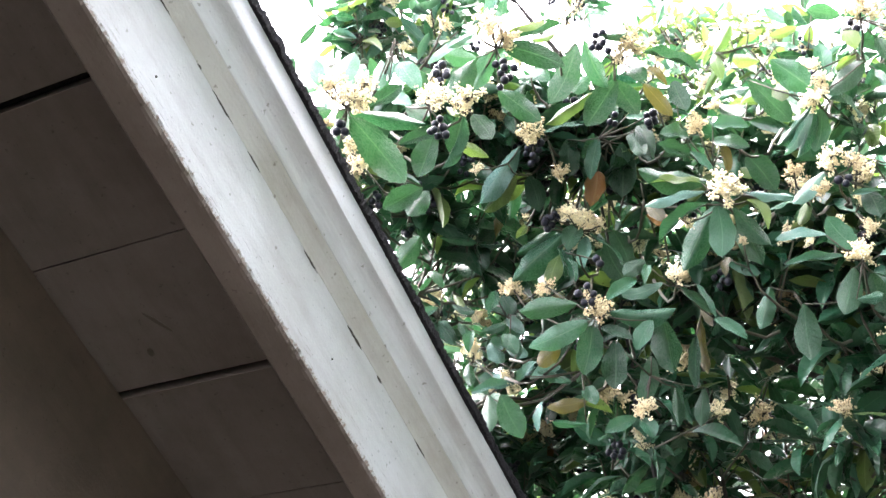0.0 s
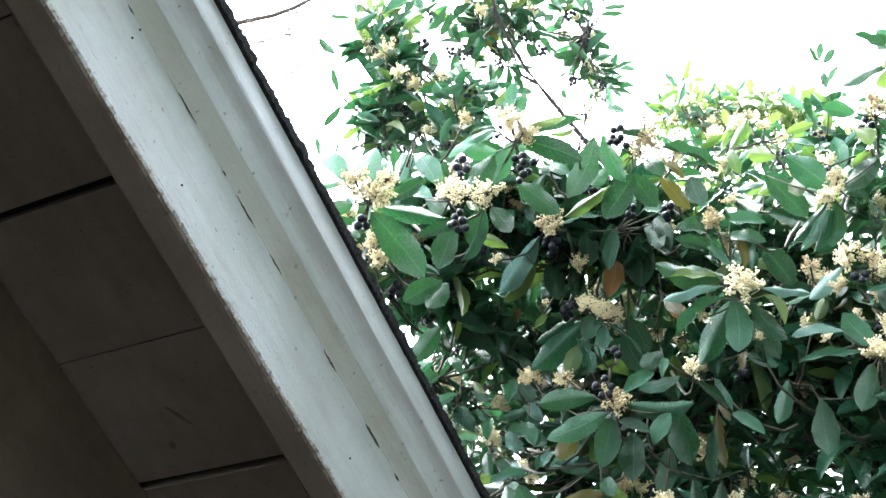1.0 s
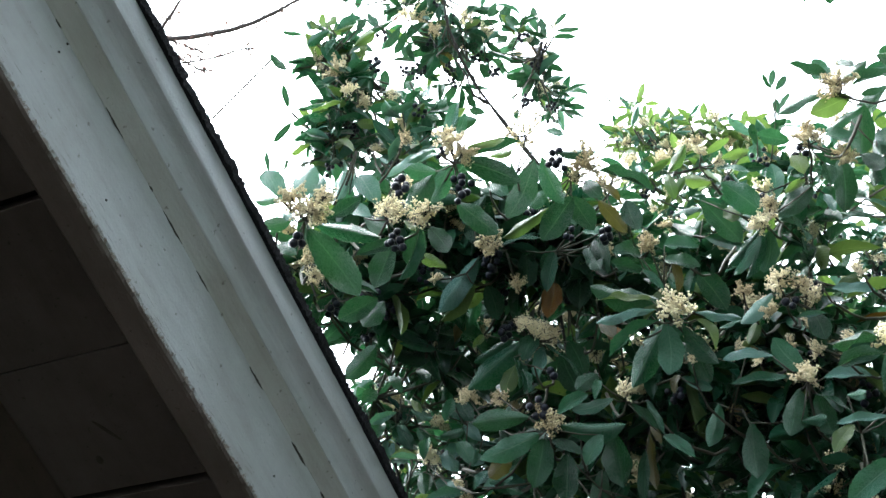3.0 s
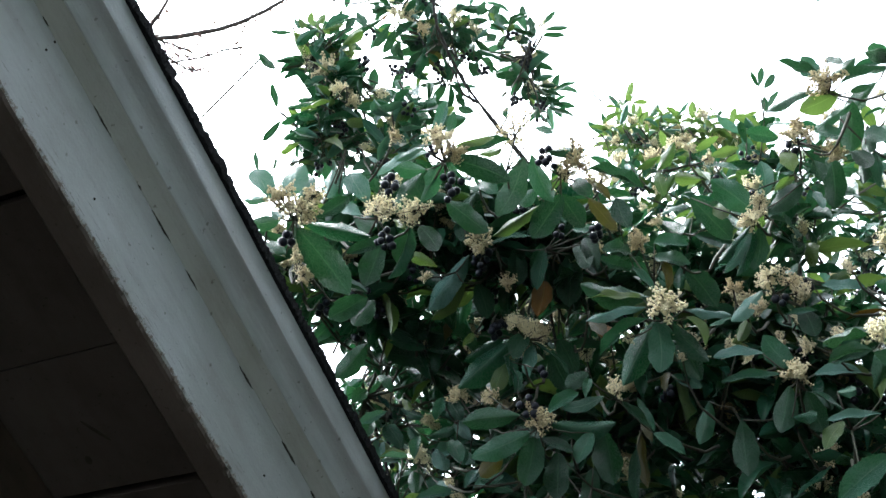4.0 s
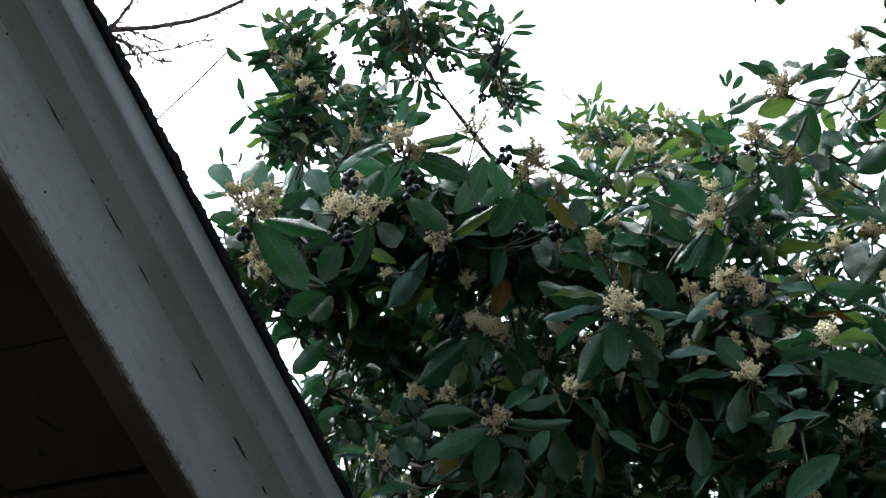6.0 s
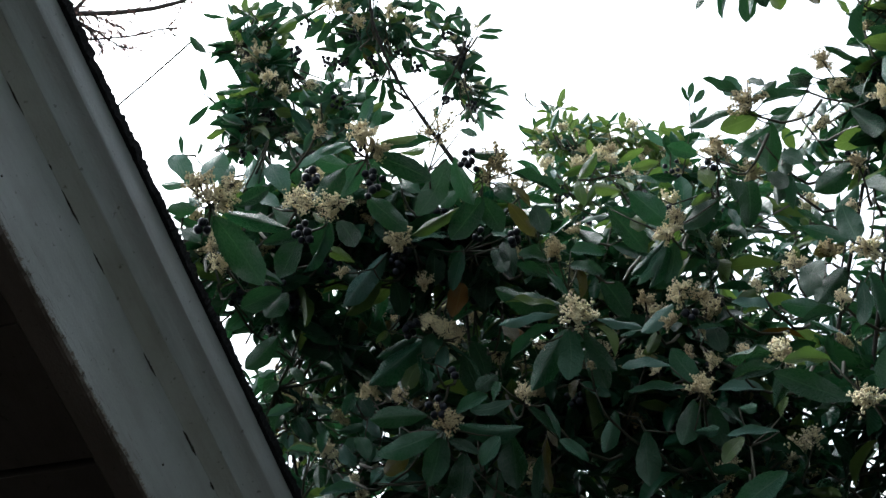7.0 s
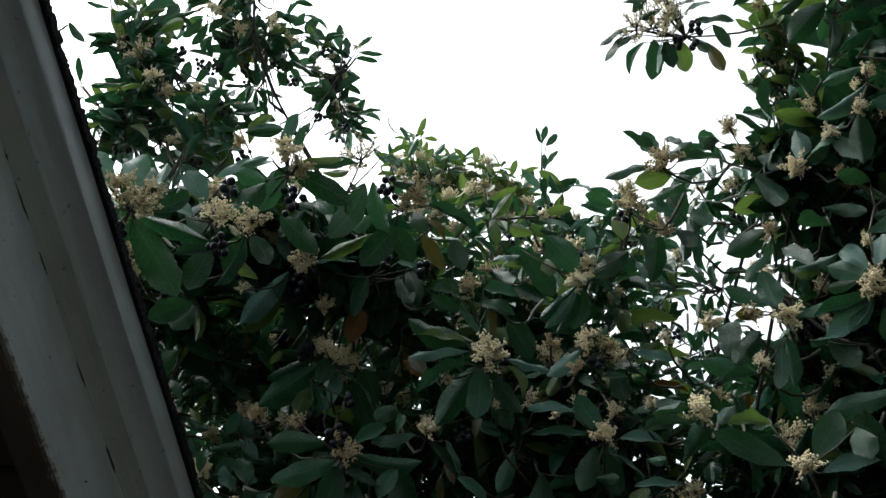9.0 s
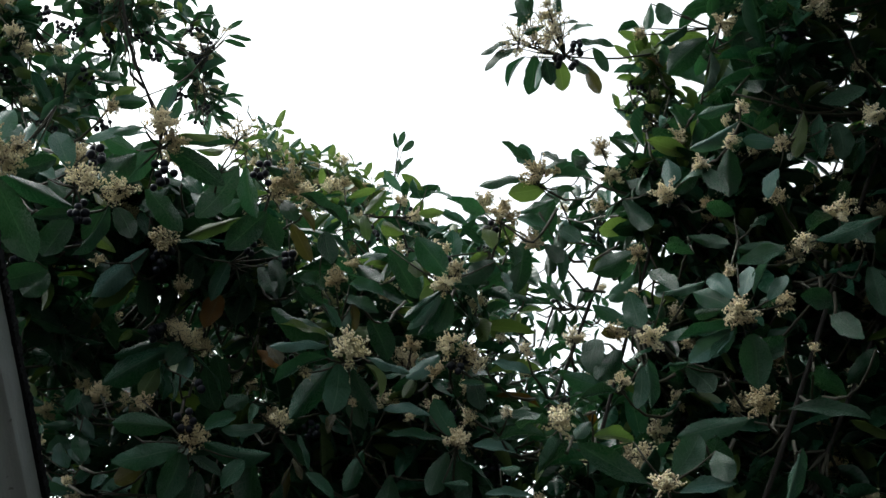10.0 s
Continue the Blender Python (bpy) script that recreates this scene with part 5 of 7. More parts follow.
s.leaf((0.859, 1.139, 2.877), (0.878, 1.176, 2.817), 0.037, 21)
s.end(nearest(nodes, s.at))
s = Spray(tree, (0.897, 1.053, 2.657))
s.head((0.881, 1.044, 2.644), 0.019)
s.leaf((0.961, 0.977, 2.672), (0.895, 1.036, 2.649), 0.025, 84, "p")
s.end(nearest(nodes, s.at))
s = Spray(tree, (0.913, 1.113, 2.790))
s.head((0.902, 1.103, 2.773), 0.017)
s.leaf((0.899, 1.088, 2.816), (0.882, 1.100, 2.761), 0.021, -73, "w")
s.end(nearest(nodes, s.at))
s = Spray(tree, (1.028, 1.005, 2.901))
s.head((1.016, 0.994, 2.892), 0.021)
s.leaf((0.961, 1.043, 2.936), (1.000, 0.985, 2.932), 0.031, -78)
s.leaf((1.017, 1.027, 2.882), (1.020, 1.061, 2.837), 0.015, 73, "p")
s.end(nearest(nodes, s.at))
s = Spray(tree, (0.927, 1.093, 2.873))
s.head((0.912, 1.083, 2.864), 0.017)
s.leaf((0.927, 1.044, 2.906), (0.933, 1.089, 2.846), 0.024, 58, "y")
s.leaf((0.949, 1.036, 2.902), (0.963, 1.066, 2.851), 0.022, 35, "p")
s.leaf((0.968, 1.026, 2.886), (0.991, 1.049, 2.839), 0.033, 14)
s.end(nearest(nodes, s.at))
s = Spray(tree, (0.834, 1.178, 2.862))
s.head((0.824, 1.165, 2.854), 0.016)
s.leaf((0.834, 1.173, 2.853), (0.847, 1.139, 2.789), 0.025, -92)
s.leaf((0.826, 1.176, 2.852), (0.843, 1.250, 2.867), 0.023, 20)
s.end(nearest(nodes, s.at))
s = Spray(tree, (0.966, 1.055, 2.732))
s.head((0.956, 1.044, 2.726), 0.024)
s.leaf((0.980, 1.059, 2.735), (0.985, 1.018, 2.665), 0.024, 79)
s.leaf((0.950, 1.050, 2.718), (0.883, 1.037, 2.661), 0.027, 47)
s.leaf((0.967, 1.052, 2.746), (0.935, 0.998, 2.741), 0.019, -23)
s.end(nearest(nodes, s.at))
s = Spray(tree, (0.845, 1.119, 3.111))
s.head((0.760, 1.195, 3.126), 0.015)
s.leaf((0.750, 1.181, 3.124), (0.708, 1.187, 3.101), 0.018, -88)
s.leaf((0.751, 1.149, 3.152), (0.748, 1.163, 3.102), 0.018, 56, "p")
s.leaf((0.762, 1.143, 3.152), (0.775, 1.143, 3.107), 0.027, -54)
s.leaf((0.808, 1.136, 3.117), (0.770, 1.169, 3.086), 0.021, 88)
s.end((0.936, 1.138, 3.121), 1.0)
s = Spray(tree, (-0.072, 1.381, 2.765))
s.leaf((-0.100, 1.424, 2.706), (-0.094, 1.427, 2.764), 0.024, 47, "w")
s.leaf((-0.081, 1.423, 2.715), (-0.084, 1.429, 2.766), 0.012, -4, "w")
s.end(nearest(nodes, s.at))
s = Spray(tree, (-0.171, 1.381, 2.619))
s.end(nearest(nodes, s.at))
s = Spray(tree, (-0.102, 1.501, 2.578))
s.end(nearest(nodes, s.at))
s = Spray(tree, (-0.058, 1.430, 2.627))
s.end(nearest(nodes, s.at))
s = Spray(tree, (-0.018, 1.416, 2.725))
s.fruit((-0.004, 1.401, 2.719), 0.013)
s.end(nearest(nodes, s.at))
s = Spray(tree, (0.031, 1.511, 2.671))
s.leaf((0.031, 1.514, 2.673), (0.067, 1.564, 2.688), 0.020, -52, "y")
s.end(nearest(nodes, s.at))
s = Spray(tree, (0.126, 1.476, 2.786))
s.leaf((0.128, 1.480, 2.790), (0.155, 1.466, 2.760), 0.025, 83, "p")
s.end(nearest(nodes, s.at))
s = Spray(tree, (0.107, 1.582, 2.780))
s.leaf((0.084, 1.549, 2.775), (0.132, 1.585, 2.786), 0.017, 66, "p")
s.leaf((0.094, 1.550, 2.763), (0.125, 1.569, 2.837), 0.027, -99)
s.leaf((0.113, 1.592, 2.750), (0.094, 1.615, 2.808), 0.022, -62)
s.leaf((0.135, 1.582, 2.793), (0.140, 1.553, 2.735), 0.019, 4)
s.end(nearest(nodes, s.at))
s = Spray(tree, (0.257, 1.612, 2.755))
s.leaf((0.221, 1.647, 2.748), (0.231, 1.589, 2.756), 0.018, 162, "p")
s.leaf((0.205, 1.614, 2.761), (0.190, 1.698, 2.758), 0.032, 19)
s.leaf((0.269, 1.624, 2.737), (0.298, 1.709, 2.736), 0.034, -17)
s.leaf((0.282, 1.571, 2.745), (0.299, 1.533, 2.677), 0.027, 55)
s.leaf((0.299, 1.564, 2.752), (0.314, 1.551, 2.677), 0.027, 68)
s.end(nearest(nodes, s.at))
s = Spray(tree, (0.331, 1.521, 2.680))
s.leaf((0.318, 1.517, 2.696), (0.353, 1.457, 2.675), 0.023, -42)
s.leaf((0.318, 1.529, 2.673), (0.391, 1.579, 2.723), 0.029, -26)
s.leaf((0.356, 1.520, 2.676), (0.396, 1.570, 2.683), 0.020, 93, "p")
s.end(nearest(nodes, s.at))
s = Spray(tree, (0.305, 1.609, 2.645))
s.leaf((0.300, 1.599, 2.668), (0.330, 1.546, 2.652), 0.020, -10)
s.leaf((0.310, 1.623, 2.627), (0.334, 1.573, 2.580), 0.021, -97, "o")
s.end(nearest(nodes, s.at))
s = Spray(tree, (0.194, 1.725, 2.720))
s.leaf((0.194, 1.726, 2.720), (0.177, 1.759, 2.783), 0.021, -25, "y")
s.end(nearest(nodes, s.at))
s = Spray(tree, (0.437, 1.410, 2.782))
s.head((0.435, 1.386, 2.790), 0.015)
s.head((0.459, 1.388, 2.777), 0.013)
s.leaf((0.390, 1.421, 2.777), (0.419, 1.410, 2.827), 0.018, -74, "y")
s.leaf((0.392, 1.425, 2.779), (0.399, 1.423, 2.731), 0.018, 81, "y")
s.leaf((0.456, 1.416, 2.761), (0.411, 1.398, 2.749), 0.021, 69, "y")
s.leaf((0.458, 1.404, 2.779), (0.502, 1.377, 2.749), 0.017, 59, "p")
s.end(nearest(nodes, s.at))
s = Spray(tree, (0.517, 1.438, 2.699))
s.fruit((0.526, 1.401, 2.722), 0.008)
s.leaf((0.480, 1.429, 2.728), (0.479, 1.419, 2.689), 0.024, 0, "y")
s.leaf((0.589, 1.377, 2.729), (0.548, 1.415, 2.704), 0.032, 67)
s.end(nearest(nodes, s.at))
s = Spray(tree, (0.394, 1.458, 2.714))
s.leaf((0.392, 1.439, 2.708), (0.445, 1.455, 2.743), 0.019, 48, "p")
s.leaf((0.394, 1.450, 2.706), (0.417, 1.405, 2.653), 0.028, -96)
s.head((0.388, 1.447, 2.698), 0.014)
s.end(nearest(nodes, s.at))
s = Spray(tree, (0.588, 1.396, 2.760))
s.fruit((0.576, 1.369, 2.782), 0.009)
s.leaf((0.599, 1.409, 2.743), (0.554, 1.440, 2.718), 0.032, 66)
s.leaf((0.592, 1.402, 2.764), (0.556, 1.402, 2.732), 0.014, 85, "y")
s.leaf((0.615, 1.404, 2.736), (0.620, 1.390, 2.694), 0.016, 24, "w")
s.leaf((0.467, 1.407, 2.796), (0.513, 1.402, 2.813), 0.016, -71, "y")
s.end(nearest(nodes, s.at))
s = Spray(tree, (0.682, 1.359, 2.773))
s.leaf((0.679, 1.337, 2.796), (0.701, 1.317, 2.764), 0.026, -89, "p")
s.leaf((0.693, 1.352, 2.771), (0.695, 1.361, 2.712), 0.018, 29, "p")
s.leaf((0.638, 1.379, 2.787), (0.647, 1.423, 2.717), 0.033, 14)
s.leaf((0.678, 1.366, 2.778), (0.677, 1.371, 2.727), 0.020, 56)
s.leaf((0.684, 1.337, 2.808), (0.680, 1.343, 2.759), 0.022, 70)
s.end(nearest(nodes, s.at))
s = Spray(tree, (0.758, 1.393, 2.978))
s.leaf((0.763, 1.378, 2.992), (0.699, 1.326, 2.945), 0.025, 30)
s.leaf((0.765, 1.393, 2.981), (0.702, 1.383, 2.966), 0.017, -88, "p")
s.leaf((0.739, 1.392, 2.945), (0.683, 1.381, 2.866), 0.028, 72)
s.end(nearest(nodes, s.at))
s = Spray(tree, (0.051, 2.328, 2.977))
s.head((0.086, 2.270, 2.890), 0.014)
s.leaf((0.083, 1.799, 2.693), (0.098, 1.803, 2.741), 0.020, 75, "b")
s.leaf((0.049, 1.806, 2.680), (0.105, 1.782, 2.666), 0.008, -80, "p")
s.leaf((0.089, 1.873, 2.765), (0.055, 1.872, 2.719), 0.031, 85)
s.end(nearest(nodes, s.at))
s = Spray(tree, (-0.031, 2.092, 2.713))
s.head((-0.047, 2.041, 2.651), 0.019)
s.fruit((-0.009, 2.080, 2.696), 0.012)
s.leaf((0.016, 1.946, 2.560), (-0.013, 1.954, 2.607), 0.029, -77, "p")
s.leaf((0.048, 1.946, 2.562), (0.022, 1.956, 2.607), 0.017, -64, "p")
s.leaf((0.008, 1.915, 2.623), (0.050, 1.899, 2.599), 0.016, -88, "p")
s.end(nearest(nodes, s.at))
s = Spray(tree, (0.016, 1.954, 2.564))
s.leaf((0.011, 1.952, 2.561), (-0.017, 1.958, 2.611), 0.031, -77, "p")
s.end(nearest(nodes, s.at))
s = Spray(tree, (0.102, 1.885, 2.585))
s.leaf((0.082, 1.777, 2.575), (0.072, 1.769, 2.527), 0.022, -35, "p")
s.leaf((0.012, 1.872, 2.619), (0.031, 1.856, 2.586), 0.014, 58, "y")
s.leaf((0.096, 1.864, 2.613), (0.116, 1.852, 2.571), 0.028, 62, "p")
s.leaf((0.129, 1.894, 2.576), (0.107, 1.882, 2.535), 0.026, -63, "p")
s.end(nearest(nodes, s.at))
s = Spray(tree, (0.110, 1.789, 2.434))
s.leaf((0.112, 1.789, 2.414), (0.044, 1.783, 2.396), 0.018, -89, "w")
s.leaf((0.103, 1.789, 2.418), (0.081, 1.812, 2.443), 0.024, -60, "w")
s.leaf((0.040, 1.778, 2.443), (0.045, 1.767, 2.400), 0.018, 21)
s.end(nearest(nodes, s.at))
s = Spray(tree, (0.193, 1.660, 2.423))
s.leaf((0.192, 1.647, 2.417), (0.144, 1.728, 2.423), 0.027, 23)
s.end(nearest(nodes, s.at))
s = Spray(tree, (0.273, 1.617, 2.430))
s.leaf((0.320, 1.611, 2.443), (0.335, 1.638, 2.366), 0.045, -37)
s.end(nearest(nodes, s.at))
s = Spray(tree, (0.307, 1.672, 2.377))
s.leaf((0.308, 1.658, 2.403), (0.293, 1.682, 2.339), 0.030, 48)
s.leaf((0.257, 1.659, 2.427), (0.256, 1.684, 2.360), 0.040, 28)
s.leaf((0.343, 1.673, 2.361), (0.346, 1.690, 2.305), 0.019, 13)
s.leaf((0.382, 1.662, 2.356), (0.375, 1.681, 2.302), 0.023, 44)
s.head((0.296, 1.675, 2.324), 0.022)
s.leaf((0.288, 1.700, 2.323), (0.238, 1.692, 2.295), 0.023, -82, "p")
s.leaf((0.295, 1.696, 2.321), (0.306, 1.678, 2.282), 0.026, 35, "p")
s.end(nearest(nodes, s.at))
s = Spray(tree, (0.373, 1.565, 2.452))
s.leaf((0.369, 1.565, 2.436), (0.378, 1.551, 2.396), 0.012, 45, "b")
s.leaf((0.362, 1.587, 2.402), (0.360, 1.613, 2.331), 0.019, 33)
s.leaf((0.369, 1.583, 2.427), (0.378, 1.608, 2.351), 0.018, -26, "b")
s.end(nearest(nodes, s.at))
s = Spray(tree, (0.294, 1.585, 2.529))
s.leaf((0.295, 1.581, 2.521), (0.263, 1.573, 2.489), 0.027, -78)
s.end(nearest(nodes, s.at))
s = Spray(tree, (0.195, 1.619, 2.504))
s.leaf((0.195, 1.614, 2.501), (0.187, 1.635, 2.553), 0.016, 25, "p")
s.end(nearest(nodes, s.at))
s = Spray(tree, (0.594, 1.431, 2.600))
s.leaf((0.611, 1.430, 2.588), (0.664, 1.407, 2.574), 0.020, 81, "w")
s.leaf((0.621, 1.431, 2.594), (0.662, 1.433, 2.617), 0.018, -89, "y")
s.end(nearest(nodes, s.at))
s = Spray(tree, (0.421, 1.466, 2.640))
s.leaf((0.440, 1.493, 2.648), (0.481, 1.511, 2.597), 0.038, -54)
s.leaf((0.384, 1.466, 2.651), (0.431, 1.438, 2.623), 0.021, 86)
s.end(nearest(nodes, s.at))
s = Spray(tree, (0.501, 1.481, 2.587))
s.head((0.493, 1.457, 2.595), 0.017)
s.leaf((0.499, 1.493, 2.570), (0.460, 1.485, 2.548), 0.018, -34, "p")
s.leaf((0.526, 1.512, 2.585), (0.506, 1.510, 2.539), 0.018, -70, "y")
s.end(nearest(nodes, s.at))
s = Spray(tree, (0.572, 1.464, 2.532))
s.head((0.582, 1.448, 2.498), 0.016)
s.head((0.573, 1.437, 2.539), 0.013)
s.end(nearest(nodes, s.at))
s = Spray(tree, (0.601, 1.387, 2.444))
s.head((0.597, 1.354, 2.463), 0.012)
s.leaf((0.591, 1.391, 2.441), (0.646, 1.365, 2.454), 0.024, -86)
s.leaf((0.581, 1.382, 2.460), (0.642, 1.343, 2.467), 0.018, 71)
s.end(nearest(nodes, s.at))
s = Spray(tree, (0.425, 1.502, 2.464))
s.head((0.411, 1.461, 2.482), 0.009)
s.leaf((0.400, 1.504, 2.481), (0.390, 1.492, 2.444), 0.013, -17, "b")
s.end(nearest(nodes, s.at))
s = Spray(tree, (0.497, 1.549, 2.453))
s.leaf((0.465, 1.550, 2.463), (0.450, 1.573, 2.405), 0.026, 60, "p")
s.end(nearest(nodes, s.at))
s = Spray(tree, (0.571, 1.519, 2.426))
s.leaf((0.504, 1.535, 2.428), (0.511, 1.562, 2.353), 0.039, 19)
s.end(nearest(nodes, s.at))
s = Spray(tree, (0.519, 1.509, 2.509))
s.head((0.514, 1.493, 2.500), 0.011)
s.end(nearest(nodes, s.at))
s = Spray(tree, (0.634, 1.246, 2.533))
s.head((0.628, 1.231, 2.522), 0.018)
s.end(nearest(nodes, s.at))
s = Spray(tree, (-0.013, 1.961, 2.836))
s.head((-0.002, 1.895, 2.814), 0.017)
s.fruit((-0.023, 1.992, 2.835), 0.016)
s.end(nearest(nodes, s.at))
s = Spray(tree, (-0.004, 1.396, 2.805))
s.head((-0.003, 1.382, 2.793), 0.014)
s.end(nearest(nodes, s.at))
s = Spray(tree, (-0.059, 1.700, 2.678))
s.fruit((-0.065, 1.766, 2.679), 0.009)
s.fruit((-0.053, 1.610, 2.660), 0.015)
s.end(nearest(nodes, s.at))
s = Spray(tree, (0.315, 1.459, 2.800))
s.head((0.313, 1.445, 2.789), 0.014)
s.end(nearest(nodes, s.at))
s = Spray(tree, (0.651, 1.367, 2.858))
s.leaf((0.675, 1.350, 2.866), (0.677, 1.394, 2.804), 0.038, 20)
s.end(nearest(nodes, s.at))
s = Spray(tree, (0.794, 1.329, 2.890))
s.leaf((0.789, 1.326, 2.891), (0.819, 1.296, 2.821), 0.031, -75)
s.leaf((0.807, 1.275, 2.870), (0.800, 1.325, 2.929), 0.027, 91)
s.head((0.756, 1.342, 2.867), 0.015)
s.end(nearest(nodes, s.at))
s = Spray(tree, (0.726, 1.176, 2.612))
s.leaf((0.719, 1.173, 2.626), (0.725, 1.122, 2.567), 0.025, 47)
s.leaf((0.758, 1.164, 2.615), (0.757, 1.219, 2.628), 0.018, -129, "p")
s.head((0.692, 1.178, 2.583), 0.011)
s.end(nearest(nodes, s.at))
s = Spray(tree, (0.666, 1.202, 2.509))
s.leaf((0.656, 1.212, 2.520), (0.623, 1.191, 2.447), 0.030, -40)
s.leaf((0.681, 1.197, 2.502), (0.630, 1.180, 2.435), 0.030, -67)
s.end(nearest(nodes, s.at))
s = Spray(tree, (0.829, 1.218, 2.739))
s.leaf((0.821, 1.214, 2.750), (0.859, 1.166, 2.717), 0.020, -60)
s.leaf((0.811, 1.187, 2.696), (0.737, 1.153, 2.667), 0.024, 49)
s.end(nearest(nodes, s.at))
s = Spray(tree, (0.846, 1.134, 2.697))
s.leaf((0.840, 1.136, 2.681), (0.887, 1.086, 2.660), 0.022, -54)
s.leaf((0.873, 1.132, 2.729), (0.922, 1.156, 2.788), 0.021, 12)
s.leaf((0.868, 1.158, 2.768), (0.792, 1.126, 2.738), 0.025, 47)
s.head((0.798, 1.105, 2.610), 0.012)
s.end(nearest(nodes, s.at))
s = Spray(tree, (0.875, 1.055, 2.584))
s.leaf((0.910, 1.043, 2.563), (0.861, 1.048, 2.556), 0.029, 65)
s.end(nearest(nodes, s.at))
s = Spray(tree, (0.657, 1.238, 2.398))
s.leaf((0.655, 1.240, 2.411), (0.629, 1.238, 2.378), 0.020, -58, "p")
s.end(nearest(nodes, s.at))
s = Spray(tree, (0.701, 1.071, 2.310))
s.leaf((0.706, 1.078, 2.314), (0.786, 1.128, 2.325), 0.033, -40)
s.end(nearest(nodes, s.at))
s = Spray(tree, (0.953, 1.122, 2.906))
s.leaf((0.968, 1.098, 2.904), (0.927, 1.086, 2.843), 0.023, -36)
s.leaf((0.972, 1.073, 2.919), (0.957, 1.055, 2.832), 0.027, -8)
s.leaf((0.947, 1.137, 2.913), (0.965, 1.188, 2.930), 0.014, -109, "p")
s.leaf((0.947, 1.134, 2.867), (0.971, 1.185, 2.876), 0.019, -153, "w")
s.head((0.900, 1.136, 2.890), 0.014)
s.end(nearest(nodes, s.at))
s = Spray(tree, (1.024, 1.076, 2.870))
s.leaf((1.036, 1.075, 2.856), (0.996, 1.006, 2.846), 0.024, 35)
s.head((1.001, 1.068, 2.872), 0.014)
s.end(nearest(nodes, s.at))
s = Spray(tree, (0.926, 1.067, 2.556))
s.leaf((0.922, 1.063, 2.552), (0.926, 1.017, 2.492), 0.029, 80)
s.end(nearest(nodes, s.at))
s = Spray(tree, (0.843, 1.068, 2.496))
s.leaf((0.846, 1.072, 2.499), (0.778, 1.064, 2.441), 0.029, 92)
s.end(nearest(nodes, s.at))
s = Spray(tree, (0.904, 1.090, 2.492))
s.leaf((0.903, 1.092, 2.476), (0.997, 1.134, 2.489), 0.029, -40)
s.head((0.889, 1.070, 2.494), 0.010)
s.end(nearest(nodes, s.at))
s = Spray(tree, (0.787, 1.129, 2.462))
s.leaf((0.754, 1.151, 2.481), (0.717, 1.147, 2.464), 0.012, 87, "p")
s.leaf((0.750, 1.156, 2.476), (0.773, 1.134, 2.433), 0.031, -85)
s.end(nearest(nodes, s.at))
s = Spray(tree, (1.013, 1.066, 2.691))
s.leaf((1.028, 1.076, 2.678), (1.042, 1.080, 2.599), 0.031, -22)
s.head((0.994, 1.054, 2.701), 0.015)
s.end(nearest(nodes, s.at))
s = Spray(tree, (1.014, 1.085, 2.539))
s.leaf((1.019, 1.089, 2.542), (1.041, 1.173, 2.539), 0.031, 41)
s.end(nearest(nodes, s.at))
s = Spray(tree, (0.906, 1.098, 2.984))
s.leaf((0.893, 1.084, 2.967), (0.881, 1.123, 3.043), 0.033, 89)
s.end(nearest(nodes, s.at))
s = Spray(tree, (1.007, 1.030, 3.019))
s.leaf((0.971, 1.048, 3.018), (0.892, 1.007, 3.004), 0.034, 18)
s.leaf((1.003, 1.013, 3.002), (1.056, 1.001, 3.090), 0.034, -91)
s.head((1.021, 1.008, 3.005), 0.014)
s.end(nearest(nodes, s.at))
s = Spray(tree, (0.751, 1.151, 2.506))
s.head((0.741, 1.139, 2.496), 0.010)
s.end(nearest(nodes, s.at))
s = Spray(tree, (0.877, 1.227, 2.842))
s.head((0.867, 1.216, 2.830), 0.012)
s.end(nearest(nodes, s.at))
s = Spray(tree, (0.943, 1.062, 3.042))
s.head((0.933, 1.053, 3.029), 0.014)
s.end(nearest(nodes, s.at))
s = Spray(tree, (0.625, 1.355, 2.572))
s.head((0.618, 1.341, 2.562), 0.015)
s.end(nearest(nodes, s.at))
s = Spray(tree, (-0.040, 2.212, 2.902))
s.head((-0.053, 2.087, 2.875), 0.018)
s.head((-0.054, 2.163, 2.871), 0.012)
s.fruit((-0.016, 2.174, 2.927), 0.022)
s.leaf((0.020, 2.042, 2.799), (-0.047, 2.030, 2.800), 0.032, 81, "p")
s.head((0.029, 2.193, 2.899), 0.023)
s.leaf((0.190, 1.956, 2.742), (0.173, 1.950, 2.694), 0.027, -63, "y")
s.end(nearest(nodes, s.at))
s = Spray(tree, (0.085, 2.197, 2.908))
s.head((0.031, 2.259, 2.934), 0.022)
s.head((0.101, 2.158, 2.868), 0.019)
s.end(nearest(nodes, s.at))
s = Spray(tree, (0.206, 1.727, 2.665))
s.head((0.190, 1.707, 2.678), 0.017)
s.head((0.218, 1.714, 2.675), 0.021)
s.head((0.241, 1.715, 2.671), 0.016)
s.fruit((0.176, 1.707, 2.675), 0.008)
s.end(nearest(nodes, s.at))
s = Spray(tree, (0.111, 1.883, 2.603))
s.head((0.105, 1.918, 2.656), 0.017)
s.head((0.156, 1.777, 2.577), 0.014)
s.leaf((0.081, 1.957, 2.647), (0.115, 1.929, 2.612), 0.026, 91, "p")
s.leaf((0.104, 1.892, 2.587), (0.134, 1.873, 2.545), 0.021, 85, "w")
s.leaf((0.108, 1.855, 2.537), (0.121, 1.845, 2.485), 0.026, 65, "p")
s.end(nearest(nodes, s.at))
s = Spray(tree, (0.021, 2.052, 2.658))
s.head((-0.029, 2.060, 2.704), 0.017)
s.head((0.005, 2.079, 2.711), 0.011)
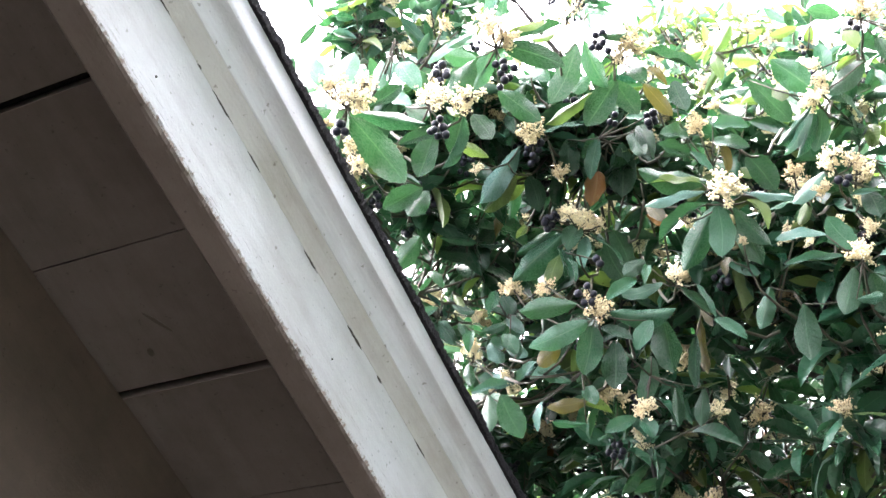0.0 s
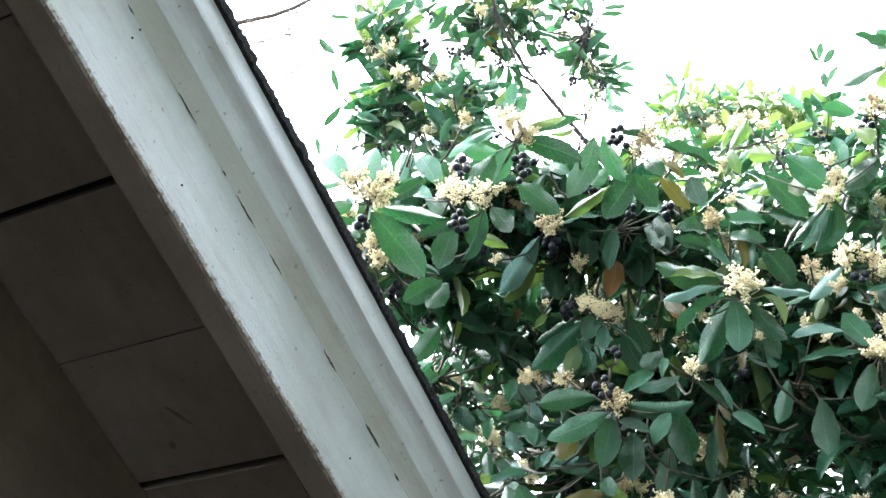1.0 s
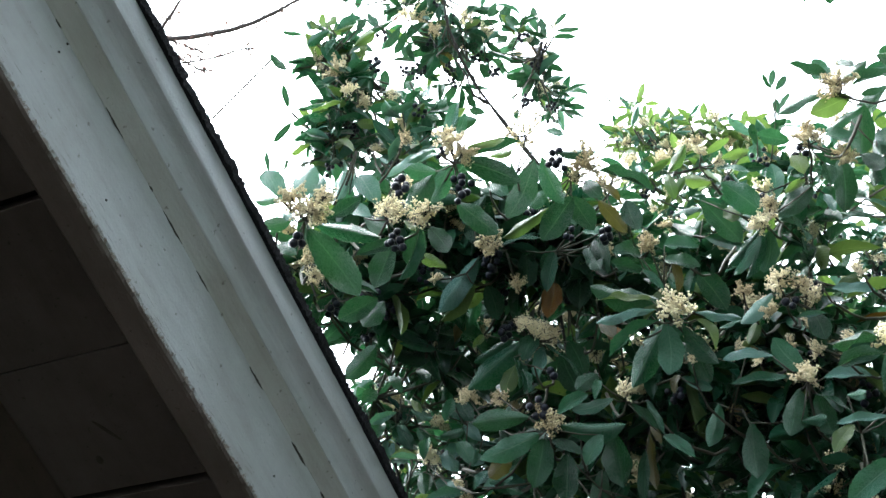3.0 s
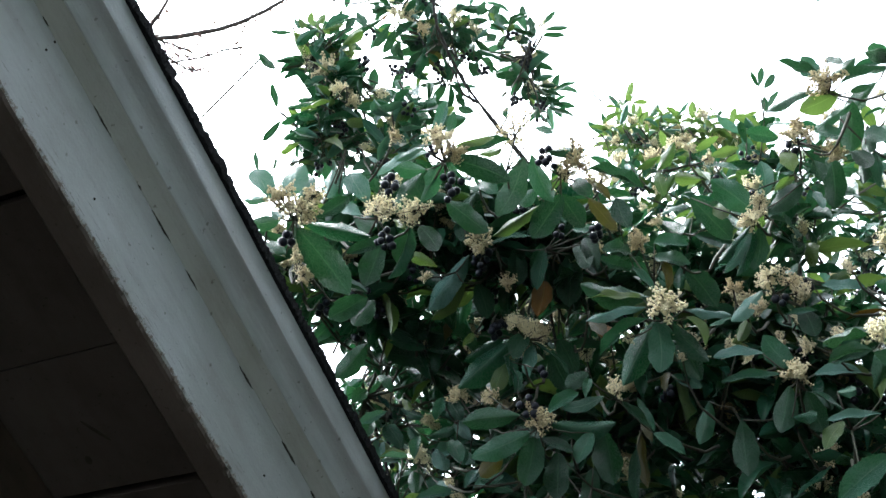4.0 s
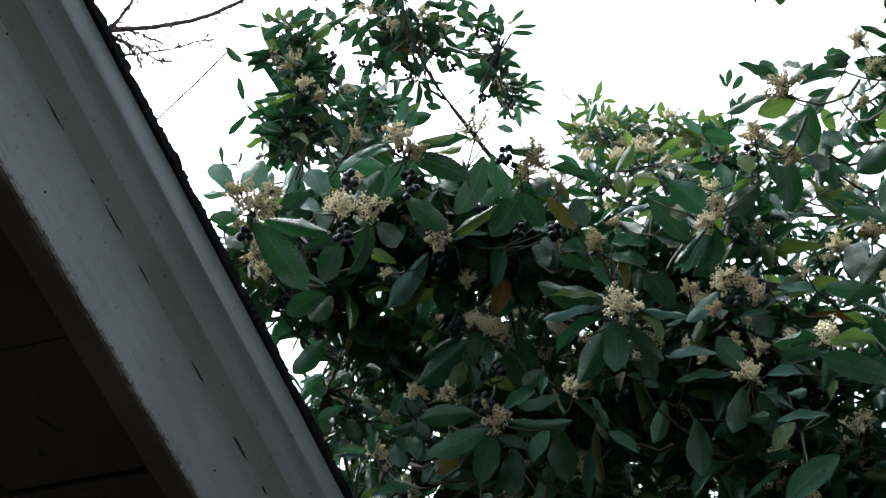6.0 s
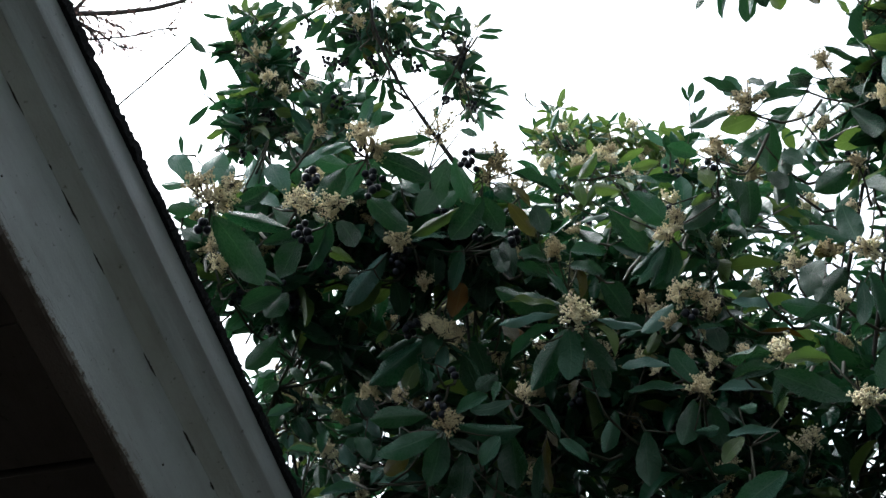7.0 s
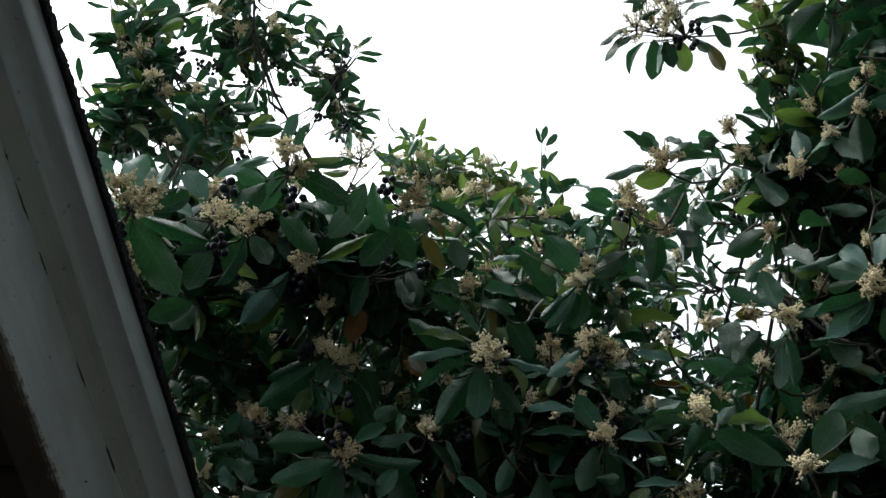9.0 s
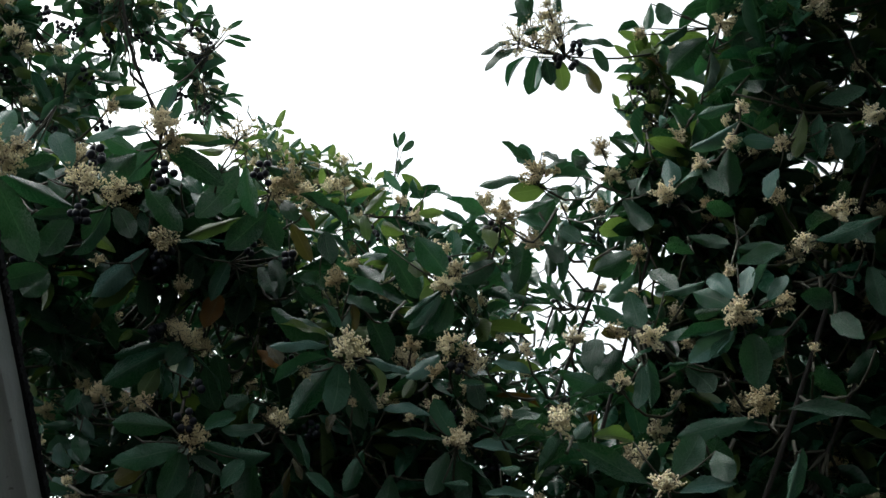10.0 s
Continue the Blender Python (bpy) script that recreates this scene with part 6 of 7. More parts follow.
s.head((0.056, 2.020, 2.648), 0.012)
s.head((0.074, 1.992, 2.627), 0.009)
s.head((0.032, 1.990, 2.568), 0.014)
s.head((0.057, 1.971, 2.549), 0.013)
s.head((-0.026, 2.024, 2.636), 0.012)
s.fruit((-0.012, 2.048, 2.671), 0.012)
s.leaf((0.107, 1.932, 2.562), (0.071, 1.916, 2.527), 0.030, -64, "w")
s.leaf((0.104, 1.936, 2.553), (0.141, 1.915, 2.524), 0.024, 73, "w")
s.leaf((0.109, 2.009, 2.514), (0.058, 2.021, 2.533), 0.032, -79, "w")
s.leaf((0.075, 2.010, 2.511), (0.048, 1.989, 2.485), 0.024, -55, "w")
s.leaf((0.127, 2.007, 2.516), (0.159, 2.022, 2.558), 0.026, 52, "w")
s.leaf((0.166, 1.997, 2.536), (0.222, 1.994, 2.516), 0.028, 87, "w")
s.leaf((0.059, 1.971, 2.597), (0.106, 1.939, 2.600), 0.017, -71, "p")
s.leaf((0.137, 1.962, 2.613), (0.099, 1.949, 2.585), 0.015, -83)
s.head((-0.030, 2.013, 2.687), 0.021)
s.end(nearest(nodes, s.at))
s = Spray(tree, (0.107, 1.789, 2.443))
s.head((0.096, 1.784, 2.424), 0.013)
s.leaf((0.089, 1.781, 2.446), (0.076, 1.798, 2.492), 0.030, -19, "w")
s.leaf((0.116, 1.787, 2.465), (0.095, 1.799, 2.508), 0.027, -60, "p")
s.end(nearest(nodes, s.at))
s = Spray(tree, (0.208, 1.654, 2.570))
s.fruit((0.232, 1.622, 2.540), 0.008)
s.leaf((0.181, 1.673, 2.593), (0.194, 1.682, 2.537), 0.018, 88, "p")
s.end(nearest(nodes, s.at))
s = Spray(tree, (0.025, 2.055, 2.662))
s.leaf((0.025, 2.049, 2.658), (0.052, 2.141, 2.648), 0.032, -26)
s.end(nearest(nodes, s.at))
s = Spray(tree, (-0.021, 1.940, 2.535))
s.leaf((-0.022, 1.948, 2.539), (0.028, 1.879, 2.519), 0.022, -7, "y")
s.end(nearest(nodes, s.at))
s = Spray(tree, (0.208, 1.686, 2.390))
s.leaf((0.132, 1.697, 2.381), (0.179, 1.712, 2.410), 0.024, 74, "w")
s.leaf((0.123, 1.698, 2.384), (0.139, 1.718, 2.420), 0.018, 23, "w")
s.leaf((0.193, 1.690, 2.373), (0.139, 1.698, 2.396), 0.017, -88, "p")
s.leaf((0.216, 1.703, 2.349), (0.156, 1.702, 2.337), 0.023, 87, "b")
s.leaf((0.070, 1.714, 2.361), (0.069, 1.714, 2.300), 0.027, -62)
s.leaf((0.088, 1.701, 2.356), (0.121, 1.719, 2.295), 0.039, -64)
s.leaf((0.150, 1.710, 2.351), (0.142, 1.694, 2.295), 0.014, 8, "w")
s.leaf((0.215, 1.710, 2.316), (0.162, 1.687, 2.308), 0.012, 85, "p")
s.leaf((0.218, 1.699, 2.372), (0.226, 1.682, 2.334), 0.025, 29, "p")
s.end(nearest(nodes, s.at))
s = Spray(tree, (0.068, 1.834, 2.409))
s.leaf((0.062, 1.826, 2.403), (0.028, 1.889, 2.432), 0.022, 82)
s.leaf((0.075, 1.808, 2.402), (0.097, 1.784, 2.358), 0.023, 64, "p")
s.end(nearest(nodes, s.at))
s = Spray(tree, (-0.068, 2.010, 2.660))
s.leaf((-0.068, 2.006, 2.658), (-0.096, 1.963, 2.629), 0.016, -67, "w")
s.end(nearest(nodes, s.at))
s = Spray(tree, (0.192, 1.629, 2.452))
s.leaf((0.192, 1.633, 2.454), (0.227, 1.577, 2.414), 0.023, -45)
s.end(nearest(nodes, s.at))

# ---- the taller laurels behind ----
tree = laurel("taller evergreen laurel behind, with thin upper shoots", (0.6, 4.0, GROUND), "laurels")
nodes = limbs(tree, (0.6, 4.0, GROUND), [(-0.022, 2.486, 2.833), (1.383, 1.425, 3.489), (0.828, 2.375, 3.431), (-0.243, 2.178, 3.717), (0.980, 1.703, 2.701), (1.523, 1.742, 3.020), (0.961, 1.435, 3.209), (1.179, 2.199, 3.325), (0.244, 2.496, 3.082)], 0.07, 22)
for r0, pts in ((0.0075, [(0.346, 2.632, 3.677), (0.258, 2.574, 3.760), (0.185, 2.526, 3.830), (0.118, 2.479, 3.897), (0.072, 2.436, 3.959), (0.031, 2.385, 4.034), (0.011, 2.315, 4.134)]),
               (0.005, [(0.153, 2.505, 3.860), (0.110, 2.492, 3.878), (0.089, 2.462, 3.922), (0.049, 2.432, 3.965)]), (0.002, [(0.198, 2.534, 3.818), (0.203, 2.512, 3.849), (0.236, 2.478, 3.898), (0.280, 2.450, 3.940), (0.293, 2.397, 4.016)]),
               (0.004, [(-0.176, 2.271, 3.495), (-0.217, 2.264, 3.505), (-0.285, 2.246, 3.532), (-0.341, 2.221, 3.568)]), (0.004, [(-0.150, 2.248, 3.529), (-0.193, 2.202, 3.595), (-0.243, 2.173, 3.638), (-0.293, 2.127, 3.703), (-0.308, 2.105, 3.736)])):
    tubes = Tubes(7)
    tubes.stem(pts, r0, r0 * 0.4)
    nodes += [Vector(p).lerp(Vector(q), u / 4) for p, q in zip(pts, pts[1:]) for u in range(4)]
    tubes.done("limb", BARK, tree).matrix_parent_inverse = tree.matrix_world.inverted()

mass = Foliage(32)
mass.far = True
mass.lobe((-0.022, 2.486, 2.833), (0.166, 0.186, 0.128), 18, nodes, 0.075, 0.2, 0.5)
mass.lobe((0.090, 2.472, 3.029), (0.150, 0.182, 0.110), 14, nodes, 0.075, 0.2, 0.5)
mass.lobe((-0.243, 2.178, 3.717), (0.102, 0.138, 0.089), 8, nodes, 0.078, 0.16, 0.13)
mass.lobe((-0.188, 2.172, 3.550), (0.121, 0.180, 0.101), 20, nodes, 0.078, 0.16, 0.13)
mass.lobe((-0.035, 2.137, 3.425), (0.112, 0.178, 0.089), 16, nodes, 0.078, 0.16, 0.13)
mass.lobe((-0.238, 2.226, 3.472), (0.083, 0.177, 0.081), 9, nodes, 0.078, 0.16, 0.13)
mass.lobe((-0.011, 2.493, 4.140), (0.159, 0.181, 0.104), 11, nodes, 0.078, 0.16, 0.32)
mass.lobe((0.056, 2.547, 4.063), (0.111, 0.178, 0.091), 5, nodes, 0.078, 0.16, 0.32)
mass.lobe((0.148, 2.472, 4.171), (0.111, 0.181, 0.104), 6, nodes, 0.078, 0.16, 0.32)
mass.lobe((0.294, 2.606, 4.153), (0.068, 0.113, 0.128), 3, nodes, 0.078, 0.16, 0.32)
mass.lobe((0.331, 2.680, 4.046), (0.061, 0.097, 0.079), 4, nodes, 0.078, 0.16, 0.32)
mass.lobe((-0.065, 2.403, 4.271), (0.336, 0.264, 0.113), 15, nodes, 0.078, 0.16, 0.32)
mass.lobe((0.759, 3.424, 4.552), (0.145, 0.180, 0.101), 16, nodes, 0.078, 0.75, 0.5)
mass.lobe((0.946, 3.444, 4.523), (0.157, 0.182, 0.109), 22, nodes, 0.078, 0.75, 0.5)
mass.lobe((1.173, 3.445, 4.521), (0.180, 0.182, 0.109), 22, nodes, 0.078, 0.75, 0.5)
mass.lobe((0.642, 2.515, 3.581), (0.176, 0.265, 0.118), 22, nodes, 0.078, 0.42, 0.32)
mass.lobe((0.828, 2.375, 3.431), (0.180, 0.265, 0.123), 22, nodes, 0.078, 0.42, 0.32)
mass.lobe((0.971, 2.226, 3.295), (0.143, 0.263, 0.108), 7, nodes, 0.078, 0.42, 0.32)
mass.lobe((0.470, 2.450, 3.082), (0.440, 0.311, 0.304), 56, nodes, 0.078, 0.16, 0.32)
mass.lobe((0.874, 2.237, 3.450), (0.194, 0.264, 0.113), 18, nodes, 0.078, 0.16, 0.32)
mass.lobe((0.770, 1.992, 2.780), (0.135, 0.230, 0.125), 16, nodes, 0.078, 0.16, 0.32)
mass.lobe((1.179, 2.199, 3.325), (0.166, 0.161, 0.169), 8, nodes, 0.055, 0.1, 0.2)
mass.lobe((1.047, 1.922, 2.899), (0.129, 0.142, 0.106), 23, nodes, 0.06, 0.1, 0.3)
mass.lobe((0.980, 1.703, 2.701), (0.086, 0.138, 0.088), 18, nodes, 0.078, 0.16, 0.32)
mass.lobe((0.925, 1.970, 3.065), (0.075, 0.083, 0.060), 11, nodes, 0.050, 0.1, 0.25)
mass.lobe((0.909, 2.042, 2.970), (0.070, 0.077, 0.056), 9, nodes, 0.050, 0.1, 0.25)
mass.lobe((0.820, 1.708, 2.627), (0.065, 0.072, 0.052), 9, nodes, 0.075, 0.1, 0.25)
mass.lobe((0.961, 1.435, 3.209), (0.047, 0.097, 0.079), 4, nodes, 0.078, 0.16, 0.32)
mass.lobe((1.111, 1.446, 3.280), (0.092, 0.178, 0.089), 4, nodes, 0.078, 0.16, 0.32)
mass.lobe((1.523, 1.742, 3.020), (0.253, 0.305, 0.286), 49, nodes, 0.078, 0.16, 0.32)
mass.lobe((1.383, 1.425, 3.489), (0.206, 0.287, 0.226), 12, nodes, 0.078, 0.16, 0.32)
mass.lobe((0.924, 1.377, 3.302), (0.034, 0.055, 0.059), 9, nodes, 0.06, 0.8, 0.3)
mass.lobe((0.976, 1.407, 3.235), (0.052, 0.059, 0.051), 8, nodes, 0.06, 0.5, 0.4)
mass.done(tree)

s = Spray(tree, (-0.287, 2.253, 3.542), 0.25)
s.head((-0.304, 2.230, 3.534), 0.016, True)
s.leaf((-0.338, 2.221, 3.574), (-0.354, 2.201, 3.629), 0.017, 52)
s.leaf((-0.326, 2.243, 3.551), (-0.370, 2.269, 3.504), 0.018, 49)
s.head((-0.277, 2.250, 3.516), 0.011, True)
s.end((-0.223, 2.312, 3.545), 1.0)
s = Spray(tree, (-0.258, 2.166, 3.668), 0.25)
s.head((-0.269, 2.145, 3.656), 0.022, True)
s.head((-0.172, 2.193, 3.587), 0.031)
s.head((-0.108, 2.257, 3.495), 0.022)
s.head((0.024, 2.200, 3.576), 0.019)
s.leaf((-0.304, 2.110, 3.713), (-0.353, 2.083, 3.690), 0.011, 65)
s.leaf((-0.289, 2.111, 3.724), (-0.306, 2.110, 3.766), 0.010, 88, "p")
s.leaf((-0.272, 2.105, 3.727), (-0.295, 2.109, 3.761), 0.020, 89, "y")
s.leaf((-0.260, 2.111, 3.733), (-0.264, 2.107, 3.780), 0.018, 71, "y")
s.leaf((-0.250, 2.102, 3.732), (-0.231, 2.106, 3.773), 0.018, 89, "y")
s.leaf((-0.345, 2.172, 3.652), (-0.388, 2.160, 3.690), 0.020, 64)
s.leaf((-0.265, 2.149, 3.684), (-0.344, 2.145, 3.651), 0.013, 61, "p")
s.leaf((-0.271, 2.167, 3.672), (-0.339, 2.153, 3.659), 0.012, 68, "p")
s.leaf((-0.255, 2.152, 3.692), (-0.184, 2.131, 3.710), 0.020, -59)
s.leaf((-0.252, 2.156, 3.684), (-0.196, 2.143, 3.696), 0.018, -64, "y")
s.leaf((-0.240, 2.118, 3.722), (-0.200, 2.117, 3.765), 0.026, -65, "y")
s.leaf((-0.193, 2.111, 3.737), (-0.192, 2.101, 3.785), 0.014, 10)
s.leaf((-0.180, 2.111, 3.728), (-0.160, 2.108, 3.771), 0.020, -73)
s.leaf((-0.239, 2.107, 3.722), (-0.181, 2.082, 3.719), 0.014, -55, "y")
s.leaf((-0.247, 2.159, 3.668), (-0.206, 2.133, 3.660), 0.029, -66, "y")
s.leaf((-0.166, 2.154, 3.686), (-0.162, 2.158, 3.726), 0.018, 42, "y")
s.leaf((-0.253, 2.181, 3.661), (-0.319, 2.166, 3.651), 0.016, 62, "y")
s.leaf((-0.225, 2.173, 3.674), (-0.156, 2.160, 3.703), 0.029, -64, "y")
s.leaf((-0.241, 2.208, 3.670), (-0.209, 2.217, 3.695), 0.025, -76)
s.leaf((-0.186, 2.208, 3.677), (-0.130, 2.181, 3.673), 0.035, -61)
s.head((-0.176, 2.071, 3.501), 0.025)
s.head((-0.144, 2.089, 3.485), 0.022)
s.head((-0.076, 2.080, 3.503), 0.018)
s.head((-0.095, 2.144, 3.427), 0.021)
s.head((-0.112, 2.161, 3.404), 0.018)
s.end((-0.185, 2.257, 3.625), 1.0)
s = Spray(tree, (-0.156, 2.180, 3.648), 0.25)
s.head((-0.157, 2.158, 3.638), 0.019)
s.leaf((-0.232, 2.202, 3.602), (-0.315, 2.217, 3.566), 0.020, 63)
s.leaf((-0.219, 2.213, 3.603), (-0.288, 2.205, 3.582), 0.019, 70, "p")
s.leaf((-0.192, 2.210, 3.601), (-0.255, 2.199, 3.589), 0.025, 70, "p")
s.leaf((-0.206, 2.237, 3.589), (-0.275, 2.229, 3.568), 0.018, 63, "y")
s.leaf((-0.178, 2.235, 3.579), (-0.241, 2.249, 3.550), 0.040, 61)
s.leaf((-0.169, 2.246, 3.580), (-0.130, 2.278, 3.533), 0.039, -55, "p")
s.leaf((-0.124, 2.221, 3.598), (-0.167, 2.202, 3.567), 0.021, 74, "p")
s.leaf((-0.103, 2.219, 3.614), (-0.048, 2.195, 3.604), 0.034, -69, "p")
s.leaf((-0.046, 2.205, 3.628), (-0.055, 2.210, 3.664), 0.023, -61)
s.leaf((-0.045, 2.235, 3.594), (0.019, 2.232, 3.584), 0.024, -66, "p")
s.leaf((-0.045, 2.244, 3.584), (0.007, 2.267, 3.556), 0.036, -54)
s.leaf((-0.072, 2.252, 3.576), (-0.055, 2.263, 3.524), 0.032, -67)
s.leaf((-0.017, 2.244, 3.586), (0.027, 2.226, 3.561), 0.026, -74)
s.leaf((-0.105, 2.290, 3.519), (-0.038, 2.304, 3.500), 0.022, -71, "p")
s.leaf((-0.117, 2.212, 3.623), (-0.109, 2.191, 3.682), 0.027, -29)
s.leaf((-0.209, 2.197, 3.623), (-0.199, 2.199, 3.666), 0.022, 77, "p")
s.leaf((-0.158, 2.191, 3.639), (-0.128, 2.197, 3.677), 0.022, -86, "p")
s.leaf((-0.234, 2.282, 3.511), (-0.204, 2.287, 3.465), 0.032, -78, "y")
s.leaf((-0.199, 2.265, 3.552), (-0.246, 2.245, 3.521), 0.034, 79, "b")
s.leaf((-0.307, 2.260, 3.533), (-0.275, 2.266, 3.492), 0.017, -76)
s.leaf((-0.287, 2.282, 3.516), (-0.247, 2.283, 3.482), 0.014, -72)
s.leaf((-0.257, 2.282, 3.509), (-0.269, 2.288, 3.458), 0.013, 58)
s.leaf((-0.181, 2.304, 3.549), (-0.126, 2.319, 3.534), 0.034, -62)
s.leaf((-0.195, 2.308, 3.542), (-0.164, 2.321, 3.492), 0.034, -71)
s.leaf((-0.128, 2.280, 3.584), (-0.087, 2.284, 3.545), 0.032, -69)
s.leaf((-0.137, 2.311, 3.503), (-0.094, 2.306, 3.472), 0.031, -78, "y")
s.leaf((-0.043, 2.285, 3.548), (-0.011, 2.290, 3.504), 0.023, -75)
s.fruit((-0.191, 2.254, 3.529), 0.016)
s.fruit((-0.231, 2.263, 3.512), 0.014)
s.fruit((-0.128, 2.148, 3.656), 0.019)
s.fruit((-0.221, 2.162, 3.629), 0.016)
s.end((-0.115, 2.271, 3.605), 1.0)
s = Spray(tree, (-0.351, 2.315, 3.453), 0.25)
s.leaf((-0.375, 2.299, 3.439), (-0.386, 2.284, 3.487), 0.015, 2)
s.leaf((-0.345, 2.320, 3.458), (-0.334, 2.272, 3.458), 0.015, 52)
s.end((-0.233, 2.375, 3.454), 1.0)
s = Spray(tree, (0.297, 2.551, 4.079), 0.25)
s.head((0.311, 2.578, 3.997), 0.022, True)
s.fruit((0.272, 2.543, 4.048), 0.018)
s.leaf((0.284, 2.477, 4.157), (0.271, 2.470, 4.203), 0.023, 64)
s.leaf((0.292, 2.470, 4.159), (0.301, 2.475, 4.115), 0.025, -65)
s.leaf((0.331, 2.479, 4.141), (0.367, 2.467, 4.182), 0.015, -61)
s.leaf((0.338, 2.495, 4.137), (0.404, 2.479, 4.131), 0.015, -55)
s.leaf((0.333, 2.511, 4.126), (0.396, 2.499, 4.117), 0.017, -65)
s.leaf((0.252, 2.498, 4.127), (0.289, 2.503, 4.085), 0.029, -70)
s.leaf((0.303, 2.512, 4.116), (0.303, 2.506, 4.162), 0.027, -22)
s.leaf((0.309, 2.537, 4.099), (0.354, 2.529, 4.069), 0.017, -64)
s.leaf((0.176, 2.549, 4.093), (0.248, 2.536, 4.087), 0.008, -62)
s.leaf((0.191, 2.559, 4.085), (0.249, 2.558, 4.068), 0.017, -58)
s.leaf((0.285, 2.564, 4.073), (0.233, 2.610, 4.018), 0.047, 55)
s.leaf((0.305, 2.572, 4.060), (0.260, 2.599, 4.030), 0.034, 56)
s.leaf((0.292, 2.594, 4.025), (0.293, 2.613, 3.967), 0.032, 15)
s.leaf((0.325, 2.563, 4.061), (0.310, 2.575, 4.011), 0.022, 61)
s.leaf((0.323, 2.606, 4.022), (0.379, 2.581, 4.002), 0.014, -66)
s.leaf((0.339, 2.607, 4.007), (0.390, 2.592, 3.974), 0.012, -72)
s.leaf((0.341, 2.625, 3.997), (0.387, 2.610, 3.963), 0.017, -68)
s.leaf((0.329, 2.644, 3.984), (0.321, 2.652, 3.935), 0.017, 60)
s.leaf((0.240, 2.645, 3.972), (0.234, 2.644, 3.930), 0.016, -67)
s.leaf((0.182, 2.563, 4.065), (0.208, 2.562, 4.026), 0.010, -75)
s.head((0.323, 2.469, 4.132), 0.019, True)
s.head((0.265, 2.508, 4.097), 0.021, True)
s.head((0.313, 2.600, 3.995), 0.021, True)
s.fruit((0.293, 2.543, 4.058), 0.023)
s.fruit((0.260, 2.621, 3.977), 0.019)
s.fruit((0.295, 2.517, 4.086), 0.016)
s.fruit((0.337, 2.624, 3.966), 0.019)
s.end((0.210, 2.719, 3.923), 1.0)
s = Spray(tree, (0.086, 2.527, 4.112), 0.25)
s.fruit((0.041, 2.556, 4.028), 0.018)
s.fruit((-0.039, 2.556, 4.029), 0.014)
s.fruit((0.169, 2.556, 4.029), 0.015)
s.leaf((-0.120, 2.481, 4.145), (-0.219, 2.510, 4.100), 0.018, 52)
s.leaf((-0.104, 2.494, 4.128), (-0.147, 2.532, 4.079), 0.025, 44)
s.leaf((-0.088, 2.505, 4.126), (-0.119, 2.547, 4.073), 0.025, 33)
s.leaf((-0.168, 2.493, 4.130), (-0.200, 2.487, 4.174), 0.025, 71, "p")
s.leaf((-0.075, 2.521, 4.120), (-0.006, 2.543, 4.096), 0.035, -54)
s.leaf((-0.040, 2.512, 4.135), (0.025, 2.494, 4.145), 0.036, -61, "p")
s.leaf((-0.071, 2.530, 4.107), (-0.089, 2.541, 4.057), 0.031, 56)
s.leaf((-0.001, 2.521, 4.124), (-0.043, 2.549, 4.089), 0.035, 54)
s.leaf((0.039, 2.518, 4.122), (0.059, 2.527, 4.071), 0.032, -67, "y")
s.leaf((0.033, 2.547, 4.096), (0.023, 2.565, 4.040), 0.034, 40, "b")
s.leaf((0.070, 2.515, 4.122), (0.116, 2.523, 4.082), 0.034, -66)
s.leaf((0.053, 2.501, 4.149), (0.041, 2.496, 4.195), 0.028, 74, "p")
s.leaf((0.085, 2.492, 4.141), (0.177, 2.471, 4.141), 0.022, -55)
s.leaf((0.096, 2.462, 4.181), (0.160, 2.458, 4.169), 0.025, -61)
s.leaf((0.182, 2.491, 4.157), (0.205, 2.469, 4.210), 0.033, -52)
s.leaf((0.178, 2.488, 4.144), (0.248, 2.489, 4.120), 0.015, -56)
s.leaf((0.185, 2.511, 4.121), (0.130, 2.508, 4.142), 0.022, 57)
s.leaf((0.173, 2.529, 4.113), (0.202, 2.532, 4.147), 0.026, -80)
s.leaf((0.117, 2.559, 4.088), (0.165, 2.541, 4.062), 0.033, -64)
s.leaf((0.127, 2.572, 4.073), (0.156, 2.580, 4.027), 0.031, -64)
s.leaf((0.047, 2.576, 4.059), (0.078, 2.587, 4.011), 0.033, -66)
s.leaf((-0.040, 2.561, 4.064), (-0.012, 2.580, 4.011), 0.018, -51)
s.leaf((0.090, 2.634, 4.006), (0.119, 2.638, 3.962), 0.022, -69)
s.leaf((0.100, 2.655, 3.970), (0.145, 2.637, 3.943), 0.025, -72)
s.leaf((-0.029, 2.464, 4.177), (-0.075, 2.471, 4.137), 0.033, 55)
s.leaf((0.020, 2.471, 4.164), (-0.014, 2.462, 4.210), 0.031, 68, "p")
s.leaf((-0.093, 2.461, 4.171), (-0.156, 2.459, 4.154), 0.023, 56)
s.head((0.078, 2.345, 4.026), 0.025)
s.head((-0.005, 2.372, 3.997), 0.023)
s.head((-0.083, 2.342, 4.023), 0.020)
s.fruit((-0.006, 2.512, 4.097), 0.026)
s.fruit((0.036, 2.472, 4.139), 0.019)
s.fruit((0.117, 2.549, 4.060), 0.026)
s.fruit((0.104, 2.488, 4.123), 0.023)
s.fruit((-0.087, 2.571, 4.031), 0.016)
s.fruit((-0.039, 2.567, 4.038), 0.015)
s.fruit((0.050, 2.592, 4.014), 0.015)
s.end((0.142, 2.665, 4.002), 1.0)
s = Spray(tree, (0.158, 2.645, 3.942), 0.25)
s.leaf((0.236, 2.596, 3.988), (0.222, 2.639, 4.004), 0.013, -34)
s.end((0.227, 2.728, 3.910), 1.0)
s = Spray(tree, (1.275, 3.552, 4.739), 0.25)
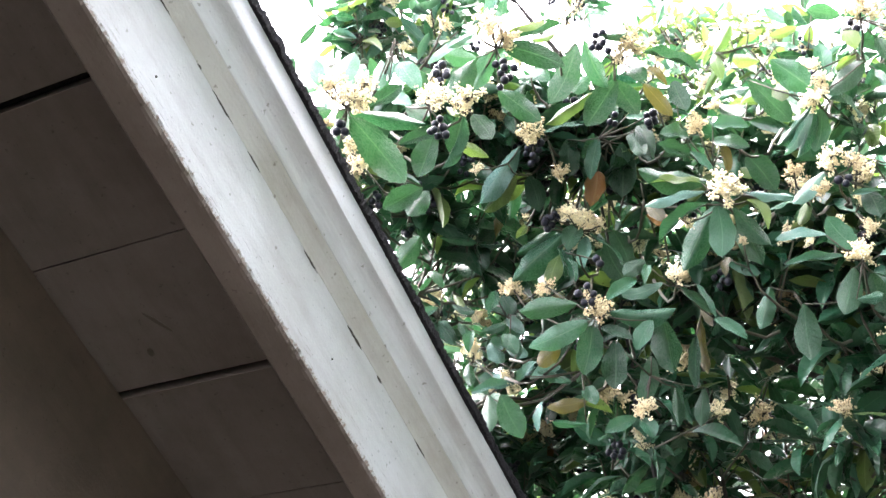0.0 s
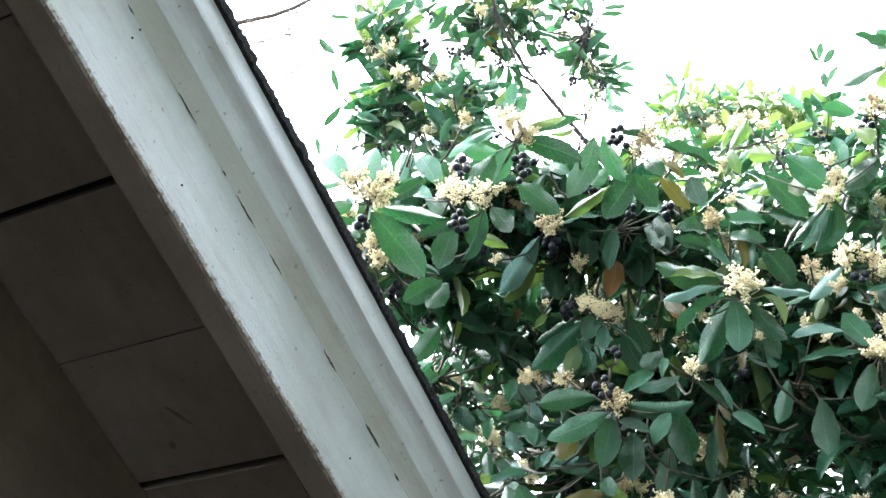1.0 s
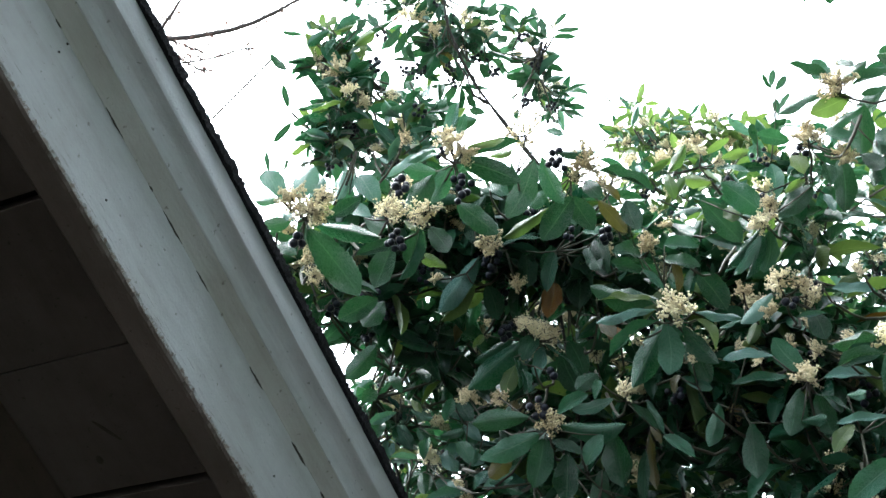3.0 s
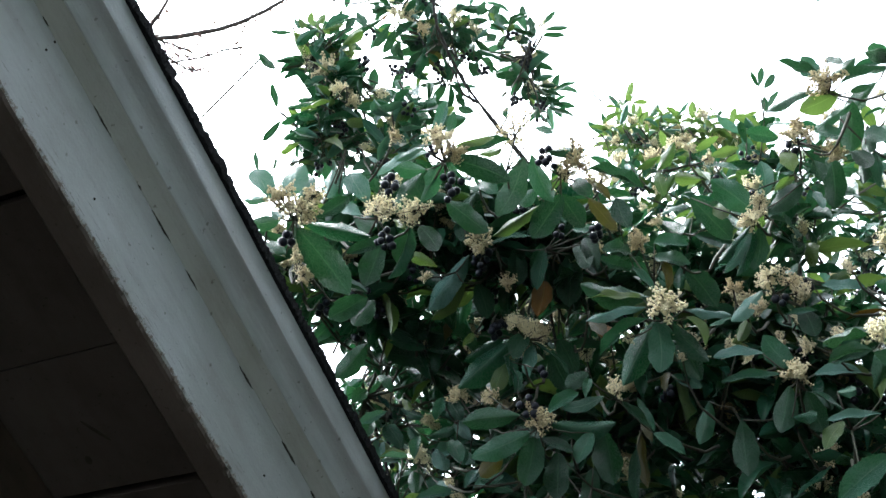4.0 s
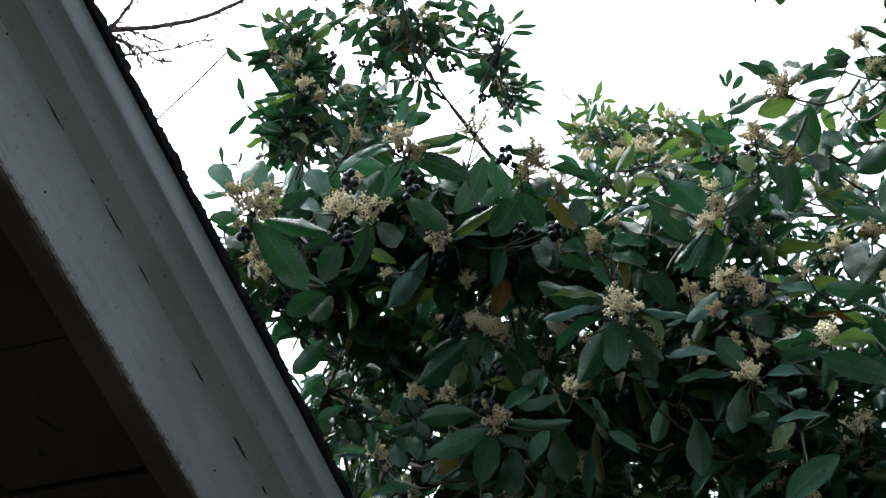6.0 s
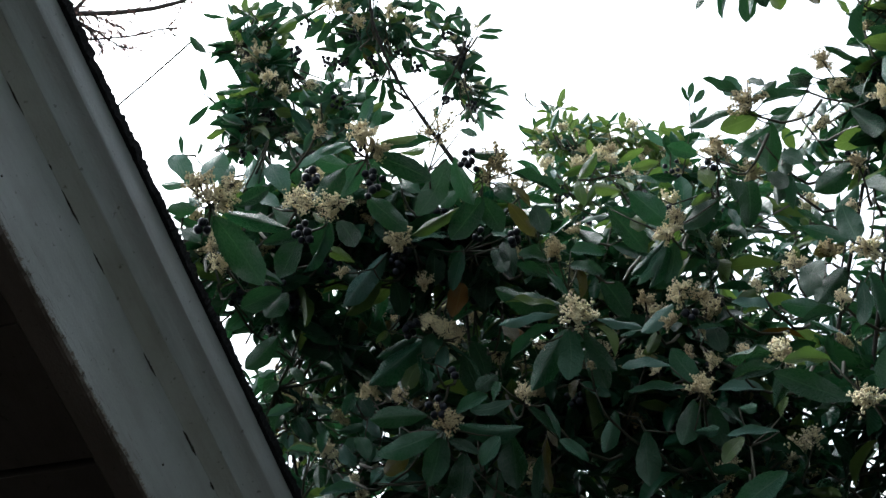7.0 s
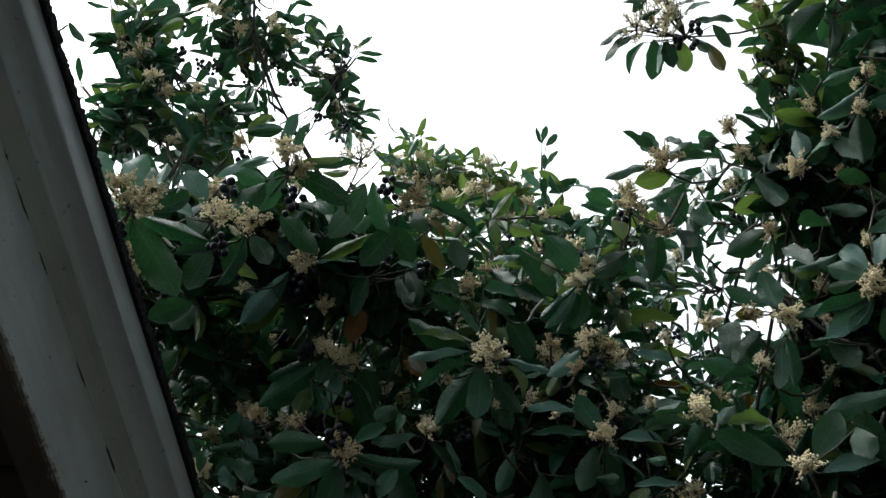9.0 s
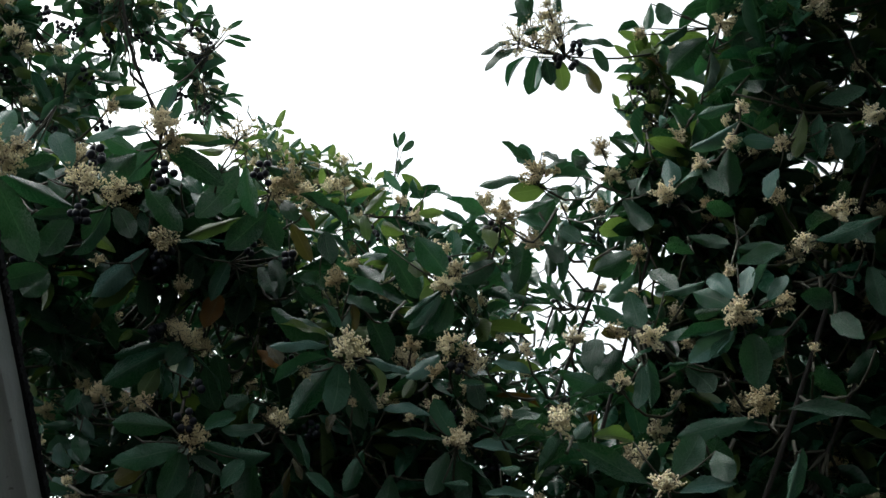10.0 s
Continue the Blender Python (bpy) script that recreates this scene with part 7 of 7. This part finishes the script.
s.leaf((1.246, 3.455, 4.832), (1.208, 3.409, 4.866), 0.019, -11)
s.leaf((1.242, 3.440, 4.824), (1.253, 3.415, 4.894), 0.026, -34)
s.leaf((1.262, 3.454, 4.821), (1.304, 3.436, 4.881), 0.029, -59)
s.leaf((1.286, 3.513, 4.777), (1.330, 3.492, 4.846), 0.023, -42)
s.leaf((1.290, 3.548, 4.779), (1.281, 3.526, 4.845), 0.027, 1)
s.leaf((1.234, 3.536, 4.695), (1.211, 3.494, 4.728), 0.022, 8)
s.leaf((1.272, 3.591, 4.730), (1.255, 3.626, 4.702), 0.018, 32)
s.end((1.294, 3.695, 4.620), 1.0)
s = Spray(tree, (0.770, 3.593, 4.680), 0.25)
s.head((0.830, 3.555, 4.693), 0.035)
s.head((0.886, 3.597, 4.633), 0.040)
s.head((0.992, 3.570, 4.671), 0.030)
s.leaf((0.741, 3.554, 4.730), (0.712, 3.529, 4.777), 0.031, 50, "y")
s.leaf((0.773, 3.545, 4.735), (0.778, 3.530, 4.794), 0.020, -39, "y")
s.leaf((0.753, 3.542, 4.731), (0.744, 3.541, 4.781), 0.029, 75, "y")
s.leaf((0.786, 3.559, 4.708), (0.798, 3.515, 4.775), 0.029, -34, "y")
s.leaf((0.797, 3.575, 4.695), (0.828, 3.531, 4.757), 0.040, -54, "y")
s.leaf((0.836, 3.535, 4.733), (0.870, 3.516, 4.781), 0.025, -64)
s.leaf((0.850, 3.570, 4.693), (0.884, 3.533, 4.740), 0.030, -55, "y")
s.leaf((0.758, 3.603, 4.670), (0.724, 3.610, 4.711), 0.031, 84, "y")
s.leaf((0.779, 3.592, 4.677), (0.756, 3.598, 4.720), 0.029, 85, "y")
s.leaf((0.741, 3.643, 4.636), (0.715, 3.645, 4.684), 0.031, 85, "y")
s.leaf((0.753, 3.642, 4.621), (0.698, 3.625, 4.608), 0.025, 69, "y")
s.leaf((0.826, 3.594, 4.667), (0.870, 3.579, 4.708), 0.035, -70)
s.leaf((0.888, 3.531, 4.718), (0.939, 3.500, 4.697), 0.034, -66, "y")
s.leaf((0.909, 3.556, 4.682), (0.943, 3.524, 4.721), 0.034, -63, "y")
s.leaf((0.992, 3.514, 4.706), (0.989, 3.476, 4.766), 0.032, -26, "y")
s.leaf((1.014, 3.525, 4.689), (1.018, 3.486, 4.748), 0.023, -30, "y")
s.leaf((1.024, 3.543, 4.663), (1.080, 3.517, 4.680), 0.034, -62)
s.leaf((1.052, 3.557, 4.638), (0.969, 3.555, 4.648), 0.029, 61, "y")
s.leaf((0.672, 3.601, 4.681), (0.601, 3.575, 4.731), 0.024, 52)
s.leaf((0.680, 3.591, 4.701), (0.656, 3.553, 4.758), 0.018, 27)
s.leaf((0.682, 3.592, 4.688), (0.633, 3.576, 4.720), 0.016, 56)
s.leaf((0.690, 3.609, 4.675), (0.729, 3.594, 4.720), 0.014, -70)
s.leaf((1.129, 3.515, 4.659), (1.093, 3.515, 4.707), 0.027, 66)
s.leaf((1.137, 3.504, 4.678), (1.145, 3.468, 4.731), 0.027, -35, "y")
s.leaf((1.129, 3.539, 4.654), (1.182, 3.531, 4.681), 0.020, -71, "y")
s.leaf((1.070, 3.595, 4.584), (1.146, 3.555, 4.619), 0.046, -68, "y")
s.leaf((0.872, 3.593, 4.647), (0.923, 3.565, 4.676), 0.037, -67, "y")
s.leaf((0.769, 3.625, 4.639), (0.813, 3.616, 4.676), 0.033, -67)
s.leaf((0.935, 3.582, 4.641), (0.974, 3.541, 4.686), 0.040, -57)
s.leaf((0.811, 3.620, 4.632), (0.855, 3.612, 4.672), 0.034, -80, "y")
s.leaf((0.958, 3.600, 4.623), (1.027, 3.563, 4.630), 0.037, -69)
s.head((0.729, 3.550, 4.708), 0.022)
s.head((0.845, 3.534, 4.701), 0.022)
s.head((0.884, 3.576, 4.641), 0.033)
s.head((0.810, 3.625, 4.600), 0.028)
s.head((0.983, 3.532, 4.665), 0.024)
s.head((0.967, 3.588, 4.603), 0.033)
s.head((1.032, 3.604, 4.564), 0.033)
s.head((0.913, 3.586, 4.621), 0.031)
s.head((0.773, 3.562, 4.685), 0.020)
s.end((0.826, 3.705, 4.607), 1.0)
s = Spray(tree, (0.902, 1.655, 2.909), 0.25)
s.leaf((0.883, 1.644, 2.905), (0.880, 1.652, 2.953), 0.014, 123)
s.leaf((0.898, 1.644, 2.910), (0.922, 1.641, 2.954), 0.015, 87)
s.leaf((0.894, 1.613, 2.888), (0.889, 1.565, 2.891), 0.014, 1)
s.leaf((0.888, 1.681, 2.932), (0.844, 1.691, 2.972), 0.015, 28)
s.leaf((0.875, 1.669, 2.934), (0.871, 1.687, 2.979), 0.015, -19)
s.leaf((0.847, 1.635, 2.879), (0.807, 1.655, 2.900), 0.014, 12)
s.leaf((0.868, 1.670, 2.903), (0.864, 1.685, 2.857), 0.018, 41)
s.leaf((0.888, 1.672, 2.902), (0.897, 1.715, 2.876), 0.016, 17)
s.leaf((0.889, 1.638, 2.886), (0.909, 1.685, 2.887), 0.016, -23)
s.end((0.971, 1.678, 2.925), 1.0)
s = Spray(tree, (0.578, 1.282, 2.708))
s.end((0.635, 1.272, 2.773), 1.0)
s = Spray(tree, (0.947, 1.438, 3.234), 0.25)
s.head((0.900, 1.379, 3.293), 0.015)
s.head((0.918, 1.391, 3.268), 0.017)
s.head((0.936, 1.403, 3.243), 0.015)
s.head((0.877, 1.359, 3.330), 0.011)
s.leaf((0.909, 1.381, 3.241), (0.914, 1.424, 3.258), 0.013, 5, "y")
s.leaf((0.920, 1.390, 3.298), (0.910, 1.347, 3.298), 0.013, 14, "y")
s.leaf((0.954, 1.425, 3.270), (0.993, 1.413, 3.306), 0.015, -56, "y")
s.leaf((0.950, 1.415, 3.231), (0.965, 1.375, 3.218), 0.015, -49)
s.leaf((0.916, 1.412, 3.228), (0.920, 1.454, 3.249), 0.014, -3)
s.leaf((0.887, 1.453, 3.228), (0.853, 1.419, 3.227), 0.015, -25, "y")
s.leaf((0.902, 1.457, 3.230), (0.897, 1.412, 3.226), 0.015, -31)
s.leaf((0.901, 1.445, 3.234), (0.904, 1.486, 3.255), 0.013, 48, "y")
s.head((0.915, 1.451, 3.195), 0.019)
s.end((1.028, 1.533, 3.156), 1.0)

# ---- a bare tree behind the roof ----
bare = thing("bare_tree", "leafless tree with dark twigs and small buds behind the roof", "tree", Matrix.Translation((-2.352, 4.479, GROUND)))
bare_tree(bare, (-2.352, 4.479, 5.802), (
    (0.011, [(-1.642, 4.414, 5.855), (-1.464, 4.398, 5.868), (-1.259, 4.379, 5.884), (-1.069, 4.351, 5.913), (-0.961, 4.326, 5.943), (-0.849, 4.291, 5.988), (-0.696, 4.234, 6.061)]),
    (0.009, [(-1.504, 4.413, 5.848), (-1.426, 4.371, 5.905), (-1.370, 4.324, 5.971), (-1.321, 4.274, 6.040)]),
    (0.006, [(-1.587, 4.412, 5.855), (-1.462, 4.415, 5.843), (-1.378, 4.430, 5.816), (-1.328, 4.454, 5.779), (-1.297, 4.483, 5.735)]),
    (0.0045, [(-1.660, 4.498, 5.734), (-1.497, 4.477, 5.756), (-1.279, 4.451, 5.781), (-1.143, 4.431, 5.801), (-1.035, 4.406, 5.832), (-0.948, 4.394, 5.844)]),
    (0.004, [(-1.587, 4.408, 5.861), (-1.449, 4.410, 5.850), (-1.322, 4.438, 5.802), (-1.222, 4.467, 5.753), (-1.166, 4.470, 5.746)]),
    (0.003, [(-1.464, 4.398, 5.868), (-1.354, 4.394, 5.867), (-1.298, 4.402, 5.853), (-1.194, 4.422, 5.818)]),
))

# ---- thin line to the laurel ----
tubes = Tubes(5)
tubes.stem(arc((-0.679, 2.521, 3.654), (-0.417, 2.355, 3.867), (0, 0, -0.006), 10, pick), 0.0026, 0.0026)
tagged(tubes.done("cord", BARE, None), "thin grey cord strung from the roof to a branch", "cord")

# ---- laurels round the garden: out of view, added to block sky light ----
tree = laurel("unseen evergreen laurel added on the garden side to block light", (2.2, 0.1, GROUND), "laurels")
nodes = limbs(tree, (2.2, 0.1, GROUND), [(1.9, 0.6, 2.6), (2.1, -0.6, 2.5), (2.4, 0.2, 3.2), (2.0, -1.4, 2.2), (2.6, 1.2, 3.2), (2.2, -1.0, 3.2), (2.3, 0.5, 4.2), (2.3, -0.6, 4.2), (2.2, -0.2, 5.4)], 0.06, 23)
mass = Foliage(33)
mass.blades = COARSE
for y in (1.1, 0.4, -0.4, -1.2, -1.9):
    for z in (0.5, 1.3, 2.1, 2.9, 3.6, 4.3, 5.0, 5.7):
        mass.lobe((2.1 + 0.15 * math.sin(3 * y + z), y, z), (0.4, 0.5, 0.5), 75, nodes, 0.125, 0.1, 0.02)
# High leaning crown, also unseen, added to cut the light from above.
for y in (0.0, -0.8, -1.6):
    for x, z in ((1.7, 5.8), (1.15, 6.1)):
        mass.lobe((x, y + 0.2 * math.sin(5 * x), z), (0.45, 0.55, 0.4), 75, nodes, 0.125, 0.1, 0.02)
mass.done(tree)
tree = laurel("unseen evergreen laurel hedge added to block light from behind", (0.8, -2.6, GROUND), "laurels")
nodes = limbs(tree, (0.8, -2.6, GROUND), [(1.6, -2.3, 2.4), (0.9, -2.3, 2.8), (0.1, -2.3, 2.4), (1.2, -2.4, 1.4), (0.3, -2.4, 1.4), (0.8, -2.3, 4.4)], 0.05, 24)
mass = Foliage(34)
mass.blades = COARSE
for x in (2.2, 1.5, 0.8, 0.1, -0.6):
    for z in (0.5, 1.3, 2.1, 2.8, 3.5, 4.2, 4.9):
        mass.lobe((x, -2.3 + 0.2 * math.sin(4 * x + z), z), (0.5, 0.4, 0.5), 65, nodes, 0.125, 0.1, 0.02)
    for y, z in ((-2.2, 5.5), (-1.9, 6.1)):
        mass.lobe((x, y, z), (0.5, 0.5, 0.45), 65, nodes, 0.125, 0.1, 0.02)
mass.done(tree)
